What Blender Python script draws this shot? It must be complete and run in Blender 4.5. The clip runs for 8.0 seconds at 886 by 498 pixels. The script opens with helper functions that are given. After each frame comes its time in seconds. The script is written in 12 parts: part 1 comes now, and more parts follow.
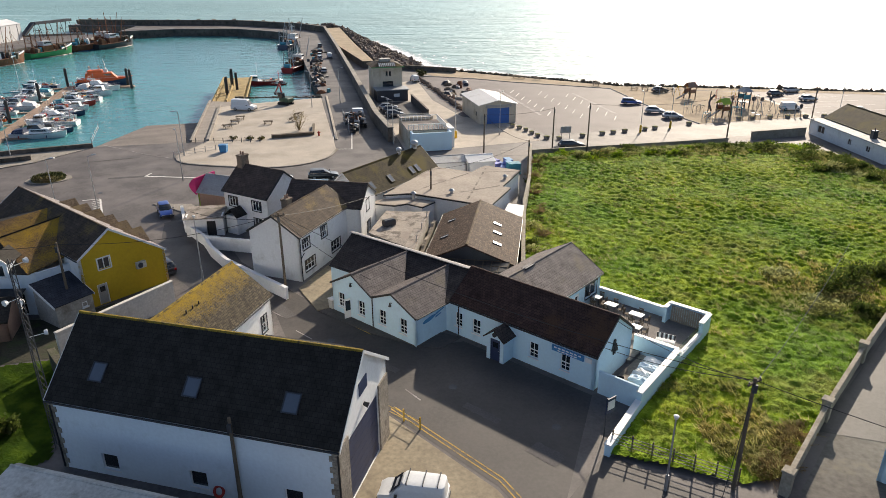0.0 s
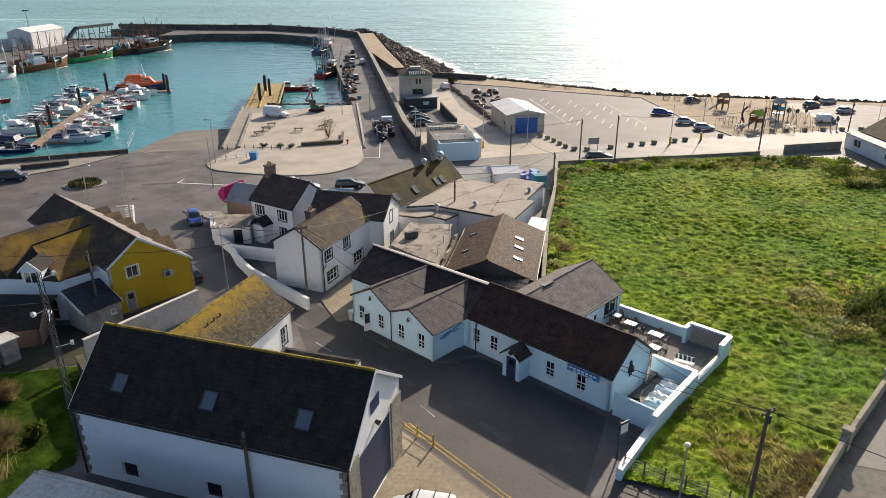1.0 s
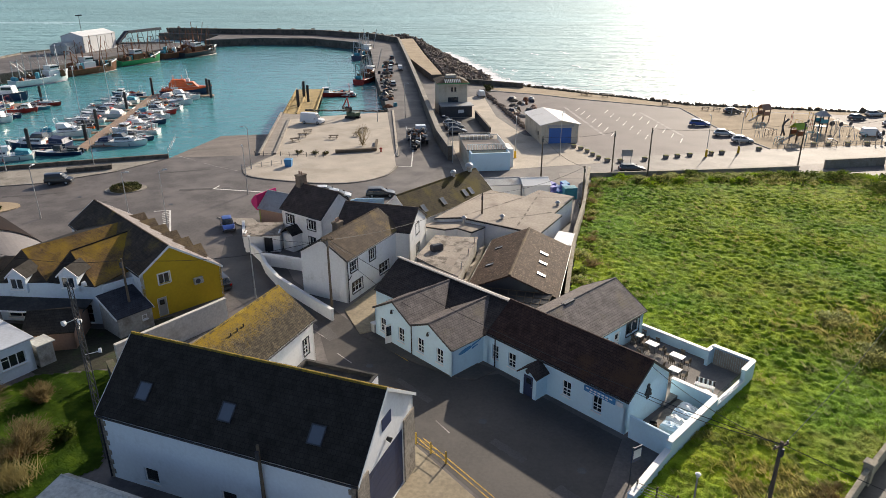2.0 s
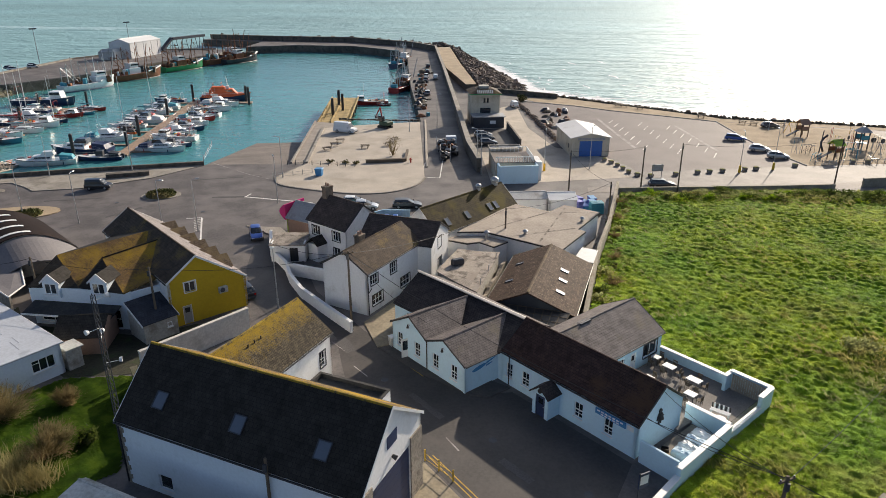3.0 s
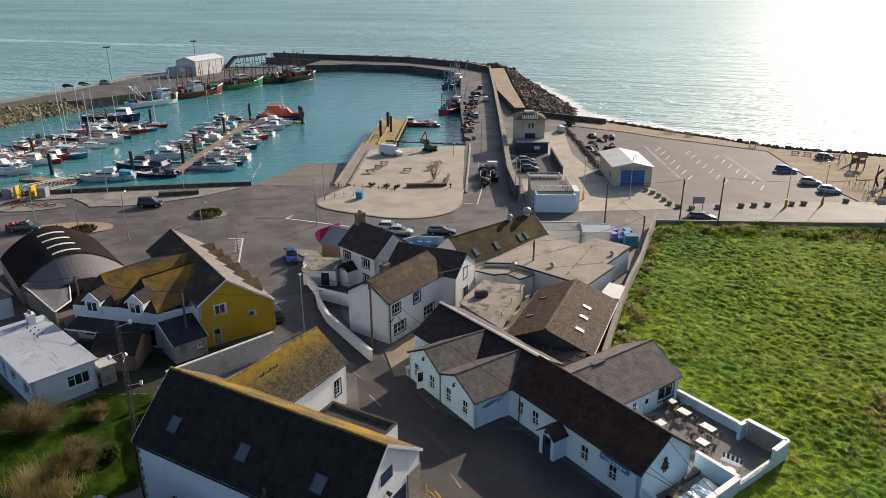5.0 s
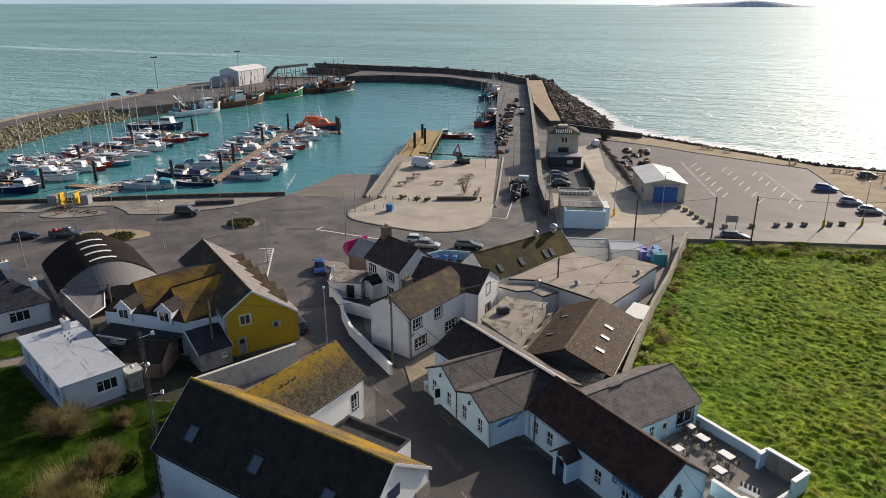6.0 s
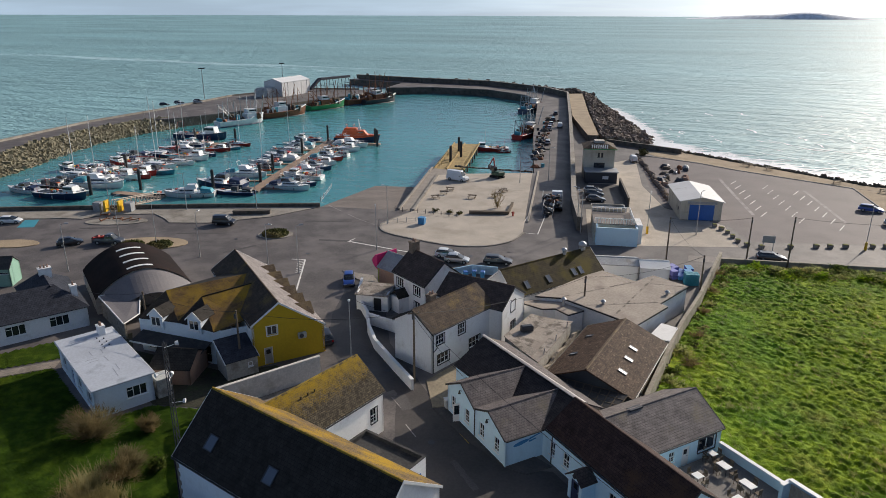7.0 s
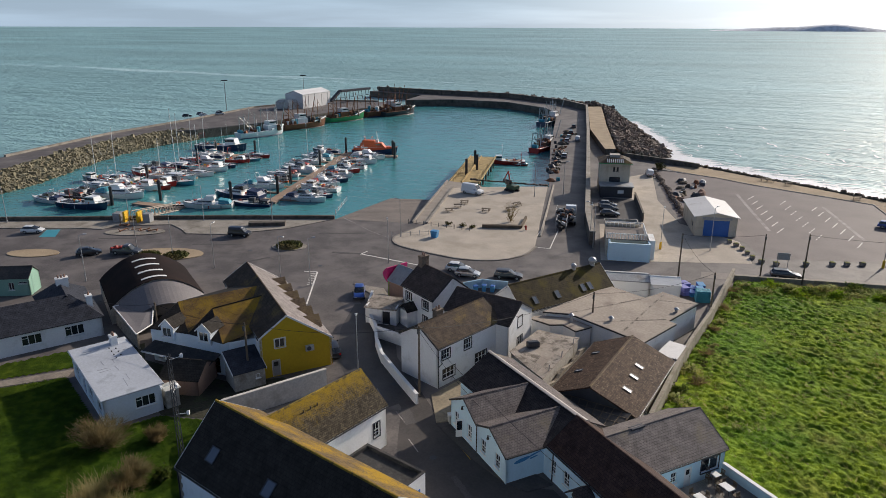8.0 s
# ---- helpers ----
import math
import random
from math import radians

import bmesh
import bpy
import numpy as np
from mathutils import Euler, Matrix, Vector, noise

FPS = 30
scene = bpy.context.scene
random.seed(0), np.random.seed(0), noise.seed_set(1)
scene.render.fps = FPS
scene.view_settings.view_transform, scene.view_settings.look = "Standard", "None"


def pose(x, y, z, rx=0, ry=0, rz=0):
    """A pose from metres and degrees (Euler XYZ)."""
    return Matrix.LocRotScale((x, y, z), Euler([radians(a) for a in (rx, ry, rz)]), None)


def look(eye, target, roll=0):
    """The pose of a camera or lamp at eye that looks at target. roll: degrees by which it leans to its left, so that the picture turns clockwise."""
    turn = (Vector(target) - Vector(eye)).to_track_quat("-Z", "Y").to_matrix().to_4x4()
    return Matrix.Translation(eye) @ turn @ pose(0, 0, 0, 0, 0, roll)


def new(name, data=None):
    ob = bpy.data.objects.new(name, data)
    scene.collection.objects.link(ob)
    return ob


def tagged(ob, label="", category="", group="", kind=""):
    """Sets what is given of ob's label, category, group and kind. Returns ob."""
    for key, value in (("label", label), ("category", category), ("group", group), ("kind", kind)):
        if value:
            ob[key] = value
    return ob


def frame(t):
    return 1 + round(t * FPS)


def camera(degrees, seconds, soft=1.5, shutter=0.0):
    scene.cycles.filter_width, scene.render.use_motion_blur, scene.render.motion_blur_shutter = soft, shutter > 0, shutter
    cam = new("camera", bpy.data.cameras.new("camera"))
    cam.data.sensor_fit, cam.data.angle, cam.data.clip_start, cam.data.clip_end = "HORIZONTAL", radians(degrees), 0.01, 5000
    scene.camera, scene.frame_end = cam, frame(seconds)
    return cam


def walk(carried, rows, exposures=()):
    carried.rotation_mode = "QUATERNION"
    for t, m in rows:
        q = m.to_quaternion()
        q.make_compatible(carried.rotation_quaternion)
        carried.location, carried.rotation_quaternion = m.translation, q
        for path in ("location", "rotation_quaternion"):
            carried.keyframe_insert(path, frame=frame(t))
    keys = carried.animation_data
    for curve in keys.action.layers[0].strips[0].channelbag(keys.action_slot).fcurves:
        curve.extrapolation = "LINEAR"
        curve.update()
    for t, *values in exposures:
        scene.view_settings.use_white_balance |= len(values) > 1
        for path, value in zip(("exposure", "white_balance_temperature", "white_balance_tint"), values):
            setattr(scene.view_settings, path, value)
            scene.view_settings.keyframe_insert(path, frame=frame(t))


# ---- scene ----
import itertools

# camera and its path
cam = camera(65.5, 8.0, soft=0.7)
PATH = [
    (0, (1.284, 2.197, 30.066), (1.324, 4.042, 29.295), -0.2),
    (0.5, (1.77, 2.232, 30.673), (1.767, 4.079, 29.906), -0.2),
    (1, (2.353, 2.269, 31.282), (2.303, 4.117, 30.519), -0.2),
    (1.5, (3.037, 2.288, 31.934), (2.934, 4.135, 31.174), -0.2),
    (3, (5.528, 2.411, 33.681), (5.264, 4.25, 32.941), -0.1),
    (3.5, (6.406, 2.528, 34.192), (6.101, 4.364, 33.462), -0.0),
    (4, (7.315, 2.65, 34.675), (6.97, 4.484, 33.955), -0.0),
    (4.5, (8.21, 2.627, 35.286), (7.829, 4.458, 34.576), -0.0),
    (6, (10.763, 2.963, 36.759), (10.231, 4.769, 36.084), 0.1),
    (6.5, (11.636, 3.1, 37.191), (11.045, 4.893, 36.53), 0.1),
    (7, (12.441, 3.31, 37.541), (11.796, 5.089, 36.894), 0.2),
    (7.5, (13.309, 3.392, 37.933), (12.627, 5.162, 37.3), 0.2),
    (8, (14.033, 3.591, 38.187), (13.328, 5.358, 37.569), 0.2),
]
walk(cam, [(t, look(eye, target, roll)) for t, eye, target, roll in PATH], [(0.0, 0.34, 7200, 11), (4.5, 0.04, 7100, 11), (6.1, -0.06, 7100, 11), (6.5, -0.06, 7000, 11), (6.9, -0.16, 6700, 11), (8.0, -0.21, 6750, 12)])

# sky and sun: low spring sun over the sea
SUN_AZ, SUN_EL = radians(24.4), radians(23.4)
sky_world = bpy.data.worlds.new("sky")
scene.world = sky_world
sky_world.use_nodes = True
wn = sky_world.node_tree
wn.nodes.clear()
sky = wn.nodes.new("ShaderNodeTexSky")
sky.sky_type, sky.sun_disc = "NISHITA", False
sky.sun_elevation, sky.sun_rotation = SUN_EL, SUN_AZ
sky.air_density, sky.dust_density, sky.ozone_density = 0.8, 0.5, 1.5
bgn = wn.nodes.new("ShaderNodeBackground")
bgn.inputs["Strength"].default_value = 0.062
out = wn.nodes.new("ShaderNodeOutputWorld")
# thin high haze over the sky: cooler, with soft streaks of cloud
tint = wn.nodes.new("ShaderNodeMix")
tint.data_type, tint.blend_type = "RGBA", "MULTIPLY"
tint.inputs[0].default_value = 1.0
tint.inputs[7].default_value = (0.84, 0.97, 1.24, 1)
wn.links.new(sky.outputs[0], tint.inputs[6])
sky_co = wn.nodes.new("ShaderNodeTexCoord")
sky_map = wn.nodes.new("ShaderNodeMapping")
sky_map.inputs["Scale"].default_value = (2.0, 2.0, 22.0)
cloud = wn.nodes.new("ShaderNodeTexNoise")
cloud.inputs["Scale"].default_value, cloud.inputs["Detail"].default_value = 1.6, 6
cloud_cut = wn.nodes.new("ShaderNodeMapRange")
cloud_cut.inputs[1].default_value, cloud_cut.inputs[2].default_value = 0.45, 0.75
cloud_cut.inputs[3].default_value, cloud_cut.inputs[4].default_value = 0.95, 1.25
lit = wn.nodes.new("ShaderNodeMix")
lit.data_type, lit.blend_type = "RGBA", "MULTIPLY"
lit.inputs[0].default_value = 1.0
wn.links.new(sky_co.outputs["Generated"], sky_map.inputs["Vector"])
wn.links.new(sky_map.outputs[0], cloud.inputs["Vector"])
wn.links.new(cloud.outputs["Fac"], cloud_cut.inputs[0])
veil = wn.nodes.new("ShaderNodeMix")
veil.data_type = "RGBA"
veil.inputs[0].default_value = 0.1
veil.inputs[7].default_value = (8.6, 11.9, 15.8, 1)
wn.links.new(tint.outputs[2], veil.inputs[6])
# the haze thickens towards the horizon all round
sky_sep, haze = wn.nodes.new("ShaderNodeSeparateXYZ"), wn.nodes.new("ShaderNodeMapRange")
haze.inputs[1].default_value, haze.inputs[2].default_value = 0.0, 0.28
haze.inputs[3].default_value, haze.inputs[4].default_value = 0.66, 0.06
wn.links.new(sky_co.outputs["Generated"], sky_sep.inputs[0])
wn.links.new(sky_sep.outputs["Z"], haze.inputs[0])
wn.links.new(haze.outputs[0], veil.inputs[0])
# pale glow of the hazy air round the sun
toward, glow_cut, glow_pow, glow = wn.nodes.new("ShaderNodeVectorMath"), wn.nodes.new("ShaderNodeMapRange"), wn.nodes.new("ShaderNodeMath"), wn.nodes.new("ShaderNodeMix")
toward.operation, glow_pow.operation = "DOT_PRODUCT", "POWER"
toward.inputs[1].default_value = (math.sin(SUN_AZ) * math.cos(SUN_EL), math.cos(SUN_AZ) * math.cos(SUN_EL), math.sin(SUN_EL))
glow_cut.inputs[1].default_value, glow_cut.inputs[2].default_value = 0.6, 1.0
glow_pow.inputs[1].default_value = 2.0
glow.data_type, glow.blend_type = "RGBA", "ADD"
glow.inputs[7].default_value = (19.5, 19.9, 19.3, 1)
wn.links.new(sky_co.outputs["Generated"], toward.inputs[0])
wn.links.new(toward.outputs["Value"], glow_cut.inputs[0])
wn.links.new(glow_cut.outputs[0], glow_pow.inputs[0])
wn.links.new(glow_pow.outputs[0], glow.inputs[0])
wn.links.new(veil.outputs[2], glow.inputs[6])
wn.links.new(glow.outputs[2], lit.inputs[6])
wn.links.new(cloud_cut.outputs[0], lit.inputs[7])
wn.links.new(lit.outputs[2], bgn.inputs[0])
wn.links.new(bgn.outputs[0], out.inputs[0])
sun = new("sun", bpy.data.lights.new("sun", "SUN"))
sun.data.energy, sun.data.angle, sun.data.color = 5.0, radians(0.6), (1.0, 0.91, 0.79)
sd = Vector((math.sin(SUN_AZ) * math.cos(SUN_EL), math.cos(SUN_AZ) * math.cos(SUN_EL), math.sin(SUN_EL)))
sun.matrix_world = look(sd * 300, (0, 0, 0))

# ---- materials ----
def mat(name, base, rough=0.8, metal=0.0, var=0.25, scale=3.0, bump=0.0, bump_scale=20.0, coat=0.0, stain=None, stain_scale=0.5, stain_cut=(0.5, 0.7), spec=0.5):
    """Paint or mineral surface: fine grain and a broad variation of the base, stains with a shape of their own."""
    m = bpy.data.materials.new(name)
    m.use_nodes = True
    n, l = m.node_tree.nodes, m.node_tree.links
    p = n["Principled BSDF"]
    p.inputs["Roughness"].default_value, p.inputs["Metallic"].default_value = rough, metal
    p.inputs["Coat Weight"].default_value = coat
    p.inputs["Specular IOR Level"].default_value = spec
    co = n.new("ShaderNodeTexCoord")
    big, fine = n.new("ShaderNodeTexNoise"), n.new("ShaderNodeTexNoise")
    big.inputs["Scale"].default_value, big.inputs["Detail"].default_value = scale * 0.12, 5
    fine.inputs["Scale"].default_value, fine.inputs["Detail"].default_value = scale * 2.2, 4
    for t in (big, fine):
        l.new(co.outputs["Object"], t.inputs["Vector"])
    add = n.new("ShaderNodeMath")
    add.operation = "ADD"
    l.new(big.outputs["Fac"], add.inputs[0])
    l.new(fine.outputs["Fac"], add.inputs[1])
    r = n.new("ShaderNodeMapRange")
    r.inputs[1].default_value, r.inputs[2].default_value = 0.7, 1.3
    r.inputs[3].default_value, r.inputs[4].default_value = 1 - var, 1 + var
    l.new(add.outputs[0], r.inputs[0])
    mul = n.new("ShaderNodeMix")
    mul.data_type, mul.blend_type = "RGBA", "MULTIPLY"
    mul.inputs[0].default_value = 1.0
    mul.inputs[6].default_value = (*base, 1)
    l.new(r.outputs[0], mul.inputs[7])
    col = mul.outputs[2]
    if stain:
        st = n.new("ShaderNodeTexNoise")
        st.inputs["Scale"].default_value, st.inputs["Detail"].default_value, st.inputs["Roughness"].default_value = stain_scale, 8, 0.65
        l.new(co.outputs["Object"], st.inputs["Vector"])
        cut = n.new("ShaderNodeMapRange")
        cut.inputs[1].default_value, cut.inputs[2].default_value = stain_cut
        l.new(st.outputs["Fac"], cut.inputs[0])
        mx = n.new("ShaderNodeMix")
        mx.data_type = "RGBA"
        mx.inputs[7].default_value = (*stain, 1)
        l.new(cut.outputs[0], mx.inputs[0])
        l.new(col, mx.inputs[6])
        col = mx.outputs[2]
    l.new(col, p.inputs["Base Color"])
    if bump:
        b = n.new("ShaderNodeBump")
        b.inputs["Strength"].default_value, b.inputs["Distance"].default_value = 1.0, bump
        t = n.new("ShaderNodeTexNoise")
        t.inputs["Scale"].default_value, t.inputs["Detail"].default_value = bump_scale, 3
        l.new(co.outputs["Object"], t.inputs["Vector"])
        l.new(t.outputs["Fac"], b.inputs["Height"])
        l.new(b.outputs[0], p.inputs["Normal"])
    return m


def roof_mat(name, base, alt, course=0.28, width=0.3, lichen=None, lichen_cut=(0.5, 0.62), rough=0.75, lichen_scale=0.35, fine=0.45, up=None):
    """Courses of slates on a slope; UV: metres along the eave and up the slope; up: lichen thickens between two heights."""
    m = bpy.data.materials.new(name)
    m.use_nodes = True
    n, l = m.node_tree.nodes, m.node_tree.links
    p = n["Principled BSDF"]
    p.inputs["Roughness"].default_value = rough
    p.inputs["Specular IOR Level"].default_value = 0.12
    uv = n.new("ShaderNodeUVMap")
    br = n.new("ShaderNodeTexBrick")
    br.inputs["Color1"].default_value, br.inputs["Color2"].default_value = (*base, 1), (*alt, 1)
    br.inputs["Mortar"].default_value = (*[c * 0.5 for c in base], 1)
    br.inputs["Scale"].default_value = 1.0
    br.inputs["Mortar Size"].default_value = 0.012
    br.inputs["Brick Width"].default_value, br.inputs["Row Height"].default_value = width, course
    br.inputs["Bias"].default_value = 0.0
    l.new(uv.outputs[0], br.inputs["Vector"])
    co = n.new("ShaderNodeTexCoord")
    ns = n.new("ShaderNodeTexNoise")
    ns.inputs["Scale"].default_value, ns.inputs["Detail"].default_value, ns.inputs["Roughness"].default_value = 1.2, 9, 0.7
    l.new(co.outputs["Object"], ns.inputs["Vector"])
    rg = n.new("ShaderNodeMapRange")
    rg.inputs[1].default_value, rg.inputs[2].default_value, rg.inputs[3].default_value, rg.inputs[4].default_value = 0.3, 0.7, 0.6, 1.4
    l.new(ns.outputs["Fac"], rg.inputs[0])
    mul = n.new("ShaderNodeMix")
    mul.data_type, mul.blend_type = "RGBA", "MULTIPLY"
    mul.inputs[0].default_value = 1.0
    l.new(br.outputs["Color"], mul.inputs[6])
    l.new(rg.outputs[0], mul.inputs[7])
    col = mul.outputs[2]
    if lichen:
        a, b2 = n.new("ShaderNodeTexNoise"), n.new("ShaderNodeTexNoise")
        a.inputs["Scale"].default_value, a.inputs["Detail"].default_value = lichen_scale, 4
        b2.inputs["Scale"].default_value, b2.inputs["Detail"].default_value = 11.0, 7
        ad = n.new("ShaderNodeMath")
        ad.operation = "MULTIPLY_ADD"
        ad.inputs[1].default_value = fine
        l.new(co.outputs["Object"], a.inputs["Vector"])
        l.new(co.outputs["Object"], b2.inputs["Vector"])
        l.new(b2.outputs["Fac"], ad.inputs[0])
        l.new(a.outputs["Fac"], ad.inputs[2])
        cut = n.new("ShaderNodeMapRange")
        cut.inputs[1].default_value, cut.inputs[2].default_value = lichen_cut[0] + fine * 0.49, lichen_cut[1] + fine * 0.49
        grown = ad.outputs[0]
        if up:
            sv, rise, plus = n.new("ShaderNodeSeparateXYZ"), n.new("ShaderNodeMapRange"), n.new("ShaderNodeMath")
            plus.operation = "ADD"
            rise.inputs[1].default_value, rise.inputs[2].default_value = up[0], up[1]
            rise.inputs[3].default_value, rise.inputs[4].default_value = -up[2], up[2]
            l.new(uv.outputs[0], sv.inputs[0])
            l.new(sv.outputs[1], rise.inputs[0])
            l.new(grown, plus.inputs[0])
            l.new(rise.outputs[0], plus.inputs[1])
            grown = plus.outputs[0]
        l.new(grown, cut.inputs[0])
        mx = n.new("ShaderNodeMix")
        mx.data_type = "RGBA"
        mx.inputs[7].default_value = (*lichen, 1)
        l.new(cut.outputs[0], mx.inputs[0])
        l.new(col, mx.inputs[6])
        col = mx.outputs[2]
    l.new(col, p.inputs["Base Color"])
    # slates lap: the lower edge of each course stands proud
    sp = n.new("ShaderNodeSeparateXYZ")
    l.new(uv.outputs[0], sp.inputs[0])
    dv = n.new("ShaderNodeMath")
    dv.operation = "DIVIDE"
    dv.inputs[1].default_value = course
    l.new(sp.outputs[1], dv.inputs[0])
    fr = n.new("ShaderNodeMath")
    fr.operation = "FRACT"
    l.new(dv.outputs[0], fr.inputs[0])
    mm = n.new("ShaderNodeMath")
    mm.operation = "MULTIPLY_ADD"
    mm.inputs[1].default_value = -0.8
    l.new(fr.outputs[0], mm.inputs[0])
    l.new(ns.outputs["Fac"], mm.inputs[2])
    bp = n.new("ShaderNodeBump")
    bp.inputs["Strength"].default_value, bp.inputs["Distance"].default_value = 1.0, 0.011
    l.new(mm.outputs[0], bp.inputs["Height"])
    l.new(bp.outputs[0], p.inputs["Normal"])
    return m


def water_mat(name, base, rough, s1, s2, amp, spec=0.5, swell=0.0):
    m = bpy.data.materials.new(name)
    m.use_nodes = True
    n, l = m.node_tree.nodes, m.node_tree.links
    p = n["Principled BSDF"]
    p.inputs["Roughness"].default_value, p.inputs["IOR"].default_value = rough, 1.33
    p.inputs["Specular IOR Level"].default_value = spec
    co = n.new("ShaderNodeTexCoord")
    mp = n.new("ShaderNodeMapping")
    mp.inputs["Scale"].default_value = (0.45, 1.0, 1.0)
    mp.inputs["Rotation"].default_value = (0, 0, radians(-20))
    l.new(co.outputs["Object"], mp.inputs["Vector"])
    a, b = n.new("ShaderNodeTexNoise"), n.new("ShaderNodeTexNoise")
    a.inputs["Scale"].default_value, a.inputs["Detail"].default_value = s1, 6
    b.inputs["Scale"].default_value, b.inputs["Detail"].default_value = s2, 3
    for t in (a, b):
        l.new(mp.outputs[0], t.inputs["Vector"])
    ad = n.new("ShaderNodeMath")
    ad.operation = "MULTIPLY_ADD"
    ad.inputs[1].default_value = 3.0
    l.new(a.outputs["Fac"], ad.inputs[0])
    l.new(b.outputs["Fac"], ad.inputs[2])
    height = ad.outputs[0]
    if swell:
        # long low swell lines rolling in to the shore
        sw, sm, sa = n.new("ShaderNodeTexNoise"), n.new("ShaderNodeMapping"), n.new("ShaderNodeMath")
        sm.inputs["Rotation"].default_value = (0, 0, radians(28))
        sm.inputs["Scale"].default_value = (0.16, 1.0, 1.0)
        sw.inputs["Scale"].default_value, sw.inputs["Detail"].default_value = 0.075, 5
        sa.operation = "MULTIPLY_ADD"
        sa.inputs[1].default_value = swell
        l.new(co.outputs["Object"], sm.inputs["Vector"])
        l.new(sm.outputs[0], sw.inputs["Vector"])
        l.new(sw.outputs["Fac"], sa.inputs[0])
        l.new(height, sa.inputs[2])
        height = sa.outputs[0]
    bp = n.new("ShaderNodeBump")
    bp.inputs["Strength"].default_value, bp.inputs["Distance"].default_value = 1.0, amp
    l.new(height, bp.inputs["Height"])
    l.new(bp.outputs[0], p.inputs["Normal"])
    c = n.new("ShaderNodeTexNoise")
    c.inputs["Scale"].default_value, c.inputs["Detail"].default_value = 0.006, 5
    l.new(mp.outputs[0], c.inputs["Vector"])
    rg = n.new("ShaderNodeMapRange")
    rg.inputs[1].default_value, rg.inputs[2].default_value, rg.inputs[3].default_value, rg.inputs[4].default_value = 0.3, 0.7, 0.8, 1.2
    l.new(c.outputs["Fac"], rg.inputs[0])
    mul = n.new("ShaderNodeMix")
    mul.data_type, mul.blend_type = "RGBA", "MULTIPLY"
    mul.inputs[0].default_value = 1.0
    mul.inputs[6].default_value = (*base, 1)
    l.new(rg.outputs[0], mul.inputs[7])
    l.new(mul.outputs[2], p.inputs["Base Color"])
    return m


ASPHALT = mat("asphalt", (0.105, 0.092, 0.088), 0.72, var=0.3, scale=2.0, bump=0.004, bump_scale=60, stain=(0.19, 0.167, 0.156), stain_scale=0.12, stain_cut=(0.45, 0.7))
STREET = mat("street_asphalt", (0.06, 0.053, 0.051), 0.68, var=0.25, scale=2.0, bump=0.004, bump_scale=60, stain=(0.085, 0.074, 0.068), stain_scale=0.2, spec=0.42)
FORECOURT = mat("forecourt_asphalt", (0.064, 0.056, 0.053), 0.65, var=0.3, scale=2.0, bump=0.004, bump_scale=40, stain=(0.12, 0.1, 0.085), stain_scale=0.35)
PALE_WALL = mat("pale_weathered_render", (0.6, 0.57, 0.52), 0.9, var=0.2, scale=2.0, bump=0.008, bump_scale=20, stain=(0.36, 0.33, 0.28), stain_scale=0.5, stain_cut=(0.52, 0.75))
CARPARK = mat("carpark_tarmac", (0.145, 0.12, 0.118), 0.76, var=0.25, scale=1.5, bump=0.004, bump_scale=50, stain=(0.18, 0.15, 0.145), stain_scale=0.08, stain_cut=(0.45, 0.75), spec=0.35)
TARMAC = mat("fresh_tarmac", (0.055, 0.05, 0.049), 0.65, var=0.25, scale=2.0, bump=0.004, bump_scale=60, stain=(0.085, 0.078, 0.075), stain_scale=0.2)
LANE = mat("lane_concrete", (0.14, 0.13, 0.115), 0.9, var=0.35, scale=1.2, bump=0.006, bump_scale=20, stain=(0.2, 0.18, 0.14), stain_scale=0.22, stain_cut=(0.54, 0.62))
CHIMNEY = mat("sooty_brick", (0.2, 0.15, 0.11), 0.9, var=0.35, scale=4.0, bump=0.01, bump_scale=12, stain=(0.08, 0.065, 0.05), stain_scale=0.8)
CONCRETE = mat("concrete", (0.3, 0.27, 0.23), 0.85, var=0.3, scale=2.0, bump=0.006, bump_scale=25, stain=(0.16, 0.14, 0.11), stain_scale=0.4)
PLAZA = mat("plaza_concrete", (0.46, 0.4, 0.33), 0.85, var=0.2, scale=2.0, bump=0.004, bump_scale=25, stain=(0.33, 0.28, 0.22), stain_scale=0.15, stain_cut=(0.5, 0.75))
QUAYWALL = mat("quay_wall_stone", (0.13, 0.11, 0.09), 0.9, var=0.45, scale=1.5, bump=0.05, bump_scale=3, stain=(0.03, 0.035, 0.025), stain_scale=0.6)
PATHSAND = mat("sandy_path", (0.38, 0.29, 0.19), 0.95, var=0.25, scale=2.0, bump=0.01, bump_scale=20)
APRON = mat("tan_apron_concrete", (0.3, 0.25, 0.175), 0.9, var=0.3, scale=1.5, bump=0.006, bump_scale=20, stain=(0.19, 0.155, 0.11), stain_scale=0.25)
YARD = mat("yard_concrete", (0.26, 0.22, 0.18), 0.9, var=0.3, scale=1.5, bump=0.006, bump_scale=20, stain=(0.13, 0.11, 0.09), stain_scale=0.3)
RENDER = mat("white_render", (0.84, 0.835, 0.815), 0.85, var=0.07, scale=2.0, bump=0.006, bump_scale=30, stain=(0.6, 0.58, 0.53), stain_scale=0.7, stain_cut=(0.55, 0.8))
RENDER_BLUE = mat("pale_blue_render", (0.58, 0.77, 0.86), 0.8, var=0.05, scale=2.0, bump=0.005, bump_scale=30, stain=(0.48, 0.64, 0.72), stain_scale=0.6, stain_cut=(0.58, 0.85))
# white render with the blue of sky light on shaded walls mixed in
RENDER_COOL = mat("sky_cooled_white_render", (0.7, 0.77, 0.82), 0.85, var=0.06, scale=2.0, bump=0.006, bump_scale=30, stain=(0.54, 0.6, 0.63), stain_scale=0.7, stain_cut=(0.56, 0.8))
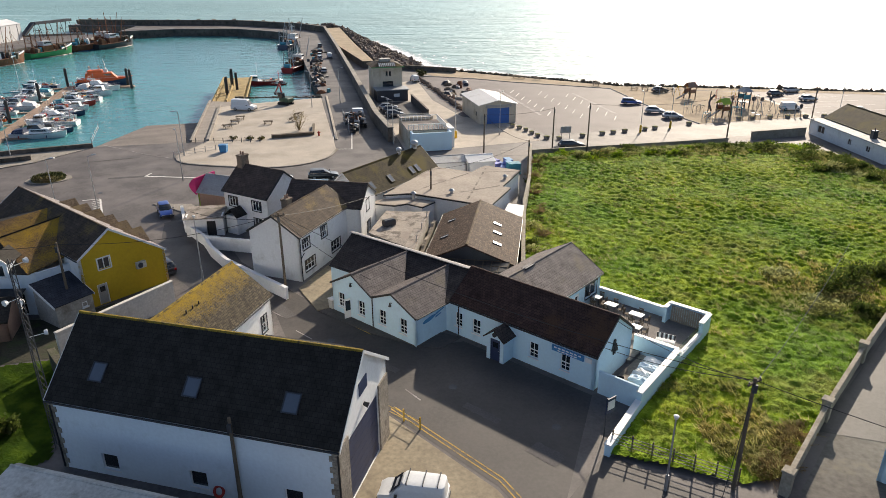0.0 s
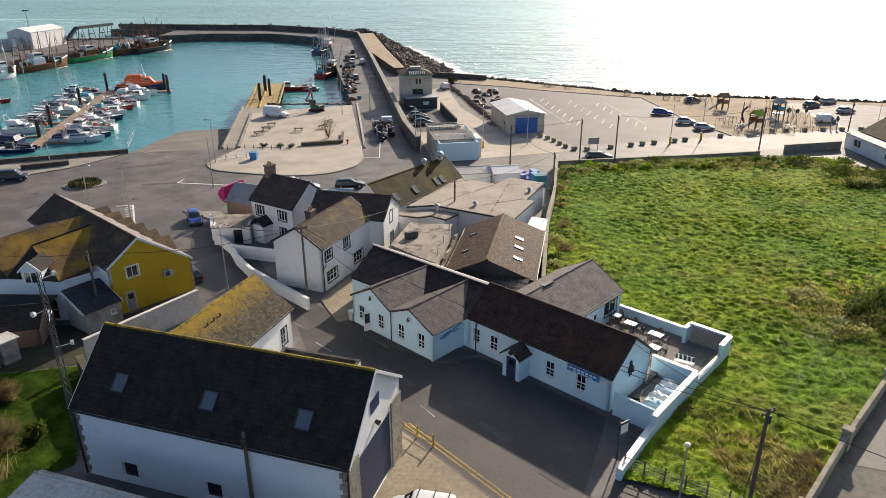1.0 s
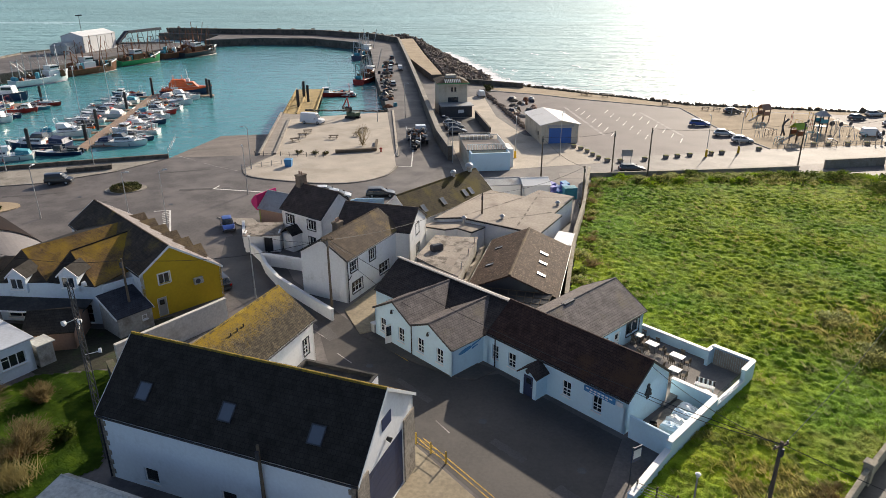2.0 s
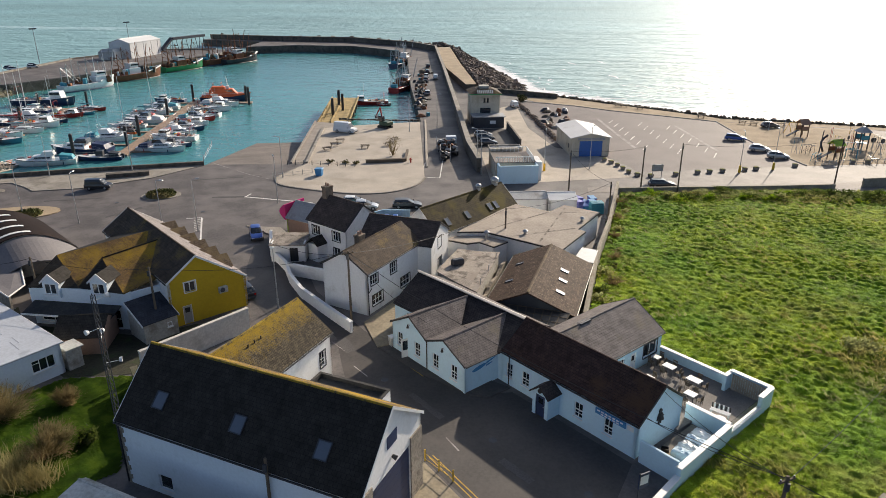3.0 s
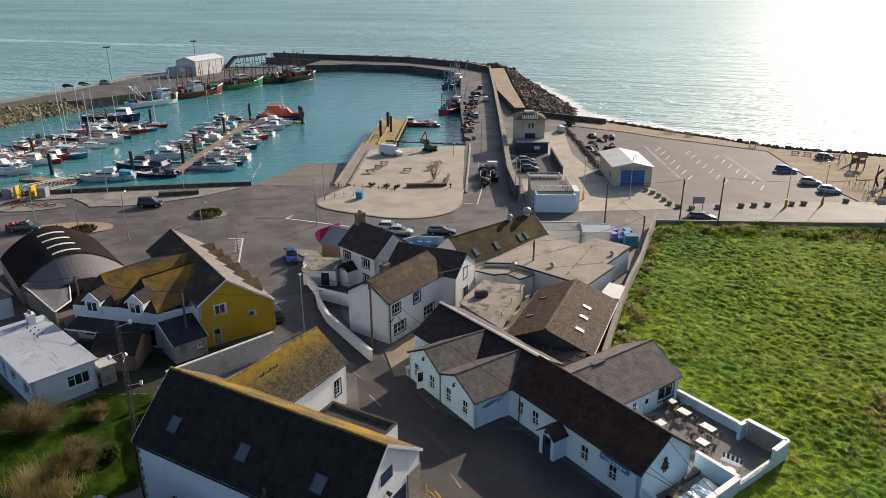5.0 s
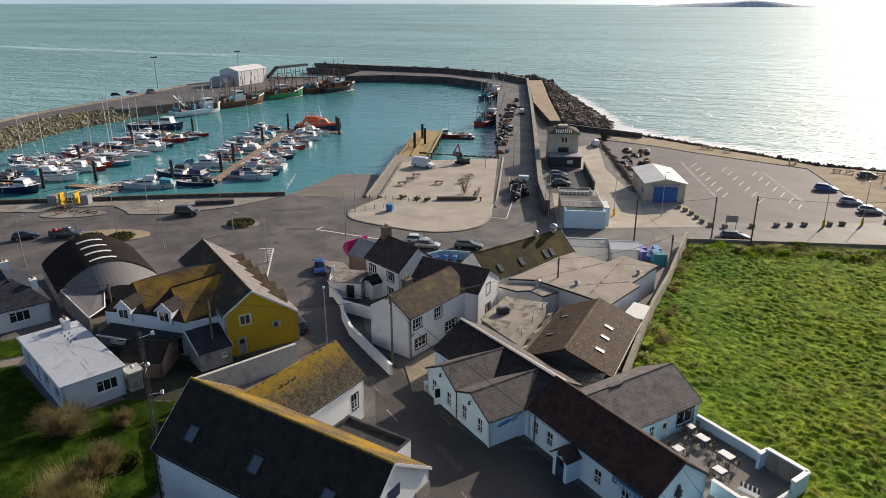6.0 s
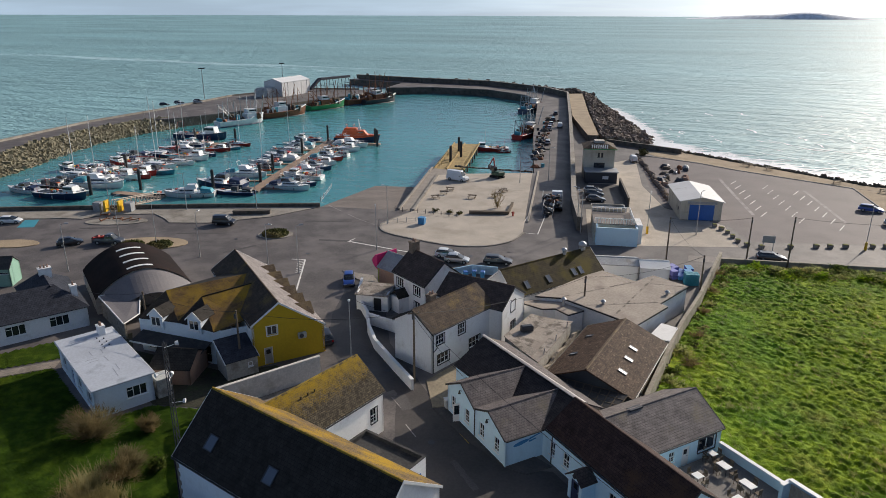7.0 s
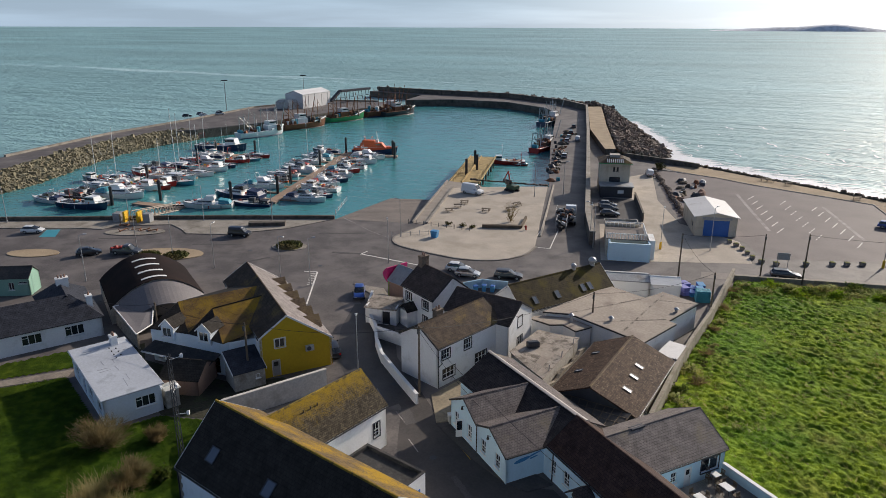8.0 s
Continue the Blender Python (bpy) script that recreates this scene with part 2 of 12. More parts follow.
RENDER_GREY = mat("weathered_render", (0.46, 0.43, 0.38), 0.9, var=0.25, scale=2.0, bump=0.01, bump_scale=20, stain=(0.2, 0.17, 0.13), stain_scale=0.6)
YELLOW = mat("yellow_render", (0.56, 0.36, 0.015), 0.85, var=0.08, scale=2.0, bump=0.005, bump_scale=30, stain=(0.42, 0.27, 0.02), stain_scale=0.5, stain_cut=(0.6, 0.85))
CREAM = mat("cream_render", (0.55, 0.5, 0.4), 0.85, var=0.12, scale=2.0, bump=0.005, bump_scale=30, stain=(0.35, 0.3, 0.22), stain_scale=0.4)
PINK = mat("brown_render", (0.3, 0.19, 0.14), 0.9, var=0.15, scale=2.0, bump=0.006, bump_scale=30)
MOSSWALL = mat("mossy_rubble", (0.1, 0.09, 0.06), 0.95, var=0.5, scale=3.0, bump=0.05, bump_scale=4, stain=(0.06, 0.075, 0.02), stain_scale=1.2)
STONE = mat("rubble_stone", (0.3, 0.26, 0.21), 0.9, var=0.45, scale=3.0, bump=0.04, bump_scale=5, stain=(0.16, 0.13, 0.1), stain_scale=2.0)
WALLTOP = mat("boundary_wall_concrete", (0.34, 0.3, 0.235), 0.9, var=0.3, scale=2.0, bump=0.01, bump_scale=15, stain=(0.22, 0.19, 0.13), stain_scale=0.8)
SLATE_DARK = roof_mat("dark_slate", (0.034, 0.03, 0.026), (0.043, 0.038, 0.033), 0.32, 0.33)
SLATE_GREY = roof_mat("grey_slate", (0.2, 0.175, 0.165), (0.235, 0.205, 0.19), 0.25, 0.28, lichen=(0.25, 0.21, 0.14), lichen_cut=(0.58, 0.8))
SLATE_PALE = roof_mat("pale_grey_slate", (0.24, 0.21, 0.2), (0.28, 0.25, 0.235), 0.28, 0.3)
TIN_MAUVE = mat("mauve_grey_tin", (0.17, 0.158, 0.163), 0.75, var=0.18, scale=2.0, stain=(0.2, 0.18, 0.18), stain_scale=0.5)
TIN_WHITE = mat("white_coated_tin", (0.68, 0.67, 0.66), 0.6, var=0.1, scale=2.0, stain=(0.5, 0.47, 0.44), stain_scale=0.5, stain_cut=(0.56, 0.76))
TIN_PALE = mat("pale_weathered_tin", (0.5, 0.5, 0.47), 0.75, var=0.25, scale=2.0, bump=0.006, bump_scale=12, stain=(0.24, 0.22, 0.18), stain_scale=0.6, stain_cut=(0.52, 0.72))
SLATE_RED = roof_mat("brown_slate", (0.05, 0.03, 0.026), (0.075, 0.045, 0.037), 0.25, 0.28, lichen=(0.09, 0.05, 0.03), lichen_cut=(0.55, 0.7))
SLATE_BROWN = roof_mat("brown_tile", (0.07, 0.052, 0.04), (0.1, 0.072, 0.052), 0.3, 0.3, lichen=(0.2, 0.14, 0.05), lichen_cut=(0.55, 0.72))
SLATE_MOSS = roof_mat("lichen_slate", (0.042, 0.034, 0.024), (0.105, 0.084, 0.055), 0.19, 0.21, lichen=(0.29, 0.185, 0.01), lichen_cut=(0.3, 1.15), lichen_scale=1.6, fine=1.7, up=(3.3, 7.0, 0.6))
RIDGE_LICHEN = mat("lichen_ridge_tile", (0.3, 0.2, 0.02), 0.9, var=0.4, scale=3.0, bump=0.01, bump_scale=12, stain=(0.1, 0.075, 0.03), stain_scale=2.0, stain_cut=(0.5, 0.62))
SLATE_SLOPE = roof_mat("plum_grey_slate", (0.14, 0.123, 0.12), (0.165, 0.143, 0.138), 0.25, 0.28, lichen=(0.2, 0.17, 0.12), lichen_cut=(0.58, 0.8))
SLATE_CORNER = roof_mat("dark_brown_slate", (0.085, 0.064, 0.055), (0.11, 0.082, 0.07), 0.26, 0.28, lichen=(0.14, 0.1, 0.06), lichen_cut=(0.6, 0.85))
SLATE_SHADE = roof_mat("shade_black_brown_slate", (0.05, 0.042, 0.04), (0.065, 0.053, 0.05), 0.25, 0.28)
SLATE_BLUE = roof_mat("blue_grey_slate", (0.036, 0.039, 0.05), (0.046, 0.05, 0.064), 0.3, 0.3)
SLATE_TAN = roof_mat("tan_weathered_slate", (0.15, 0.11, 0.075), (0.19, 0.14, 0.095), 0.28, 0.3, lichen=(0.25, 0.18, 0.09), lichen_cut=(0.5, 0.7))
SLATE_SPECK = roof_mat("speckled_brown_slate", (0.062, 0.039, 0.028), (0.1, 0.063, 0.043), 0.24, 0.26, lichen=(0.25, 0.18, 0.125), lichen_cut=(0.62, 0.82), lichen_scale=3.5, fine=1.2)
SLATE_OLIVE = roof_mat("mossy_slate", (0.055, 0.042, 0.022), (0.075, 0.058, 0.026), 0.28, 0.3, lichen=(0.11, 0.085, 0.016), lichen_cut=(0.48, 0.66))
SLATE_GOLD = roof_mat("gold_lichen_slate", (0.12, 0.085, 0.05), (0.17, 0.115, 0.062), 0.28, 0.3, lichen=(0.35, 0.21, 0.012), lichen_cut=(0.46, 0.7), fine=1.0)
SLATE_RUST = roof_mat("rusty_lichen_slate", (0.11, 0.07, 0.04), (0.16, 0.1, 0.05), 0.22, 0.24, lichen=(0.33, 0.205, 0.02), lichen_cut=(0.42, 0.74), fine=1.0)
FELT = mat("flat_roof_felt", (0.4, 0.34, 0.28), 0.9, var=0.2, scale=1.5, bump=0.006, bump_scale=20, stain=(0.28, 0.23, 0.19), stain_scale=0.25)
SEAM = mat("grey_membrane_seam", (0.31, 0.33, 0.37), 0.8, var=0.2, scale=3.0)
FELT_GREY = mat("grey_roof_felt", (0.19, 0.165, 0.15), 0.9, var=0.25, scale=1.5, bump=0.006, bump_scale=20, stain=(0.26, 0.22, 0.18), stain_scale=0.4)
FELT_DARK = mat("black_roof_felt", (0.045, 0.043, 0.042), 0.9, var=0.35, scale=2.0, bump=0.006, bump_scale=15, stain=(0.09, 0.08, 0.07), stain_scale=0.8)
FELT_PATCH = mat("patched_roof_felt", (0.36, 0.31, 0.26), 0.9, var=0.35, scale=3.0, bump=0.01, bump_scale=8, stain=(0.15, 0.125, 0.1), stain_scale=0.9, stain_cut=(0.46, 0.6))
FELT_WHITE = mat("white_roof_membrane", (0.46, 0.49, 0.54), 0.7, var=0.12, scale=2.0, bump=0.004, bump_scale=15, stain=(0.3, 0.32, 0.36), stain_scale=0.5, stain_cut=(0.56, 0.72))
LEAD = mat("lead_flashing", (0.5, 0.46, 0.42), 0.45, metal=0.3, var=0.2, scale=3.0)
CORR_RED = mat("rust_red_tin", (0.018, 0.012, 0.011), 0.85, var=0.35, scale=2.0, stain=(0.03, 0.017, 0.014), stain_scale=0.5, spec=0.1)
CORR_GREY = mat("grey_tin", (0.36, 0.37, 0.38), 0.55, metal=0.3, var=0.2, scale=2.0, stain=(0.22, 0.2, 0.18), stain_scale=0.4)
WHITE = mat("white_paint", (0.8, 0.8, 0.78), 0.5, var=0.05, scale=4.0)
LINE = mat("road_paint", (0.72, 0.7, 0.66), 0.8, var=0.2, scale=8.0, stain=(0.35, 0.32, 0.3), stain_scale=3.0, stain_cut=(0.56, 0.68))
LINE_YELLOW = mat("yellow_road_paint", (0.5, 0.32, 0.05), 0.8, var=0.25, scale=8.0, stain=(0.15, 0.12, 0.08), stain_scale=3.0, stain_cut=(0.5, 0.65))
WORN = mat("worn_road_paint", (0.34, 0.31, 0.3), 0.8, var=0.3, scale=2.0, stain=(0.19, 0.165, 0.16), stain_scale=0.7, stain_cut=(0.44, 0.56))
BLACK = mat("black_paint", (0.02, 0.02, 0.022), 0.5, var=0.2, scale=4.0)
NAVY = mat("navy_paint", (0.02, 0.035, 0.09), 0.5, var=0.15, scale=4.0)
BLUE = mat("bright_blue_paint", (0.03, 0.13, 0.42), 0.5, var=0.12, scale=3.0)
SIGNBLUE = mat("sign_blue", (0.05, 0.25, 0.5), 0.5, var=0.08, scale=3.0)
DARKGREY = mat("dark_grey_steel", (0.06, 0.065, 0.075), 0.5, metal=0.4, var=0.2, scale=4.0)
STEEL = mat("galvanised_steel", (0.45, 0.46, 0.47), 0.45, metal=0.7, var=0.15, scale=5.0)
WOODPOLE = mat("weathered_pole_wood", (0.13, 0.1, 0.07), 0.9, var=0.3, scale=5.0, bump=0.01, bump_scale=30)
TIMBER = mat("ochre_timber", (0.42, 0.3, 0.12), 0.85, var=0.3, scale=4.0, bump=0.01, bump_scale=20, stain=(0.2, 0.14, 0.07), stain_scale=1.0)
DECK_DARK = mat("dark_terrace_decking", (0.2, 0.18, 0.165), 0.85, var=0.25, scale=4.0, bump=0.01, bump_scale=20)
SLIPWAY = mat("slipway_concrete", (0.17, 0.142, 0.125), 0.85, var=0.3, scale=1.5, bump=0.01, bump_scale=8, stain=(0.1, 0.085, 0.07), stain_scale=0.25)
SHORE_ROAD = mat("polished_shore_road", (0.23, 0.2, 0.18), 0.78, var=0.25, scale=1.5, bump=0.004, bump_scale=25, stain=(0.2, 0.17, 0.15), stain_scale=0.2)
DECK = mat("grey_decking", (0.3, 0.26, 0.22), 0.85, var=0.25, scale=4.0, bump=0.01, bump_scale=20)
PONTOON = mat("pontoon_deck", (0.36, 0.25, 0.18), 0.85, var=0.25, scale=3.0)
RUBBER = mat("rubber", (0.02, 0.02, 0.02), 0.8, var=0.2, scale=6.0)
RED = mat("red_paint", (0.42, 0.03, 0.02), 0.5, var=0.15, scale=4.0)
ORANGE = mat("orange_paint", (0.72, 0.13, 0.03), 0.5, var=0.12, scale=4.0)
RUST = mat("rusty_hull", (0.24, 0.09, 0.04), 0.8, var=0.4, scale=3.0, stain=(0.09, 0.04, 0.025), stain_scale=0.8)
GREEN = mat("green_paint", (0.03, 0.3, 0.1), 0.5, var=0.15, scale=4.0)
MINT = mat("mint_paint", (0.24, 0.42, 0.33), 0.7, var=0.1, scale=3.0)
MAGENTA = mat("magenta_paint", (0.6, 0.02, 0.16), 0.6, var=0.1, scale=3.0)
LIME = mat("lime_paint", (0.3, 0.45, 0.03), 0.6, var=0.15, scale=3.0)
YELLOWP = mat("yellow_gloss_paint", (0.75, 0.45, 0.02), 0.45, var=0.1, scale=3.0)
TEAL = mat("teal_paint", (0.05, 0.3, 0.38), 0.5, var=0.12, scale=3.0)
ROCK = mat("armour_rock", (0.2, 0.152, 0.12), 0.9, var=0.6, scale=1.0, bump=0.08, bump_scale=2.5, stain=(0.08, 0.075, 0.06), stain_scale=0.5)
ROCK_LIGHT = mat("lichen_rock", (0.235, 0.21, 0.135), 0.9, var=0.4, scale=1.0, bump=0.08, bump_scale=2.5, stain=(0.2, 0.17, 0.1), stain_scale=0.5)
ROCK_DARK = mat("weedy_shore_rock", (0.11, 0.09, 0.065), 0.85, var=0.4, scale=1.0, bump=0.08, bump_scale=2.5)
GRIMY = mat("grimy_roof_glass", (0.045, 0.038, 0.032), 0.4, var=0.4, scale=3.0, stain=(0.09, 0.075, 0.06), stain_scale=1.2)
GLASS_DARK = mat("window_glass", (0.02, 0.025, 0.03), 0.06, var=0.2, scale=1.0, spec=0.8)
SEA = water_mat("sea_water", (0.24, 0.425, 0.44), 0.52, 0.12, 0.7, 0.75, 1.0, swell=1.7)
HARBOUR = water_mat("harbour_water", (0.066, 0.272, 0.285), 0.14, 0.25, 1.4, 0.12)
SLICK = water_mat("slick_water", (0.46, 0.64, 0.66), 0.5, 0.12, 0.7, 0.5, 1.0)
FOAM = mat("surf_foam", (0.92, 0.93, 0.93), 0.5, var=0.06, scale=1.0, spec=1.0)
# distance haze over the island is painted into this pale base colour
ISLAND = mat("hazed_island", (0.74, 0.78, 0.84), 0.95, var=0.3, scale=0.02)


def paint(name, c, rough=0.3, metal=0.0):
    return mat(name, c, rough, metal=metal, var=0.06, scale=3.0, coat=0.5)


CAR_BLUE, CAR_WHITE, CAR_SILVER = paint("blue_car_paint", (0.02, 0.07, 0.32)), paint("white_car_paint", (0.75, 0.76, 0.76)), paint("silver_car_paint", (0.45, 0.46, 0.47), 0.3, 0.5)
CAR_BLACK, CAR_GREY = paint("black_car_paint", (0.015, 0.016, 0.02)), paint("grey_car_paint", (0.1, 0.11, 0.12), 0.3, 0.4)
GEL_WHITE, GEL_NAVY = paint("white_gelcoat", (0.86, 0.86, 0.84)), paint("navy_gelcoat", (0.015, 0.03, 0.09))
LAMP_RED = mat("red_lens", (0.5, 0.01, 0.01), 0.2, var=0.05)
LAMP_WHITE = mat("clear_lens", (0.8, 0.8, 0.8), 0.1, var=0.03)


# ---- builders ----
class Shape:
    """Vertices and faces gathered for one mesh; m places what is added next."""

    def __init__(self):
        self.v, self.f, self.m = [], [], Matrix.Identity(4)

    def add(self, vs, fs):
        k = len(self.v)
        self.v += [tuple(self.m @ Vector(p)) for p in vs]
        self.f += [tuple(i + k for i in f) for f in fs]
        return self

    def box(self, x0, x1, y0, y1, z0, z1, c=0.0):
        """A block; c chamfers its upper edges."""
        if c <= 0:
            vs = [(x, y, z) for z in (z0, z1) for x, y in ((x0, y0), (x1, y0), (x1, y1), (x0, y1))]
            return self.add(vs, [(3, 2, 1, 0), (4, 5, 6, 7), (0, 1, 5, 4), (1, 2, 6, 5), (2, 3, 7, 6), (3, 0, 4, 7)])
        r = [(x0, y0), (x1, y0), (x1, y1), (x0, y1)]
        q = [(x0 + c, y0 + c), (x1 - c, y0 + c), (x1 - c, y1 - c), (x0 + c, y1 - c)]
        return self.rings([[(*p, z0) for p in r], [(*p, z1 - c) for p in r], [(*p, z1) for p in q]])

    def rings(self, rs, caps=True):
        n = len(rs[0])
        vs = [p for r in rs for p in r]
        fs = [(a * n + i, a * n + (i + 1) % n, (a + 1) * n + (i + 1) % n, (a + 1) * n + i) for a in range(len(rs) - 1) for i in range(n)]
        if caps:
            fs += [tuple(range(n))[::-1], tuple((len(rs) - 1) * n + i for i in range(n))]
        return self.add(vs, fs)

    def tube(self, a, b, r0, r1=None, n=8):
        a, b = Vector(a), Vector(b)
        r1 = r0 if r1 is None else r1
        d = (b - a).normalized()
        s = d.orthogonal().normalized()
        t = d.cross(s)
        ring = lambda p, r: [tuple(p + (s * math.cos(k) + t * math.sin(k)) * r) for k in (2 * math.pi * i / n for i in range(n))]
        return self.rings([ring(a, r0), ring(b, r1)])

    def line(self, pts, r, n=5):
        """One bent tube along a line of points."""
        ps = [Vector(p) for p in pts]
        rs = []
        for i, p in enumerate(ps):
            d = (ps[min(i + 1, len(ps) - 1)] - ps[max(i - 1, 0)]).normalized()
            s = d.cross(Vector((0.13, 0.21, 0.97))).normalized()
            t = d.cross(s)
            rs.append([tuple(p + (s * math.cos(k) + t * math.sin(k)) * r) for k in (2 * math.pi * j / n for j in range(n))])
        return self.rings(rs)

    def prism(self, poly, z0, z1):
        n = len(poly)
        vs = [(x, y, z0) for x, y in poly] + [(x, y, z1) for x, y in poly]
        return self.add(vs, [tuple(range(n))[::-1], tuple(range(n, 2 * n))] + [(i, (i + 1) % n, n + (i + 1) % n, n + i) for i in range(n)])

    def slab(self, quad, t):
        """A quad with thickness t below it."""
        q = [Vector(p) for p in quad]
        nrm = (q[1] - q[0]).cross(q[2] - q[0]).normalized()
        lo = [tuple(p - nrm * t) for p in q]
        n = len(q)
        return self.add([tuple(p) for p in q] + lo, [tuple(range(n)), tuple(range(n, 2 * n))[::-1]] + [(i, n + i, n + (i + 1) % n, (i + 1) % n) for i in range(n)])


def part(name, sh, material, parent, label="", smooth=False, uv=None):
    """One mesh under a thing or a part (or at top level, where parent is None)."""
    me = bpy.data.meshes.new(name)
    me.from_pydata(sh.v, [], sh.f)
    me.validate()
    bm = bmesh.new()
    bm.from_mesh(me)
    bmesh.ops.recalc_face_normals(bm, faces=bm.faces)
    if any(len(f.verts) > 4 for f in bm.faces):
        bmesh.ops.triangulate(bm, faces=[f for f in bm.faces if len(f.verts) > 4])
    bm.to_mesh(me)
    bm.free()
    if smooth:
        me.polygons.foreach_set("use_smooth", [True] * len(me.polygons))
        me.set_sharp_from_angle(angle=radians(40))
    if uv:
        uv(me)
    me.materials.append(material)
    ob = new(name, me)
    ob.parent = parent
    if label:
        ob["label"] = label
    return ob


def thing(name, m, label, category, group="", kind=""):
    ob = new(name)
    ob.empty_display_size = 0.3
    ob.matrix_world = m
    return tagged(ob, label, category, group, kind)


def slope_uv(me):
    """Metres along the eave and up the slope for every face."""
    lay = me.uv_layers.new(name="UVMap")
    for p in me.polygons:
        nrm = p.normal
        e = Vector((0, 0, 1)).cross(nrm)
        e = e.normalized() if e.length > 1e-3 else Vector((1, 0, 0))
        w = nrm.cross(e)
        for li in p.loop_indices:
            c = me.vertices[me.loops[li].vertex_index].co
            lay.data[li].uv = (c.dot(e), c.dot(w))


def wall_sheet(sh, length, height, holes, t=0.25):
    """A wall from (0,0,0) along x, its outer face on y=0, with openings (x0, x1, z0, z1) right through."""
    xs = sorted({0.0, length, *[h[0] for h in holes], *[h[1] for h in holes]})
    zs = sorted({0.0, height, *[h[2] for h in holes], *[h[3] for h in holes]})
    full = lambda i, k: 0 <= i < len(xs) - 1 and 0 <= k < len(zs) - 1 and not any(
        h[0] - 1e-6 <= xs[i] and xs[i + 1] <= h[1] + 1e-6 and h[2] - 1e-6 <= zs[k] and zs[k + 1] <= h[3] + 1e-6 for h in holes)
    for i in range(len(xs) - 1):
        for k in range(len(zs) - 1):
            if not full(i, k):
                continue
            a, b, c, d = xs[i], xs[i + 1], zs[k], zs[k + 1]
            sh.add([(a, 0, c), (b, 0, c), (b, 0, d), (a, 0, d)], [(0, 1, 2, 3)])
            sh.add([(a, t, c), (b, t, c), (b, t, d), (a, t, d)], [(3, 2, 1, 0)])
            if not full(i - 1, k):
                sh.add([(a, 0, c), (a, t, c), (a, t, d), (a, 0, d)], [(3, 2, 1, 0)])
            if not full(i + 1, k):
                sh.add([(b, 0, c), (b, t, c), (b, t, d), (b, 0, d)], [(0, 1, 2, 3)])
            if not full(i, k - 1):
                sh.add([(a, 0, c), (b, 0, c), (b, t, c), (a, t, c)], [(3, 2, 1, 0)])
            if not full(i, k + 1):
                sh.add([(a, 0, d), (b, 0, d), (b, t, d), (a, t, d)], [(0, 1, 2, 3)])
    return sh


def window(parent, m, w, h, style="sash", frame_mat=None, sill=True, surround=None):
    """A window in an opening: m puts x along the wall, y inwards, z up, origin at the opening's lower left."""
    fm = frame_mat or WHITE
    fr = Shape()
    fr.m = m
    b, y0, y1 = 0.07, 0.1, 0.16
    rect = lambda i, y: [(i, y, i), (w - i, y, i), (w - i, y, h - i), (i, y, h - i)]
    fr.rings([rect(0, y0), rect(0, y1), rect(b, y1), rect(b, y0), rect(0, y0)], caps=False)
    bars = []
    if style == "sash":
        bars = [(b, w - b, h / 2 - 0.04, h / 2 + 0.04, 0.02), (w / 2 - 0.025, w / 2 + 0.025, b, h / 2 - 0.04, 0), (w / 2 - 0.025, w / 2 + 0.025, h / 2 + 0.04, h - b, 0), (b, w / 2 - 0.025, h * 0.26, h * 0.26 + 0.04, 0), (w / 2 + 0.025, w - b, h * 0.26, h * 0.26 + 0.04, 0)]
    elif style == "case2":
        bars = [(w / 2 - 0.045, w / 2 + 0.045, b, h - b, 0)]
    elif style == "case3":
        bars = [(q - 0.04, q + 0.04, b, h - b, 0) for q in (w / 3, 2 * w / 3)] + [(b, w / 3 - 0.04, h * 0.68, h * 0.68 + 0.05, 0)]
    elif style == "grid3":
        bars = [(q - 0.035, q + 0.035, b, h - b, 0) for q in (w / 3, 2 * w / 3)] + [(b, w - b, h * 0.5 - 0.02, h * 0.5 + 0.02, 0.01)]
    win = part("window", fr, fm, parent)
    for x0, x1, z0, z1, pr in bars:
        gb = Shape()
        gb.m = m
        gb.box(x0, x1, y0 - pr, y1 - 0.01, z0, z1)
        part("glazing_bar", gb, fm, win)
    g = Shape()
    g.m = m
    g.box(0.02, w - 0.02, y1 - 0.03, y1 - 0.015, 0.02, h - 0.02)
    part("pane", g, GLASS_DARK, win)
    if sill:
        s = Shape()
        s.m = m
        s.box(-0.08, w + 0.08, -0.08, 0.1, -0.08, -0.002)
        part("sill", s, surround or fm, win)
    if surround:
        s = Shape()
        s.m = m
        s.box(-0.12, -0.002, -0.03, 0.05, 0, h + 0.12).box(w + 0.002, w + 0.12, -0.03, 0.05, 0, h + 0.12).box(-0.002, w + 0.002, -0.03, 0.05, h + 0.002, h + 0.12)
        part("surround", s, surround, win)
    return win


def door(parent, m, w, h, leaf_mat, frame_mat=None, lite=False):
    fr = Shape()
    fr.m = m
    fr.box(0, 0.08, 0.06, 0.16, 0, h).box(w - 0.08, w, 0.06, 0.16, 0, h).box(0.08, w - 0.08, 0.06, 0.16, h - 0.08, h)
    d = part("door", fr, frame_mat or WHITE, parent)
    s = Shape()
    s.m = m
    s.box(0.08, w - 0.08, 0.1, 0.15, 0.01, h - 0.08)
    for z0, z1 in ((0.2, h * 0.42), (h * 0.5, h - 0.25)):
        s.box(0.2, w - 0.2, 0.085, 0.1, z0, z1)
    leaf = part("door_leaf", s, leaf_mat, d)
    k = Shape()
    k.m = m
    k.box(w - 0.22, w - 0.14, 0.04, 0.1, h * 0.47, h * 0.5)
    part("handle", k, STEEL, d)
    if lite:
        g = Shape()
        g.m = m
        g.box(0.25, w - 0.25, 0.075, 0.084, h * 0.6, h - 0.3)
        part("pane", g, GLASS_DARK, d)
    return d


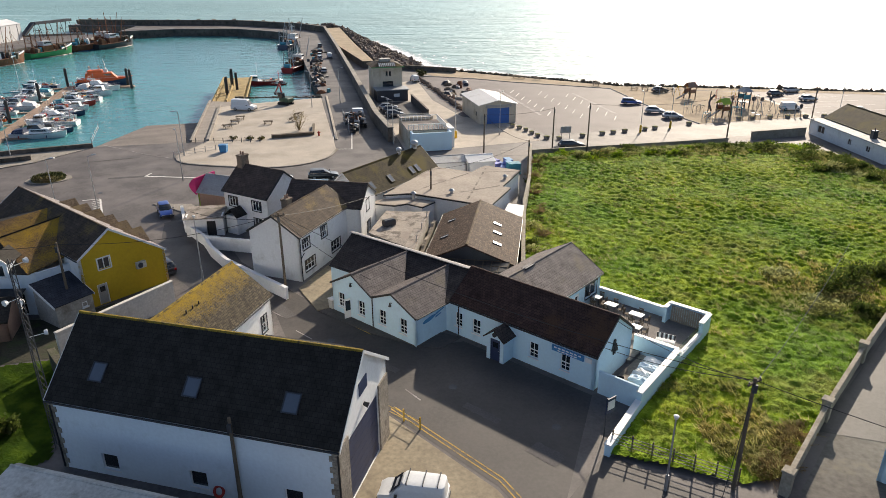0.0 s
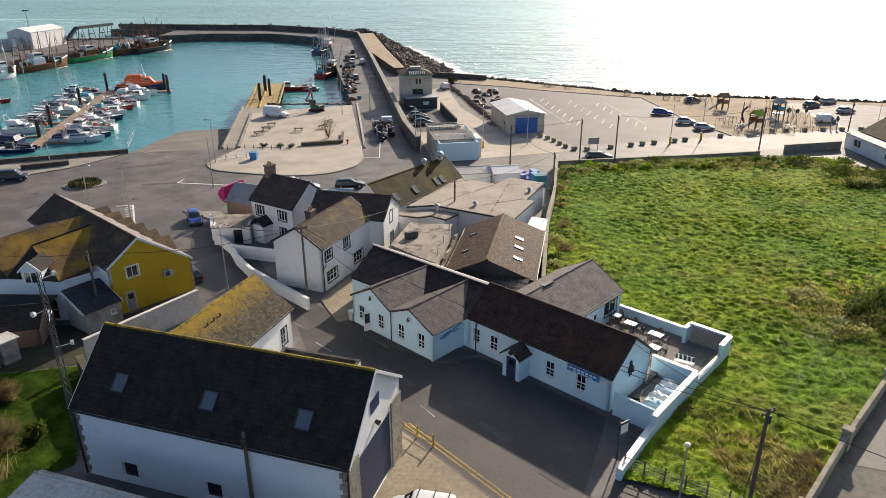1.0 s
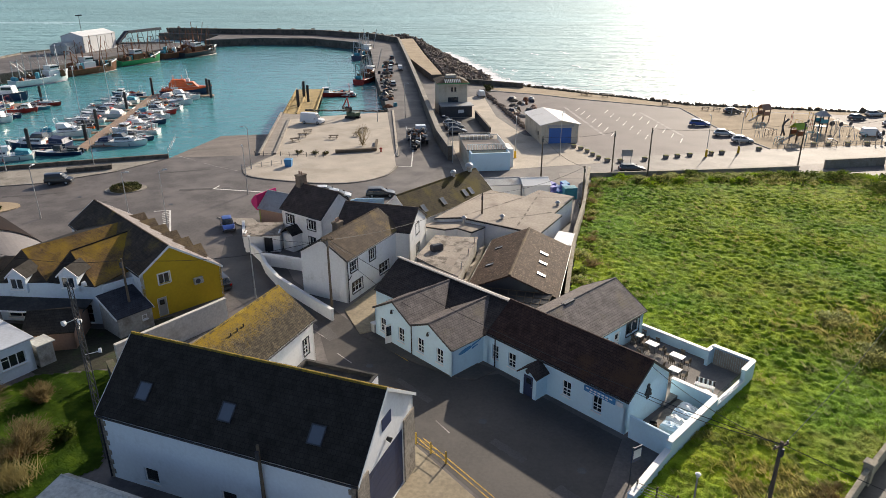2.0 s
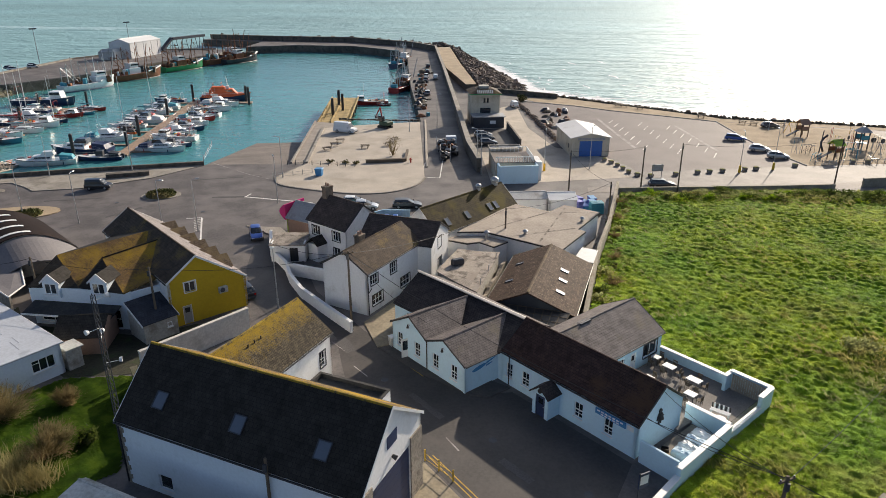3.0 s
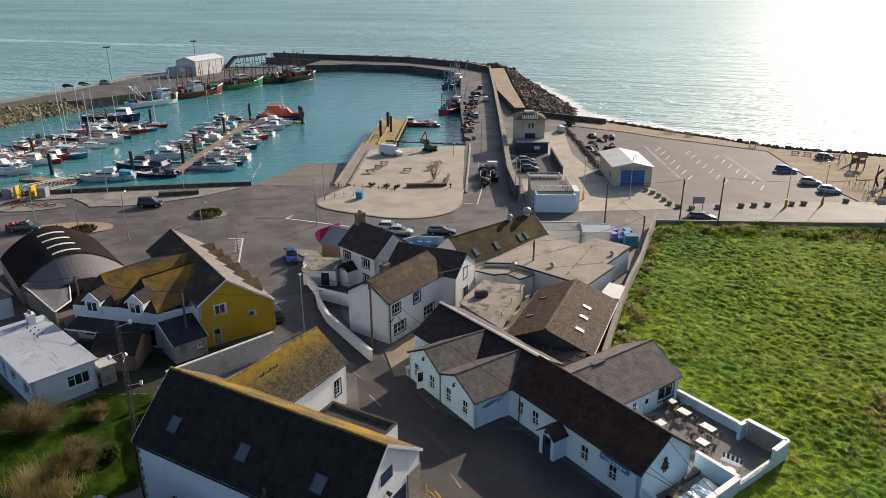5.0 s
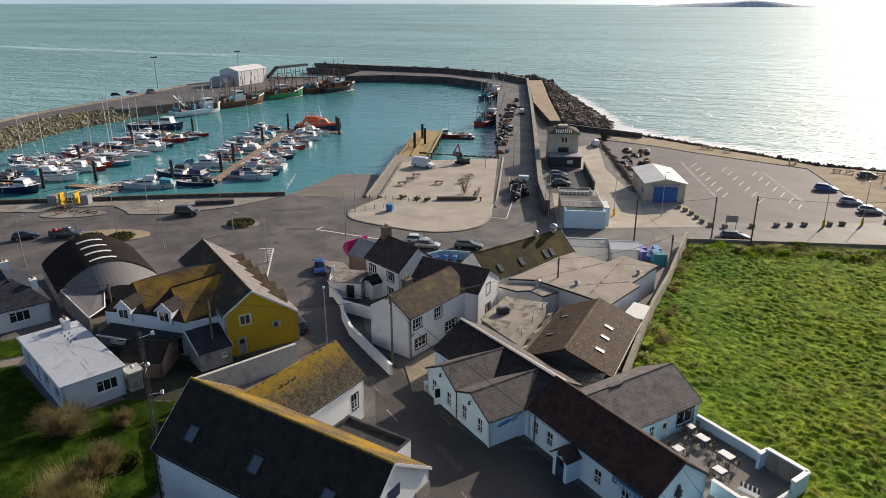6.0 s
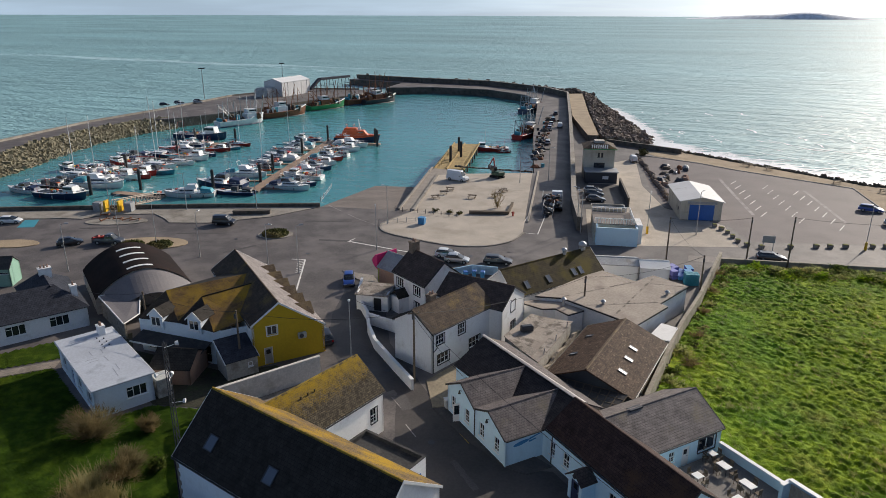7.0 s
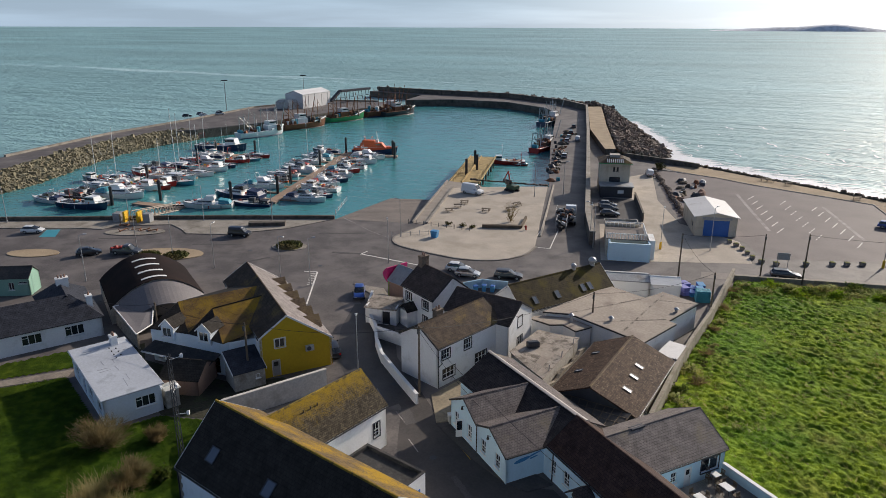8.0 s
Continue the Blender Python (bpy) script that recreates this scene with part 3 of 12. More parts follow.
def side_matrix(side, L, D, z=0.0):
    """Places x along a wall of an L x D house as seen from outside, y inwards."""
    return {"front": pose(0, 0, z), "right": pose(L, 0, z, 0, 0, 90), "back": pose(L, D, z, 0, 0, 180), "left": pose(0, D, z, 0, 0, -90)}[side]


def gutter(parent, a, b, material=None, drop=None):
    s = Shape()
    a, b = Vector(a), Vector(b)
    s.tube(a, b, 0.07, 0.07, 8)
    part("gutter", s, material or BLACK, parent)
    if drop:
        for p, z in drop:
            t = Shape()
            t.tube(p, (p[0], p[1], z), 0.05, 0.05, 8)
            part("downpipe", t, material or BLACK, parent)


def shell(house, L, D, eave, ridge, wall_mat, roof_mats, windows=(), rd=None, eave_back=None, over=0.2, verge=0.12, gable_mats=None, thick=0.14, z0=0.0, skip=(), ridge_mat=None, barge=None, sides=None, roof=True, gutters=True):
    """Walls with their openings and a pitched roof; ridge along x at depth rd. windows: (side, s, sill, w, h, style)."""
    rd = D / 2 if rd is None else rd
    eb = eave if eave_back is None else eave_back
    wm = gable_mats or {}
    for side in ("front", "right", "back", "left"):
        if side in skip:
            continue
        ln = L if side in ("front", "back") else D
        hgt = {"front": eave, "back": eb}.get(side, min(eave, eb))
        holes = [(s, s + w, z, z + h) for sd_, s, z, w, h, *_ in windows if sd_ == side]
        sh = Shape()
        inset = 0.0 if side in ("front", "back") else 0.25
        sh.m = side_matrix(side, L, D, z0)
        if inset:
            sh2 = Shape()
            sh2.m = side_matrix(side, L, D, z0)
            wall_sheet(sh2, ln, hgt, [h for h in holes if h[3] <= hgt])
            sh = sh2
            hi = [h for h in holes if h[3] > hgt]
            # gable above the eave
            flip = side == "left"
            pk = D - rd if flip else rd
            ea, ec = (eb, eave) if flip else (eave, eb)
            prof = [(0, hgt), (0, ea), (pk, ridge), (D, ec), (D, hgt)]
            prof = [p for i, p in enumerate(prof) if i == 0 or p != prof[i - 1]]
            n = len(prof)
            if not hi:
                sh.add([(x, 0, z) for x, z in prof] + [(x, 0.25, z) for x, z in prof], [tuple(range(n)), tuple(range(n, 2 * n))[::-1]] + [(i, (i + 1) % n, n + (i + 1) % n, n + i) for i in range(n)])
            else:
                h = hi[0]
                zt = lambda x: ea + (ridge - ea) * x / pk if x < pk else ridge + (ec - ridge) * (x - pk) / (D - pk)
                for c0, c1 in ((0, h[0]), (h[1], D)):
                    xs = sorted({c0, c1, *([pk] if c0 < pk < c1 else [])})
                    top = [(x, zt(x)) for x in xs]
                    pr = [(c0, hgt)] + top + [(c1, hgt)]
                    k = len(pr)
                    sh.add([(x, 0, z) for x, z in pr] + [(x, 0.25, z) for x, z in pr], [tuple(range(k)), tuple(range(k, 2 * k))[::-1]] + [(i, (i + 1) % k, k + (i + 1) % k, k + i) for i in range(k)])
                xs = sorted({h[0], h[1], *([pk] if h[0] < pk < h[1] else [])})
                pr = [(h[0], h[3])] + [(x, zt(x)) for x in xs] + [(h[1], h[3])]
                k = len(pr)
                sh.add([(x, 0, z) for x, z in pr] + [(x, 0.25, z) for x, z in pr], [tuple(range(k)), tuple(range(k, 2 * k))[::-1]] + [(i, (i + 1) % k, k + (i + 1) % k, k + i) for i in range(k)])
                if h[2] > hgt:
                    sh.box(h[0], h[1], 0, 0.25, hgt, h[2])
        else:
            wall_sheet(sh, ln, hgt, holes)
        part("wall", sh, wm.get(side, wall_mat), house)
    for side, s, z, w, h, *style in windows:
        m = side_matrix(side, L, D, z0) @ pose(s, 0, z)
        st = style[0] if style else "sash"
        if st == "door":
            door(house, m, w, h, style[1] if len(style) > 1 else NAVY, lite=True)
        elif st == "hole":
            pass
        else:
            window(house, m, w, h, st, surround=style[1] if len(style) > 1 else None)
    if not roof:
        return
    mf, mb = roof_mats if isinstance(roof_mats, tuple) else (roof_mats, roof_mats)
    for nm, y0, y1, e, ms in (("front", 0.0, rd, eave, mf), ("back", D, rd, eb, mb)):
        k = (ridge - e) / abs(rd - y0)
        oy = y0 - over if nm == "front" else y0 + over
        ez = e - k * over
        up = 0.14
        sh = Shape()
        q = [(-verge, oy, z0 + ez + up), (L + verge, oy, z0 + ez + up), (L + verge, rd, z0 + ridge + up), (-verge, rd, z0 + ridge + up)]
        # lapped courses: each one lifts a little at its lower edge
        a2, b2 = Vector((oy, z0 + ez + up)), Vector((rd, z0 + ridge + up))
        n2 = (b2 - a2).orthogonal().normalized()
        n2 = n2 if n2.y > 0 else -n2
        rows = max(3, int((b2 - a2).length / 0.3))
        prof = []
        for i in range(rows):
            prof += [a2.lerp(b2, i / rows) + n2 * 0.006, a2.lerp(b2, (i + 1) / rows)]
        prof += [b2 - n2 * thick, a2 - n2 * thick]
        k2 = len(prof)
        sh.add([(x, p.x, p.y) for x in (-verge, L + verge) for p in prof], [tuple(range(k2)), tuple(range(k2, 2 * k2))[::-1]] + [(i, (i + 1) % k2, k2 + (i + 1) % k2, k2 + i) for i in range(k2)])
        part("roof_slope", sh, ms, house, uv=slope_uv)
        if gutters:
            gy = oy - 0.05 if nm == "front" else oy + 0.05
            gutter(house, (-verge, gy, z0 + ez + 0.03), (L + verge, gy, z0 + ez + 0.03))
    sh = Shape()
    n = max(2, int((L + 2 * verge) / 0.45))
    stp = (L + 2 * verge) / n
    for i in range(n):
        x0 = -verge + i * stp
        z = z0 + ridge + 0.15
        sh.add([(x, y, zz) for x in (x0, x0 + stp - 0.02) for y, zz in ((rd - 0.13, z - 0.08), (rd - 0.06, z + 0.04), (rd + 0.06, z + 0.04), (rd + 0.13, z - 0.08))],
               [(0, 1, 5, 4), (1, 2, 6, 5), (2, 3, 7, 6), (0, 3, 2, 1), (4, 5, 6, 7)])
    part("ridge_tiles", sh, ridge_mat or mf, house, uv=slope_uv)
    if barge:
        for x in (-verge - 0.04, L + verge):
            for y0, e in ((-over, eave - (ridge - eave) / rd * over), (D + over, eb - (ridge - eb) / (D - rd) * over)):
                s = Shape()
                s.add([(xx, y, z0 + z + dz) for xx in (x, x + 0.04) for y, z in ((y0, e), (rd, ridge)) for dz in (-0.08, 0.17)],
                      [(0, 1, 3, 2), (4, 6, 7, 5), (0, 4, 5, 1), (2, 3, 7, 6), (0, 2, 6, 4), (1, 5, 7, 3)])
                part("bargeboard", s, barge, house)


def skylight(parent, m, w, h, glass=None):
    """A roof window lying on a slope: m puts x along the eave, y up the slope."""
    s = Shape()
    s.m = m
    s.box(0, w, 0, 0.08, 0, 0.09).box(0, w, h - 0.08, h, 0, 0.09).box(0, 0.08, 0.08, h - 0.08, 0, 0.09).box(w - 0.08, w, 0.08, h - 0.08, 0, 0.09)
    k = part("skylight", s, DARKGREY, parent)
    g = Shape()
    g.m = m
    g.box(0.06, w - 0.06, 0.06, h - 0.06, 0.03, 0.06)
    part("pane", g, glass or SKYGLASS, k)
    return k


SKYGLASS_CLEAR = mat("pale_roof_light", (0.62, 0.62, 0.6), 0.22, var=0.1, spec=1.0)
SKYGLASS = mat("roof_window_glass", (0.11, 0.13, 0.16), 0.04, var=0.05, spec=1.0)


def chimney(parent, x, y, z0, z1, w=0.9, d=0.6, pots=2, material=None):
    s = Shape()
    s.box(x - w / 2, x + w / 2, y - d / 2, y + d / 2, z0, z1 - 0.2).box(x - w / 2 - 0.06, x + w / 2 + 0.06, y - d / 2 - 0.06, y + d / 2 + 0.06, z1 - 0.2, z1)
    c = part("chimney", s, material or RENDER_GREY, parent)
    for i in range(pots):
        p = Shape()
        px = x + (i - (pots - 1) / 2) * 0.4
        p.tube((px, y, z1), (px, y, z1 + 0.4), 0.13, 0.1, 10)
        part("chimney_pot", p, PINK, c)
    return c


GZ = -0.6        # level of the land
WZ = -4.2        # level of the water


# ---- setting: sea, land, harbour ----
def flat(name, poly, z, material, label="", category="", kind="structure", depth=0.0):
    s = Shape()
    if depth:
        s.prism(poly, z - depth, z)
    else:
        s.add([(x, y, z) for x, y in poly], [tuple(range(len(poly)))])
    ob = part(name, s, material, None)
    if not depth:
        for p in ob.data.polygons:
            if p.normal.z < 0:
                p.flip()
    return tagged(ob, label, category, kind=kind)


def sea_sheet():
    """Rings of sea out to the horizon; the rim lifts a little so that the skyline lies at eye level less the earth's dip."""
    radii = [0, 60, 120, 200, 300, 450, 700, 1000, 1400, 1900, 2500, 3200, 4000, 4850]
    n, vs, fs = 96, [], []
    for r in radii:
        lift = 27.0 * max(0.0, (r - 1000) / 3850) ** 1.5
        vs += [(r * math.cos(2 * math.pi * i / n), 150 + r * math.sin(2 * math.pi * i / n), WZ + lift) for i in range(n)]
    for a in range(len(radii) - 1):
        fs += [(a * n + i, (a + 1) * n + i, (a + 1) * n + (i + 1) % n, a * n + (i + 1) % n) for i in range(n)]
    s = Shape()
    s.v, s.f = vs, fs
    ob = part("water", s, SEA, None, smooth=True)
    return tagged(ob, "open sea, blue-green with small wind waves", "sea", kind="structure")


sea_sheet()


def slick():
    """Long pale streak of smoother water drawn out by the current beyond the mole."""
    s, n = Shape(), 60
    for i in range(n + 1):
        k = i / n
        x = -760 + 680 * k
        y = 541 - 46 * k ** 1.6 + 7 * math.sin(k * 9) + 3 * math.sin(k * 31)
        w = 1.5 + 6.0 * math.sin(math.pi * min(1, k * 1.15)) ** 2 * (1 + 0.4 * math.sin(k * 23))
        s.v += [(x, y - w, WZ + 0.06), (x, y + w, WZ + 0.06)]
        if i:
            s.f.append((2 * i - 2, 2 * i, 2 * i + 1, 2 * i - 1))
    tagged(part("water_slick", s, SLICK, None), "pale streak of foam-flecked smoother water on the sea", "sea", kind="structure")


slick()

LAND = [(-420, -260), (620, -260), (620, 120), (300, 150), (200, 163), (114, 174), (80, 181), (52, 186), (39, 195), (22, 206), (9, 215), (-6, 221), (-15, 223), (-19, 235), (-36, 325), (-42, 345),
        (-60, 366), (-98, 389), (-146, 393), (-186, 398), (-189, 390), (-150, 381), (-147, 352), (-125, 364), (-93, 363), (-68, 345), (-58, 328), (-38, 231), (-29, 192), (-24.3, 172), (-39.6, 165.4), (-41.2, 167.0), (-50.6, 168.6), (-42.3, 128.0), (-58.6, 125.0),
        (-80, 116.5), (-122, 97.5), (-148, 86), (-160, 100), (-165, 118), (-169.5, 132), (-177.5, 154.7), (-183, 179), (-183.2, 208), (-174, 217), (-163, 245), (-156.5, 285), (-146, 320), (-152, 338), (-185, 330), (-200, 287), (-196, 235), (-196.5, 197.5), (-192, 169), (-188.5, 147), (-176, 70), (-420, 40)]
flat("ground", LAND, GZ, ASPHALT, "grey asphalt land and quay decks above the harbour", "ground", depth=0.35)
s = Shape()
n = len(LAND)
s.add([(x, y, z) for z in (-9.0, GZ - 0.35) for x, y in LAND], [(i, (i + 1) % n, n + (i + 1) % n, n + i) for i in range(n)])
tagged(part("quay_wall", s, QUAYWALL, None), "dark weed-stained stone quay walls", "quay wall", kind="structure")

# harbour water lies a hand above the open sea's sheet inside the basin
BASIN = [(-58.6, 125), (-42.3, 128), (-50.6, 168.6), (-41.2, 167), (-39.6, 165.4), (-24.3, 172), (-29, 192), (-38, 231), (-58, 328), (-68, 345), (-93, 363), (-125, 364), (-147, 352), (-150, 345), (-146, 320), (-156.5, 285), (-163, 245), (-174, 217), (-183.2, 208), (-183, 179), (-177.5, 154.7), (-169.5, 132), (-165, 118), (-160, 100), (-148, 86), (-122, 97.5), (-80, 116.5)]
flat("water", BASIN, WZ + 0.05, HARBOUR, "calm turquoise harbour water", "water")

# slipway down into the basin
s = Shape()
s.add([(-58.6, 125, GZ + 0.01), (-42.2, 128.0, GZ + 0.01), (-52.9, 179.5, -6.05), (-64.4, 176.5, -6.05)], [(0, 1, 2, 3)])
tagged(part("slipway", s, SLIPWAY, None), "wide brown concrete slipway running down into the water", "slipway", kind="structure")

# street past the white cottages
flat("road", [(9.5, 35), (13, 39.5), (16.5, 36.8), (26, 26), (60, -10), (50, -20), (12, 24), (5.5, 36.5), (-2, 44.6), (-9, 50.5), (-11.6, 56), (-14, 62), (-22, 70), (-29, 82), (-36, 92), (-30, 92), (-25.5, 84), (-19.5, 72.5), (-13.5, 66), (-8.5, 60.5), (-4, 56.2), (0.5, 53.6), (4.2, 54.6), (13.6, 46.2)], GZ + 0.012, STREET, "dark asphalt village street", "road")
# darker resurfaced length between the houses
flat("road", [(-19.2, 61.8), (-26.4, 69.6), (-30.2, 77.5), (-32.4, 85.2), (-29.6, 87.4), (-27.4, 84.6), (-22.6, 75.1), (-17.4, 69.6), (-13.1, 64.8), (-15.2, 61.6)], GZ + 0.018, TARMAC, "dark resurfaced lane between the white houses", "road")
# concrete apron in front of the slate-roofed station
flat("pavement", [(-2, 44.3), (5.4, 36.2), (11.8, 23.8), (30, 2), (0, 0), (-14, 20), (-5, 34)], GZ + 0.02, APRON, "worn concrete apron beside the station", "pavement")
# quayside square with a rounded kerb
def rounded(pts, k=6):
    """A smooth curve through the points."""
    out = []
    q = [pts[0]] + pts + [pts[-1]]
    for i in range(1, len(q) - 2):
        p0, p1, p2, p3 = (Vector(c) for c in q[i - 1:i + 3])
        for j in range(k):
            u = j / k
            out.append(tuple(0.5 * (2 * p1 + (p2 - p0) * u + (2 * p0 - 5 * p1 + 4 * p2 - p3) * u * u + (3 * p1 - p0 - 3 * p2 + p3) * u ** 3)))
    return out + [tuple(pts[-1])]


EDGE = rounded([(-39.2, 128.2), (-41.0, 120.5), (-41.2, 117), (-38.6, 113.6), (-32, 111.6), (-25, 110.6), (-19.5, 112.2), (-16.0, 116.2), (-15, 122)])
RIM = rounded([(-39.5, 128.2), (-41.35, 120.5), (-41.5, 116.8), (-38.8, 113.25), (-32.1, 111.25), (-25, 110.25), (-19.3, 111.85), (-15.65, 116.1), (-14.65, 122)])
flat("plaza", EDGE + [(-24.6, 171.6), (-39.6, 164.9), (-46.0, 160.8)], GZ + 0.13, PLAZA, "pale concrete quayside square with a rounded kerb", "square", depth=0.13)
flat("kerb", RIM + EDGE[::-1], GZ + 0.145, CONCRETE, "grey concrete kerb round the square", "kerb", depth=0.145)
# dark yard beside the lookout
flat("yard", [(-10.8, 164.6), (-2.6, 166.0), (1.3, 147.5), (-5.6, 144.0)], GZ + 0.035, ASPHALT, "dark asphalt yard beside the lookout", "yard")
# seaside car park
flat("carpark", [(-1, 203), (3, 205.5), (14.7, 199.6), (23.6, 193.8), (48.7, 182), (50, 170.6), (52, 154.6), (56.3, 140), (24, 131), (21, 140), (9, 150), (4, 168)], GZ + 0.012, CARPARK, "brown-grey tarmac car park by the sea", "car park")
flat("carpark", [(82, 178), (118, 171), (160, 163), (150, 140), (84, 145)], GZ + 0.012, CARPARK, "brown-grey tarmac car park beyond the playground", "car park")
flat("yard", [(-2.5, 119), (22, 127), (20, 139.8), (8.6, 149), (2.5, 168), (-2, 200), (-12, 185), (-8, 150)], GZ + 0.02, PLAZA, "sandy concrete yard round the boathouse", "yard")
flat("footpath", [(9, 215), (22, 206), (39, 195), (52, 186), (80, 181), (114, 174), (114, 170.5), (81, 177), (58, 180.5), (48.8, 182.2), (23.7, 194.1), (14.7, 199.9), (3, 205.8), (0, 210)], GZ + 0.03, PATHSAND, "sandy footpath along the shore", "path")
flat("playground_ground", [(56.6, 140), (82, 146), (81.5, 176), (58, 180), (49.0, 181.9), (50.3, 170.6), (52.3, 154.6)], GZ + 0.02, PATHSAND, "pale sandy playground surface", "playground")
flat("road", [(14, 119.5), (46, 125.5), (76, 133), (96, 140.5), (160, 150), (160, 143), (98, 134), (78, 127), (47, 120.8), (14, 116.6)], GZ + 0.016, SHORE_ROAD, "pale worn shore road beside the field", "road")
# kerb between the car park and the shore verge
for a, b in (((-1, 205.6), (14.7, 199.75)), ((14.7, 199.75), (23.65, 193.95)), ((23.65, 193.95), (48.75, 182.1)), ((48.75, 182.1), (50.15, 170.6)), ((50.15, 170.6), (52.15, 154.6)), ((52.15, 154.6), (56.45, 140))):
    d = Vector((b[0] - a[0], b[1] - a[1]))
    s = Shape()
    s.m = pose(*a, GZ, 0, 0, math.degrees(math.atan2(d.y, d.x)))
    s.box(0, d.length, -0.12, 0.12, 0, 0.16, 0.03)
    tagged(part("kerb", s, RENDER_GREY, None), "grey kerb between car park and verge", "kerb", kind="structure")
# lane by the field's wall
flat("lane", [(24.3, 35.5), (30.5, 42.5), (45, 57.5), (75, 92), (86, 84), (52, 48), (36, 30), (28, 22)], GZ + 0.03, LANE, "concrete lane beside the field wall", "lane")
flat("lane_strip", [(28.4, 41.4), (32.6, 40.0), (39.6, 48.6), (48, 60), (76, 90), (73, 91), (46, 59)], GZ + 0.05, TARMAC, "dark grey gravel strip along the lane", "lane")

# island far out
s = Shape()
n = 40
prof = []
for i in range(n + 1):
    a = i / n
    h = 42 * (math.sin(math.pi * min(1, a * 1.02)) ** 0.8) * (0.55 + 0.45 * math.exp(-((a - 0.68) / 0.16) ** 2)) + noise.noise((a * 9, 0, 0)) * 3 * math.sin(math.pi * a)
    prof.append(max(0.2, h))
x0, x1, yy = -122, 856, 4180
for k, (dy, f) in enumerate(((-60, 0.0), (-20, 0.75), (60, 1.0), (200, 0.0))):
    s.v += [(x0 + (x1 - x0) * i / n, yy + dy, 12.5 + prof[i] * f) for i in range(n + 1)]
s.f = [(a * (n + 1) + i, a * (n + 1) + i + 1, (a + 1) * (n + 1) + i + 1, (a + 1) * (n + 1) + i) for a in range(3) for i in range(n)]
tagged(part("island", s, ISLAND, None, smooth=True), "low grey island far out at sea", "island", kind="structure")


# ---- buildings ----
def at(x, y, deg, z=GZ):
    return pose(x, y, z, 0, 0, deg)


def facet(house, pts, material, name="roof_slope", t=0.13):
    s = Shape()
    q = [Vector(p) for p in pts]
    if (q[1] - q[0]).cross(q[2] - q[0]).z < 0:
        pts = pts[::-1]
    s.slab(pts, t)
    return part(name, s, material, house, uv=slope_uv)


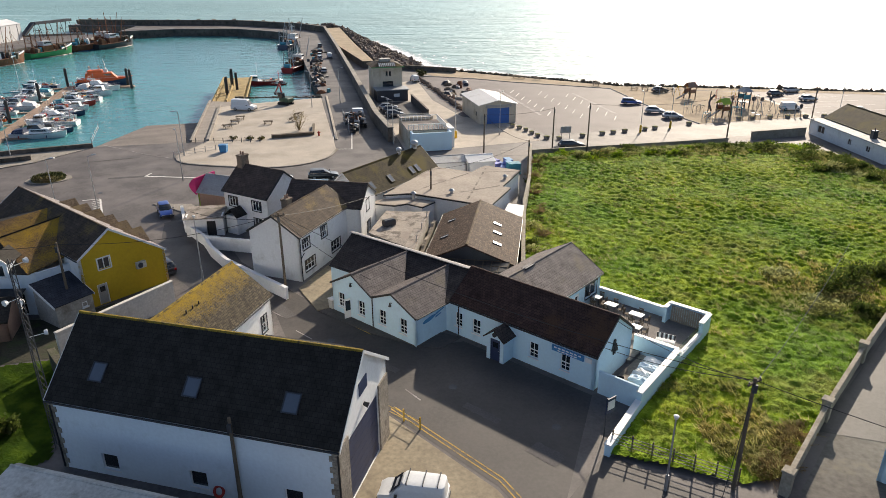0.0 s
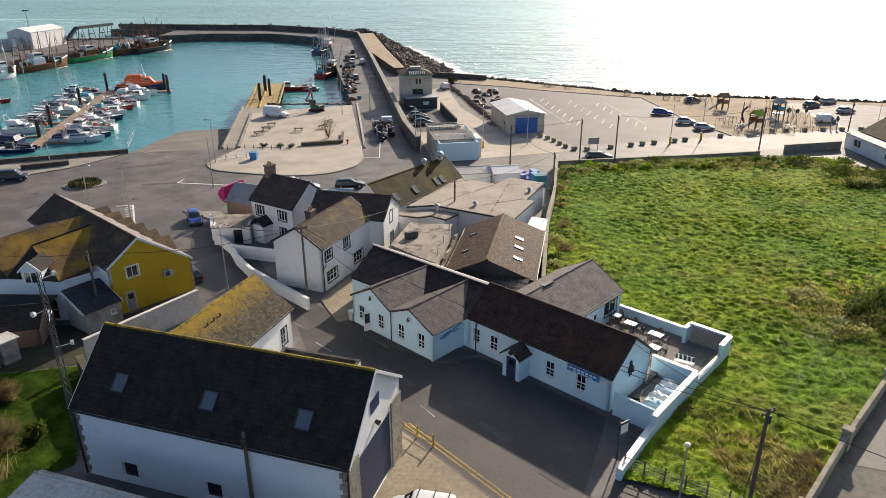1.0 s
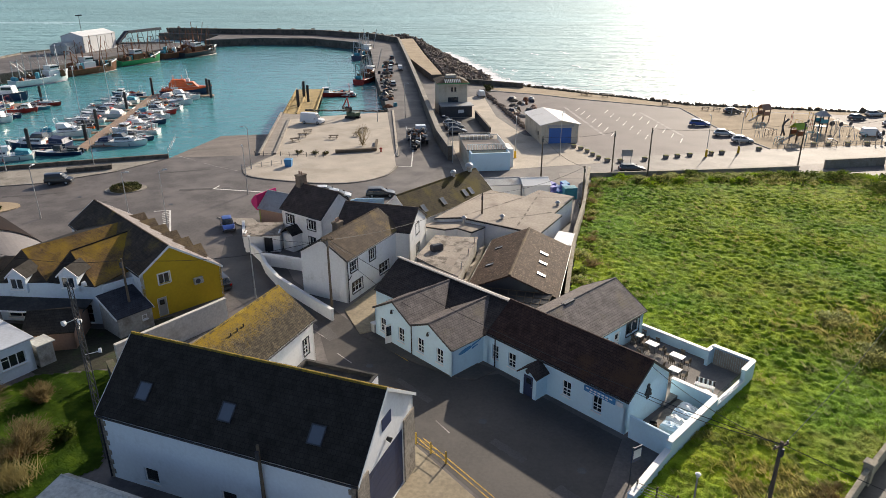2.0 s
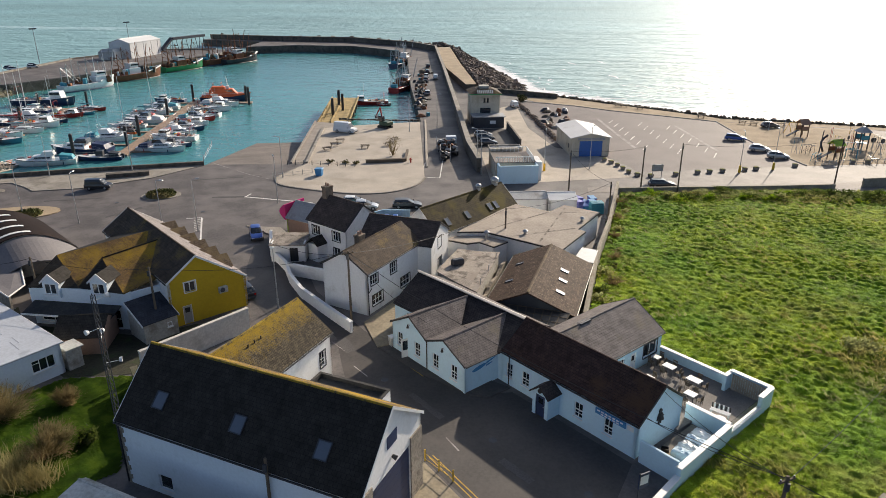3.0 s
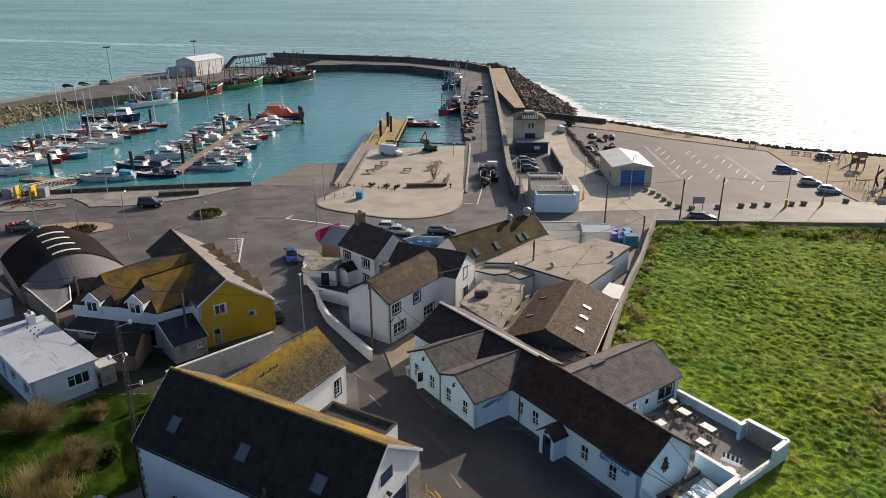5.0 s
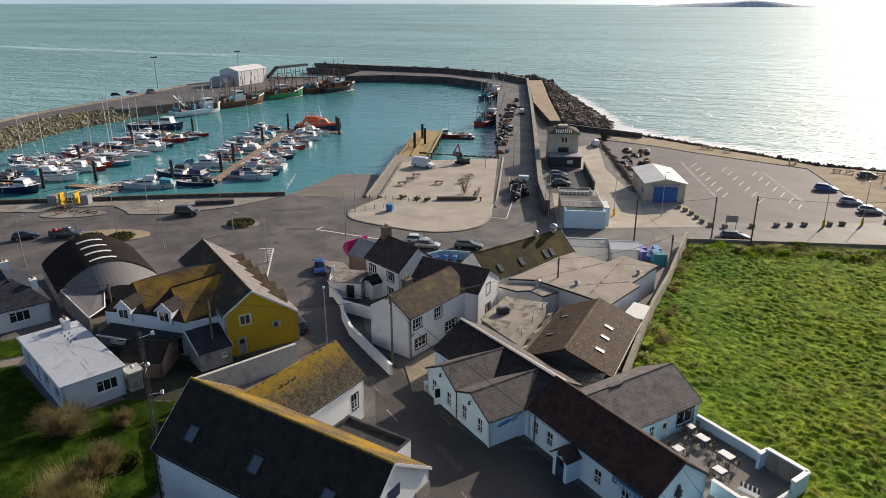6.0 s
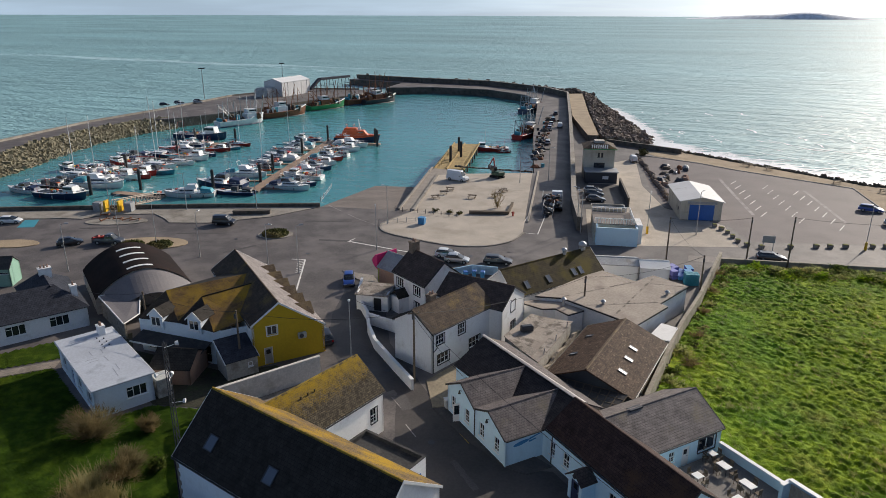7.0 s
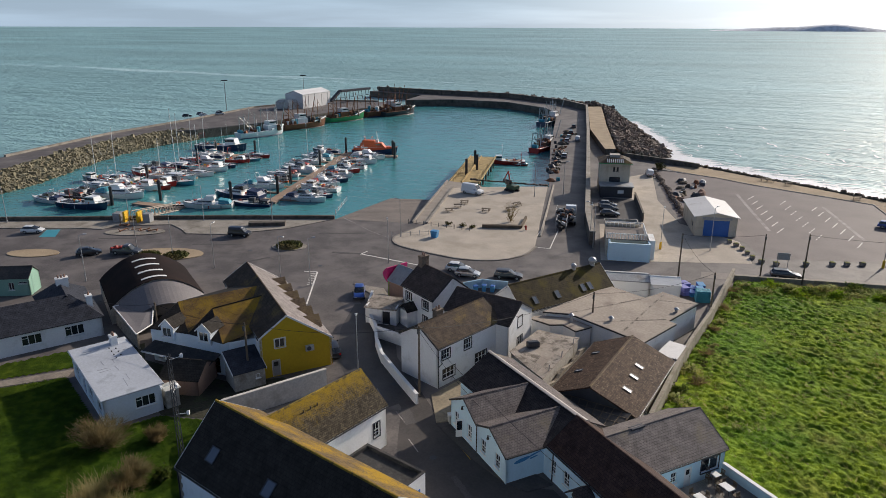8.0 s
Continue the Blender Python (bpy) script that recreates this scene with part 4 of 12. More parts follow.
def restaurant():
    """Long white cottage: a higher brown-slated house, a lower grey one with two front gables, and a porch; x along the street, y to the back."""
    h = thing("restaurant", at(-8.2, 66.5, -41.8), "long pale blue-white cottage restaurant with slate roofs along the street", "building")
    x0, L, D, E, R, rd = 15.2, 29.55, 6.0, 3.0, 5.22, 3.05
    inner = thing("brown_house", at(0, 0, 0), "", "")
    wins = [("front", 0.55, 0.85, 0.75, 1.35, "sash"), ("front", 2.45, 0.8, 0.85, 1.4, "sash"), ("front", 8.35, 0.75, 0.85, 1.4, "sash"), ("front", 11.3, 0.75, 0.85, 1.4, "sash"), ("front", 5.45, 0.02, 1.0, 2.05, "hole")]
    inner.parent = h
    inner.matrix_local = pose(x0, 0, 0)
    shell(inner, L - x0, D, E, R, RENDER_BLUE, (SLATE_RED, SLATE_RED), wins, rd=rd, barge=BLACK, over=0.08)
    for ob in list(inner.children):
        ob.parent = h
        ob.matrix_local = pose(x0, 0, 0)
    bpy.data.objects.remove(inner)
    # lower grey house to the west
    A, B, C, D2 = (0.3, -1.1, 2.72), (x0 - 0.14, -0.25, 2.9), (x0 - 0.14, 4.1, 4.5), (-0.95, 3.2, 4.5)
    G, H2 = (x0 - 0.14, 6.6, 3.2), (-0.95, 6.3, 3.0)
    # front slope's shade is put into its colour; the back stays plum grey
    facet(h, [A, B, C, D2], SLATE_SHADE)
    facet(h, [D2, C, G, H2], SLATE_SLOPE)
    s = Shape()
    prof = [(-0.9, 0.0), (-0.9, 2.6), (3.2, 4.34), (6.2, 2.9), (6.2, 0.0)]
    s.add([(x + 0.24 * (3.2 - y if y < 3.2 else 0.0), y, z) for x in (-0.75, -0.5) for y, z in prof], [tuple(range(5)), tuple(range(5, 10))[::-1]] + [(i, (i + 1) % 5, 5 + (i + 1) % 5, 5 + i) for i in range(5)])
    part("wall", s, RENDER_BLUE, h)
    s = Shape()
    s.m = pose(0.5, -0.9, 0)
    wall_sheet(s, 3.6, 2.55, [(1.6, 2.5, 0.9, 2.1)])
    part("wall", s, RENDER_BLUE, h)
    window(h, pose(2.1, -0.9, 0.9), 0.9, 1.2, "sash")
    s = Shape()
    s.m = pose(x0 - 0.2, 6.2, 0, 0, 0, 180)
    wall_sheet(s, x0 + 0.3, 2.9, [])
    part("wall", s, RENDER_BLUE, h)
    gutter(h, (0.3, -1.15, 2.6), (3.9, -0.95, 2.64))
    # pale capping along the lower ridge
    s = Shape()
    v = [(-1.0, 3.0, 4.56), (-1.0, 3.42, 4.5), (-1.0, 3.42, 4.6), (-1.0, 3.2, 4.68), (-1.0, 3.0, 4.64)]
    w = [(x0 + 0.1, y + 0.88 + (0.12 if y < 3.1 else 0.0) * -1, z) for x, y, z in v]
    s.rings([v, w])
    part("ridge_flashing", s, LEAD, h, "pale grey capping along the ridge")
    # two front gables with long ridges running back to the house
    f = -4.0
    for xa, xb, apex, zl, zr, z, zb, yb in ((4.05, 9.45, 6.9, 3.08, 3.22, 4.66, 4.52, 3.3), (9.45, 14.7, 11.9, 3.22, 2.92, 4.3, 4.42, 3.75)):
        wz = min(zl, zr) - 0.12
        holes = [(0.75, 1.6, 0.75, 2.2), (xb - xa - 1.95, xb - xa - 1.1, 0.75, 2.2)]
        s = Shape()
        s.m = pose(xa, f, 0)
        wall_sheet(s, xb - xa, wz, holes)
        prof = [(0, wz), (xb - xa, wz), (xb - xa, zr - 0.12), (apex - xa, z - 0.12), (0, zl - 0.12)]
        prof = [q for i, q in enumerate(prof) if q != prof[i - 1]]
        n = len(prof)
        s.add([(x, y, zz) for y in (0, 0.25) for x, zz in prof], [tuple(range(n)), tuple(range(n, 2 * n))[::-1]] + [(i, (i + 1) % n, n + (i + 1) % n, n + i) for i in range(n)])
        part("wall", s, RENDER_BLUE, h)
        for q in holes:
            window(h, pose(xa + q[0], f, q[2]), q[1] - q[0], q[3] - q[2], "sash")
        for xe, ze, ye in ((xa, zl, 0.2), (xb, zr, 0.15)):
            out_ = 0.15 if xe in (4.05, 14.7) else 0.0
            k = (z - ze) / (apex - xe)
            xo = xe + math.copysign(out_, xe - apex)
            zo = ze + k * (xo - xe)
            facet(h, [(xo, f - 0.16, zo), (xo, ye, zo), (apex, yb, zb), (apex, f - 0.16, z)], SLATE_SLOPE)
            b = Shape()
            b.add([(x, y, zz + d) for y in (f - 0.2, f - 0.16) for x, zz in ((xo, zo), (apex, z)) for d in (-0.17, 0.03)], [(0, 1, 3, 2), (4, 6, 7, 5), (0, 4, 5, 1), (2, 3, 7, 6), (0, 2, 6, 4), (1, 5, 7, 3)])
            part("bargeboard", b, BLACK, h)
        s = Shape()
        k = 18
        for i in range(k):
            t0, t1 = i / k, (i + 0.95) / k
            s.add([(apex + dx, f - 0.16 + (yb - f + 0.1) * t, z + (zb - z) * t + dz) for t in (t0, t1) for dx, dz in ((-0.14, -0.04), (-0.06, 0.06), (0.06, 0.06), (0.14, -0.04))], [(0, 1, 5, 4), (1, 2, 6, 5), (2, 3, 7, 6), (0, 3, 2, 1), (4, 5, 6, 7)])
        part("ridge_tiles", s, SLATE_SLOPE, h, uv=slope_uv)
        # bracket lamp under each apex
        s = Shape()
        s.tube((apex, f - 0.02, z - 1.0), (apex, f - 0.28, z - 0.85), 0.025).tube((apex, f - 0.28, z - 0.85), (apex, f - 0.28, z - 1.2), 0.05, 0.14, 8)
        part("wall_lamp", s, BLACK, h)
    for m, ln, hh in ((pose(4.05, -0.65, 0, 0, 0, -90), 3.35, 2.95), (pose(14.7, f, 0, 0, 0, 90), 4.0, 2.8)):
        s = Shape()
        s.m = m
        wall_sheet(s, ln, hh, [])
        part("wall", s, RENDER_BLUE, h)
    s = Shape()
    s.box(14.46, x0 - 0.01, 0.0, 0.25, 0, 2.85)
    part("wall", s, RENDER_BLUE, h)
    gutter(h, (14.92, f - 0.1, 2.78), (14.92, 0.1, 2.78))
    gutter(h, (9.45, -4.12, 3.1), (9.45, -4.02, 3.1), drop=[((9.45, -4.07, 3.1), 0.0)])
    gutter(h, (x0 + 0.95, -0.16, 2.98), (x0 + 0.95, -0.1, 2.98), drop=[((x0 + 0.95, -0.08, 2.95), 0.0)])
    # painted emblem on the side of the gable: a sweep with a curling tail
    s = Shape()
    fish = [(-2.35 + 0.85 * math.cos(a), 2.05 + 0.2 * math.sin(a) + 0.12 * math.cos(a)) for a in (2 * math.pi * i / 16 for i in range(16))]
    s.add([(xx, y, z) for xx in (14.703, 14.715) for y, z in fish], [tuple(range(16)), tuple(range(16, 32))[::-1]] + [(i, (i + 1) % 16, 16 + (i + 1) % 16, 16 + i) for i in range(16)])
    mu = part("mural", s, SIGNBLUE, h, "blue painted emblem")
    s = Shape()
    for y0, y1, z0, z1 in ((-1.5, -0.3, 2.2, 2.42), (-1.5, -0.7, 1.95, 2.02)):
        s.add([(xx, y, z) for xx in (14.703, 14.715) for y, z in ((y0, z0 - 0.09), (y1, z1), (y1 - 0.1, z1 + 0.08), (y0, z0 + 0.09))], [(0, 1, 2, 3), (7, 6, 5, 4), (0, 4, 5, 1), (1, 5, 6, 2), (2, 6, 7, 3), (3, 7, 4, 0)])
    part("mural_tail", s, SIGNBLUE, mu)
    # porch
    s = Shape()
    s.m = pose(20.3, -1.45, 0)
    wall_sheet(s, 1.7, 2.2, [(0.35, 1.35, 0.0, 2.05)])
    s.add([(0, 0, 2.2), (1.7, 0, 2.2), (0.85, 0, 2.85), (0, 0.2, 2.2), (1.7, 0.2, 2.2), (0.85, 0.2, 2.85)], [(0, 1, 2), (5, 4, 3), (0, 2, 5, 3), (1, 4, 5, 2)])
    s.box(0, 0.2, 0.25, 1.448, 0, 2.2).box(1.5, 1.7, 0.25, 1.448, 0, 2.2)
    p = part("porch", s, RENDER_BLUE, h)
    for sg in (-1, 1):
        s = Shape()
        q = [(21.15 + sg * 1.1, -1.7, 2.12), (21.15 + sg * 1.1, 0.0, 2.12), (21.15, 0.2, 3.02), (21.15, -1.7, 3.02)]
        s.slab(q if sg > 0 else q[::-1], 0.1)
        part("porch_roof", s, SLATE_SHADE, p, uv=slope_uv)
    s = Shape()
    s.tube((21.15, -1.5, 2.5), (21.15, -1.62, 2.5), 0.2, 0.2, 12)
    part("porch_plaque", s, BLACK, p)
    door(h, pose(20.65, -1.45, 0), 1.0, 2.05, NAVY, NAVY, lite=True)
    # name board with unreadable lettering
    s = Shape()
    s.box(25.75, 28.6, -0.2, -0.12, 2.3, 2.78)
    sg = part("sign", s, SIGNBLUE, h, "blue sign board with white lettering")
    s = Shape()
    for i in range(7):
        s.box(25.95 + i * 0.36, 26.2 + i * 0.36, -0.215, -0.202, 2.58, 2.7)
    for i in range(5):
        s.box(26.3 + i * 0.36, 26.56 + i * 0.36, -0.215, -0.202, 2.38, 2.48)
    part("lettering", s, WHITE, sg)
    s = Shape()
    s.box(28.7, 29.25, -0.12, -0.05, 2.3, 2.7)
    part("small_sign", s, WHITE, h, "small white sign panel")
    # dark emblem on the end wall
    s = Shape()
    s.m = pose(L, 2.3, 2.4, 0, 0, 90)
    s.tube((0.5, -0.02, 0.75), (0.5, -0.1, 0.75), 0.2, 0.2, 12).tube((0.5, -0.04, 0.55), (0.5, -0.1, 0.05), 0.2, 0.28, 10).tube((0.3, -0.05, 0.4), (0.05, -0.1, 0.05), 0.06, 0.05, 6).tube((0.68, -0.05, 0.4), (0.95, -0.1, 0.2), 0.06, 0.05, 6).tube((0.42, -0.05, 0.1), (0.4, -0.09, -0.4), 0.07, 0.06, 6).tube((0.6, -0.05, 0.1), (0.64, -0.09, -0.38), 0.07, 0.06, 6)
    part("wall_ornament", s, BLACK, h)
    return h


def annex():
    # rear wing over the terrace, ridge running back from the cottage
    h = thing("annex", at(10.33, 54.19, 48.2), "grey slate-roofed rear wing with a white wall on the terrace", "building")
    # local x to the back, y to the west
    shell(h, 11.4, 7.1, 2.75, 4.8, RENDER_BLUE, (SLATE_GREY, SLATE_GREY), [("front", 8.6, 0.85, 2.1, 1.35, "case2", DARKGREY), ("front", 5.0, 0.9, 0.7, 1.1, "sash"), ("front", 6.6, 0.02, 0.9, 2.0, "door", WHITE)], skip=("left",), barge=BLACK)
    s = Shape()
    s.m = pose(3.2, 3.3, 4.84)
    s.box(0, 1.5, 0, 0.5, 0, 0.14, 0.03)
    part("roof_hatch", s, DARKGREY, h)
    return h


def station():
    """Slate-roofed lifeboat-style station with a stone quoined gable and a wide door."""
    h = thing("station", at(-22.9, 39.2, -16.03), "white station hall with black slate roof and stone quoins", "building")
    L, D = 19.6, 8.4
    E, R = 5.2, 9.2
    wins = [("front", 3.15, 0.5, 1.2, 1.2, "plain"), ("front", 9.55, 0.5, 1.2, 1.2, "plain"), ("front", 16.0, 0.5, 1.2, 1.2, "plain"), ("right", 1.5, 0.05, 5.2, 4.6, "hole")]
    shell(h, L, D, E, R, RENDER_COOL, (SLATE_DARK, SLATE_GOLD), wins, gable_mats={"right": RENDER}, over=0.1, verge=0.2, ridge_mat=RIDGE_LICHEN, barge=WHITE, eave_back=6.2)
    s = Shape()
    s.m = side_matrix("right", L, D) @ pose(1.5, 0, 0.05)
    s.box(0, 5.2, 0.11, 0.15, 0, 4.6)
    rd_ = part("roller_door", s, NAVY, h, "dark navy sectional door")
    for i in range(8):
        s = Shape()
        s.m = side_matrix("right", L, D) @ pose(1.5, 0, 0.05)
        s.box(0.02, 5.18, 0.08, 0.109, i * 0.575, i * 0.575 + 0.55)
        part("door_panel", s, NAVY, rd_)
    # stone facing of the gable beside the door, with quoins
    for y0, y1 in ((-0.02, 1.48), (6.72, 8.42)):
        for x, nm in ((L + 0.003, "stone_facing"),):
            s = Shape()
            s.box(x, x + 0.1, y0, y1, 0, E - 0.05)
            part(nm, s, STONE, h)
    for xq in (0.0, L):
        sgn = 1 if xq == 0 else -1
        for i in range(13):
            w = 0.5 if i % 2 else 0.32
            s = Shape()
            s.box(min(xq, xq + sgn * w), max(xq, xq + sgn * w), -0.06, -0.003, i * 0.4, i * 0.4 + 0.37)
            part("quoin", s, STONE, h)
    for x in (2.35, 9.1, 15.7):
        k = math.atan2(R - E, D / 2)
        skylight(h, pose(x, 1.05, E + 0.15 + 1.05 * math.tan(k), math.degrees(k)), 1.05, 1.25)
    # emblem under the gable
    s = Shape()
    s.m = side_matrix("right", L, D) @ pose(3.6, 0, 6.4)
    s.box(0, 1.3, -0.05, -0.005, 0, 0.9)
    part("emblem", s, NAVY, h)
    s = Shape()
    s.m = side_matrix("right", L, D)
    s.tube((4.2, -0.03, 5.55), (4.2, -0.35, 5.45), 0.12, 0.18, 8)
    part("wall_lamp", s, BLACK, h)
    for x in (-0.1, L + 0.1):
        s = Shape()
        s.tube((x if x > 0 else 0.12, -0.1, E - 0.3), (x if x > 0 else 0.12, -0.1, 0.1), 0.06, 0.06, 8)
        part("downpipe", s, BLACK, h)
    return h


def moss_cottage():
    h = thing("cottage", at(-15.73, 44.2, 73.1), "small rendered cottage with a yellow lichen-covered slate roof", "cottage")
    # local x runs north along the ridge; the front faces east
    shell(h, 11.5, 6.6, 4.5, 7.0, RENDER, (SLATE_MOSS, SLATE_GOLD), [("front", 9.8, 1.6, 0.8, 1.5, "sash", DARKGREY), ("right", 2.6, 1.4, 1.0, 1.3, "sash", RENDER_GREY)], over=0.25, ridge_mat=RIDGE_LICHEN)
    # roof hooks left below the ridge
    for i in range(3):
        s = Shape()
        s.box(3.2 + i * 0.8, 3.62 + i * 0.8, 2.3, 2.38, 6.3, 6.42).box(3.54 + i * 0.8, 3.62 + i * 0.8, 2.3, 2.38, 6.42, 6.68)
        part("roof_hook", s, BLACK, h)
    return h


def flat_extension():
    h = thing("garage", at(-12.5, 47.4, -16), "dark flat-roofed garage with a raised parapet", "garage")
    s = Shape()
    for q in ((0, 6.6, 0, 0.2), (0, 6.6, 2.7, 2.9), (0, 0.2, 0.2, 2.7), (6.4, 6.6, 0.2, 2.7)):
        s.box(*q, 0, 3.4)
    part("wall", s, RENDER, h)
    s = Shape()
    for q in ((-0.03, 6.63, -0.03, 0.22), (-0.03, 6.63, 2.68, 2.93), (-0.03, 0.22, 0.22, 2.68), (6.38, 6.63, 0.22, 2.68)):
        s.box(*q, 3.4, 3.46)
    part("coping", s, FELT_DARK, h)
    s = Shape()
    for q in ((0.203, 6.397, 0.203, 0.23), (0.203, 6.397, 2.67, 2.697), (0.203, 0.23, 0.23, 2.67), (6.37, 6.397, 0.23, 2.67)):
        s.box(*q, 3.125, 3.398)
    part("upstand", s, FELT_DARK, h)
    s = Shape()
    s.box(0.2, 6.4, 0.2, 2.7, 3.0, 3.12)
    part("roof", s, FELT_DARK, h)
    s = Shape()
    s.box(6.605, 6.63, 0.7, 2.2, 0, 2.2)
    part("garage_door", s, BLUE, h, "bright blue garage door")
    return h


def white_house():
    h = thing("house", at(-11.93, 67.15, 67.9), "two-storey white rendered house with a brown tiled roof", "house")
    # local x runs north along the east front, y to the west
    shell(h, 10.9, 5.9, 5.0, 6.85, RENDER, (SLATE_BROWN, SLATE_BROWN), [("front", 0.9, 0.75, 1.9, 1.2, "grid3", BLACK), ("front", 6.4, 0.75, 1.9, 1.2, "grid3", BLACK), ("front", 0.7, 3.25, 1.3, 1.1, "grid3", BLACK), ("front", 4.4, 3.2, 1.2, 1.25, "grid3", BLACK)], barge=BLACK)
    chimney(h, 3.4, 3.3, 6.5, 7.7, 1.0, 0.7, 2, CHIMNEY)
    s = Shape()
    s.tube((0.1, -0.08, 4.9), (0.1, -0.08, 0.05), 0.05).tube((10.75, -0.08, 4.9), (10.75, -0.08, 0.05), 0.05).tube((0.1, -0.08, 2.6), (0.75, -0.06, 2.95), 0.045)
    part("downpipe", s, BLACK, h)
    return h


def white_house_back():
    h = thing("house", at(-15.4, 78.0, -11.5), "white gabled house with dark slates joined to its neighbour", "house")
    # ridge runs across to the east gable
    shell(h, 9.1, 6.2, 4.9, 6.75, RENDER, (SLATE_CORNER, SLATE_CORNER), [("right", 2.4, 3.7, 1.1, 1.3, "case2", BLACK), ("right", 2.4, 1.0, 1.3, 1.3, "case3", BLACK), ], barge=BLACK, skip=())
    return h


def corner_house():
    h = thing("house", at(-24.0, 84.0, -32.0), "white two-storey house with black slate roof and chimney", "house")
    shell(h, 7.2, 6.2, 4.8, 7.3, RENDER, (SLATE_CORNER, SLATE_CORNER), [("front", 0.8, 2.9, 1.4, 1.2, "case3", BLACK), ("front", 4.7, 2.9, 1.4, 1.2, "case3", BLACK), ("front", 4.8, 0.8, 1.1, 1.1, "case2", BLACK)], barge=BLACK)
    chimney(h, 0.6, 3.1, 6.9, 8.6, 0.8, 1.2, 2, CHIMNEY)
    s = Shape()
    s.box(1.7, 3.5, -1.6, -0.005, 0, 2.3)
    p = part("porch", s, RENDER, h)
    for sg in (-1, 1):
        t = Shape()
        q = [(2.6 + sg * 1.1, -1.75, 2.25), (2.6 + sg * 1.1, -0.01, 2.25), (2.6, -0.01, 3.2), (2.6, -1.75, 3.2)]
        t.slab(q if sg > 0 else q[::-1], 0.1)
        part("porch_roof", t, SLATE_DARK, p, uv=slope_uv)
    return h


restaurant()
annex()
station()
moss_cottage()
flat_extension()
white_house()
white_house_back()
corner_house()


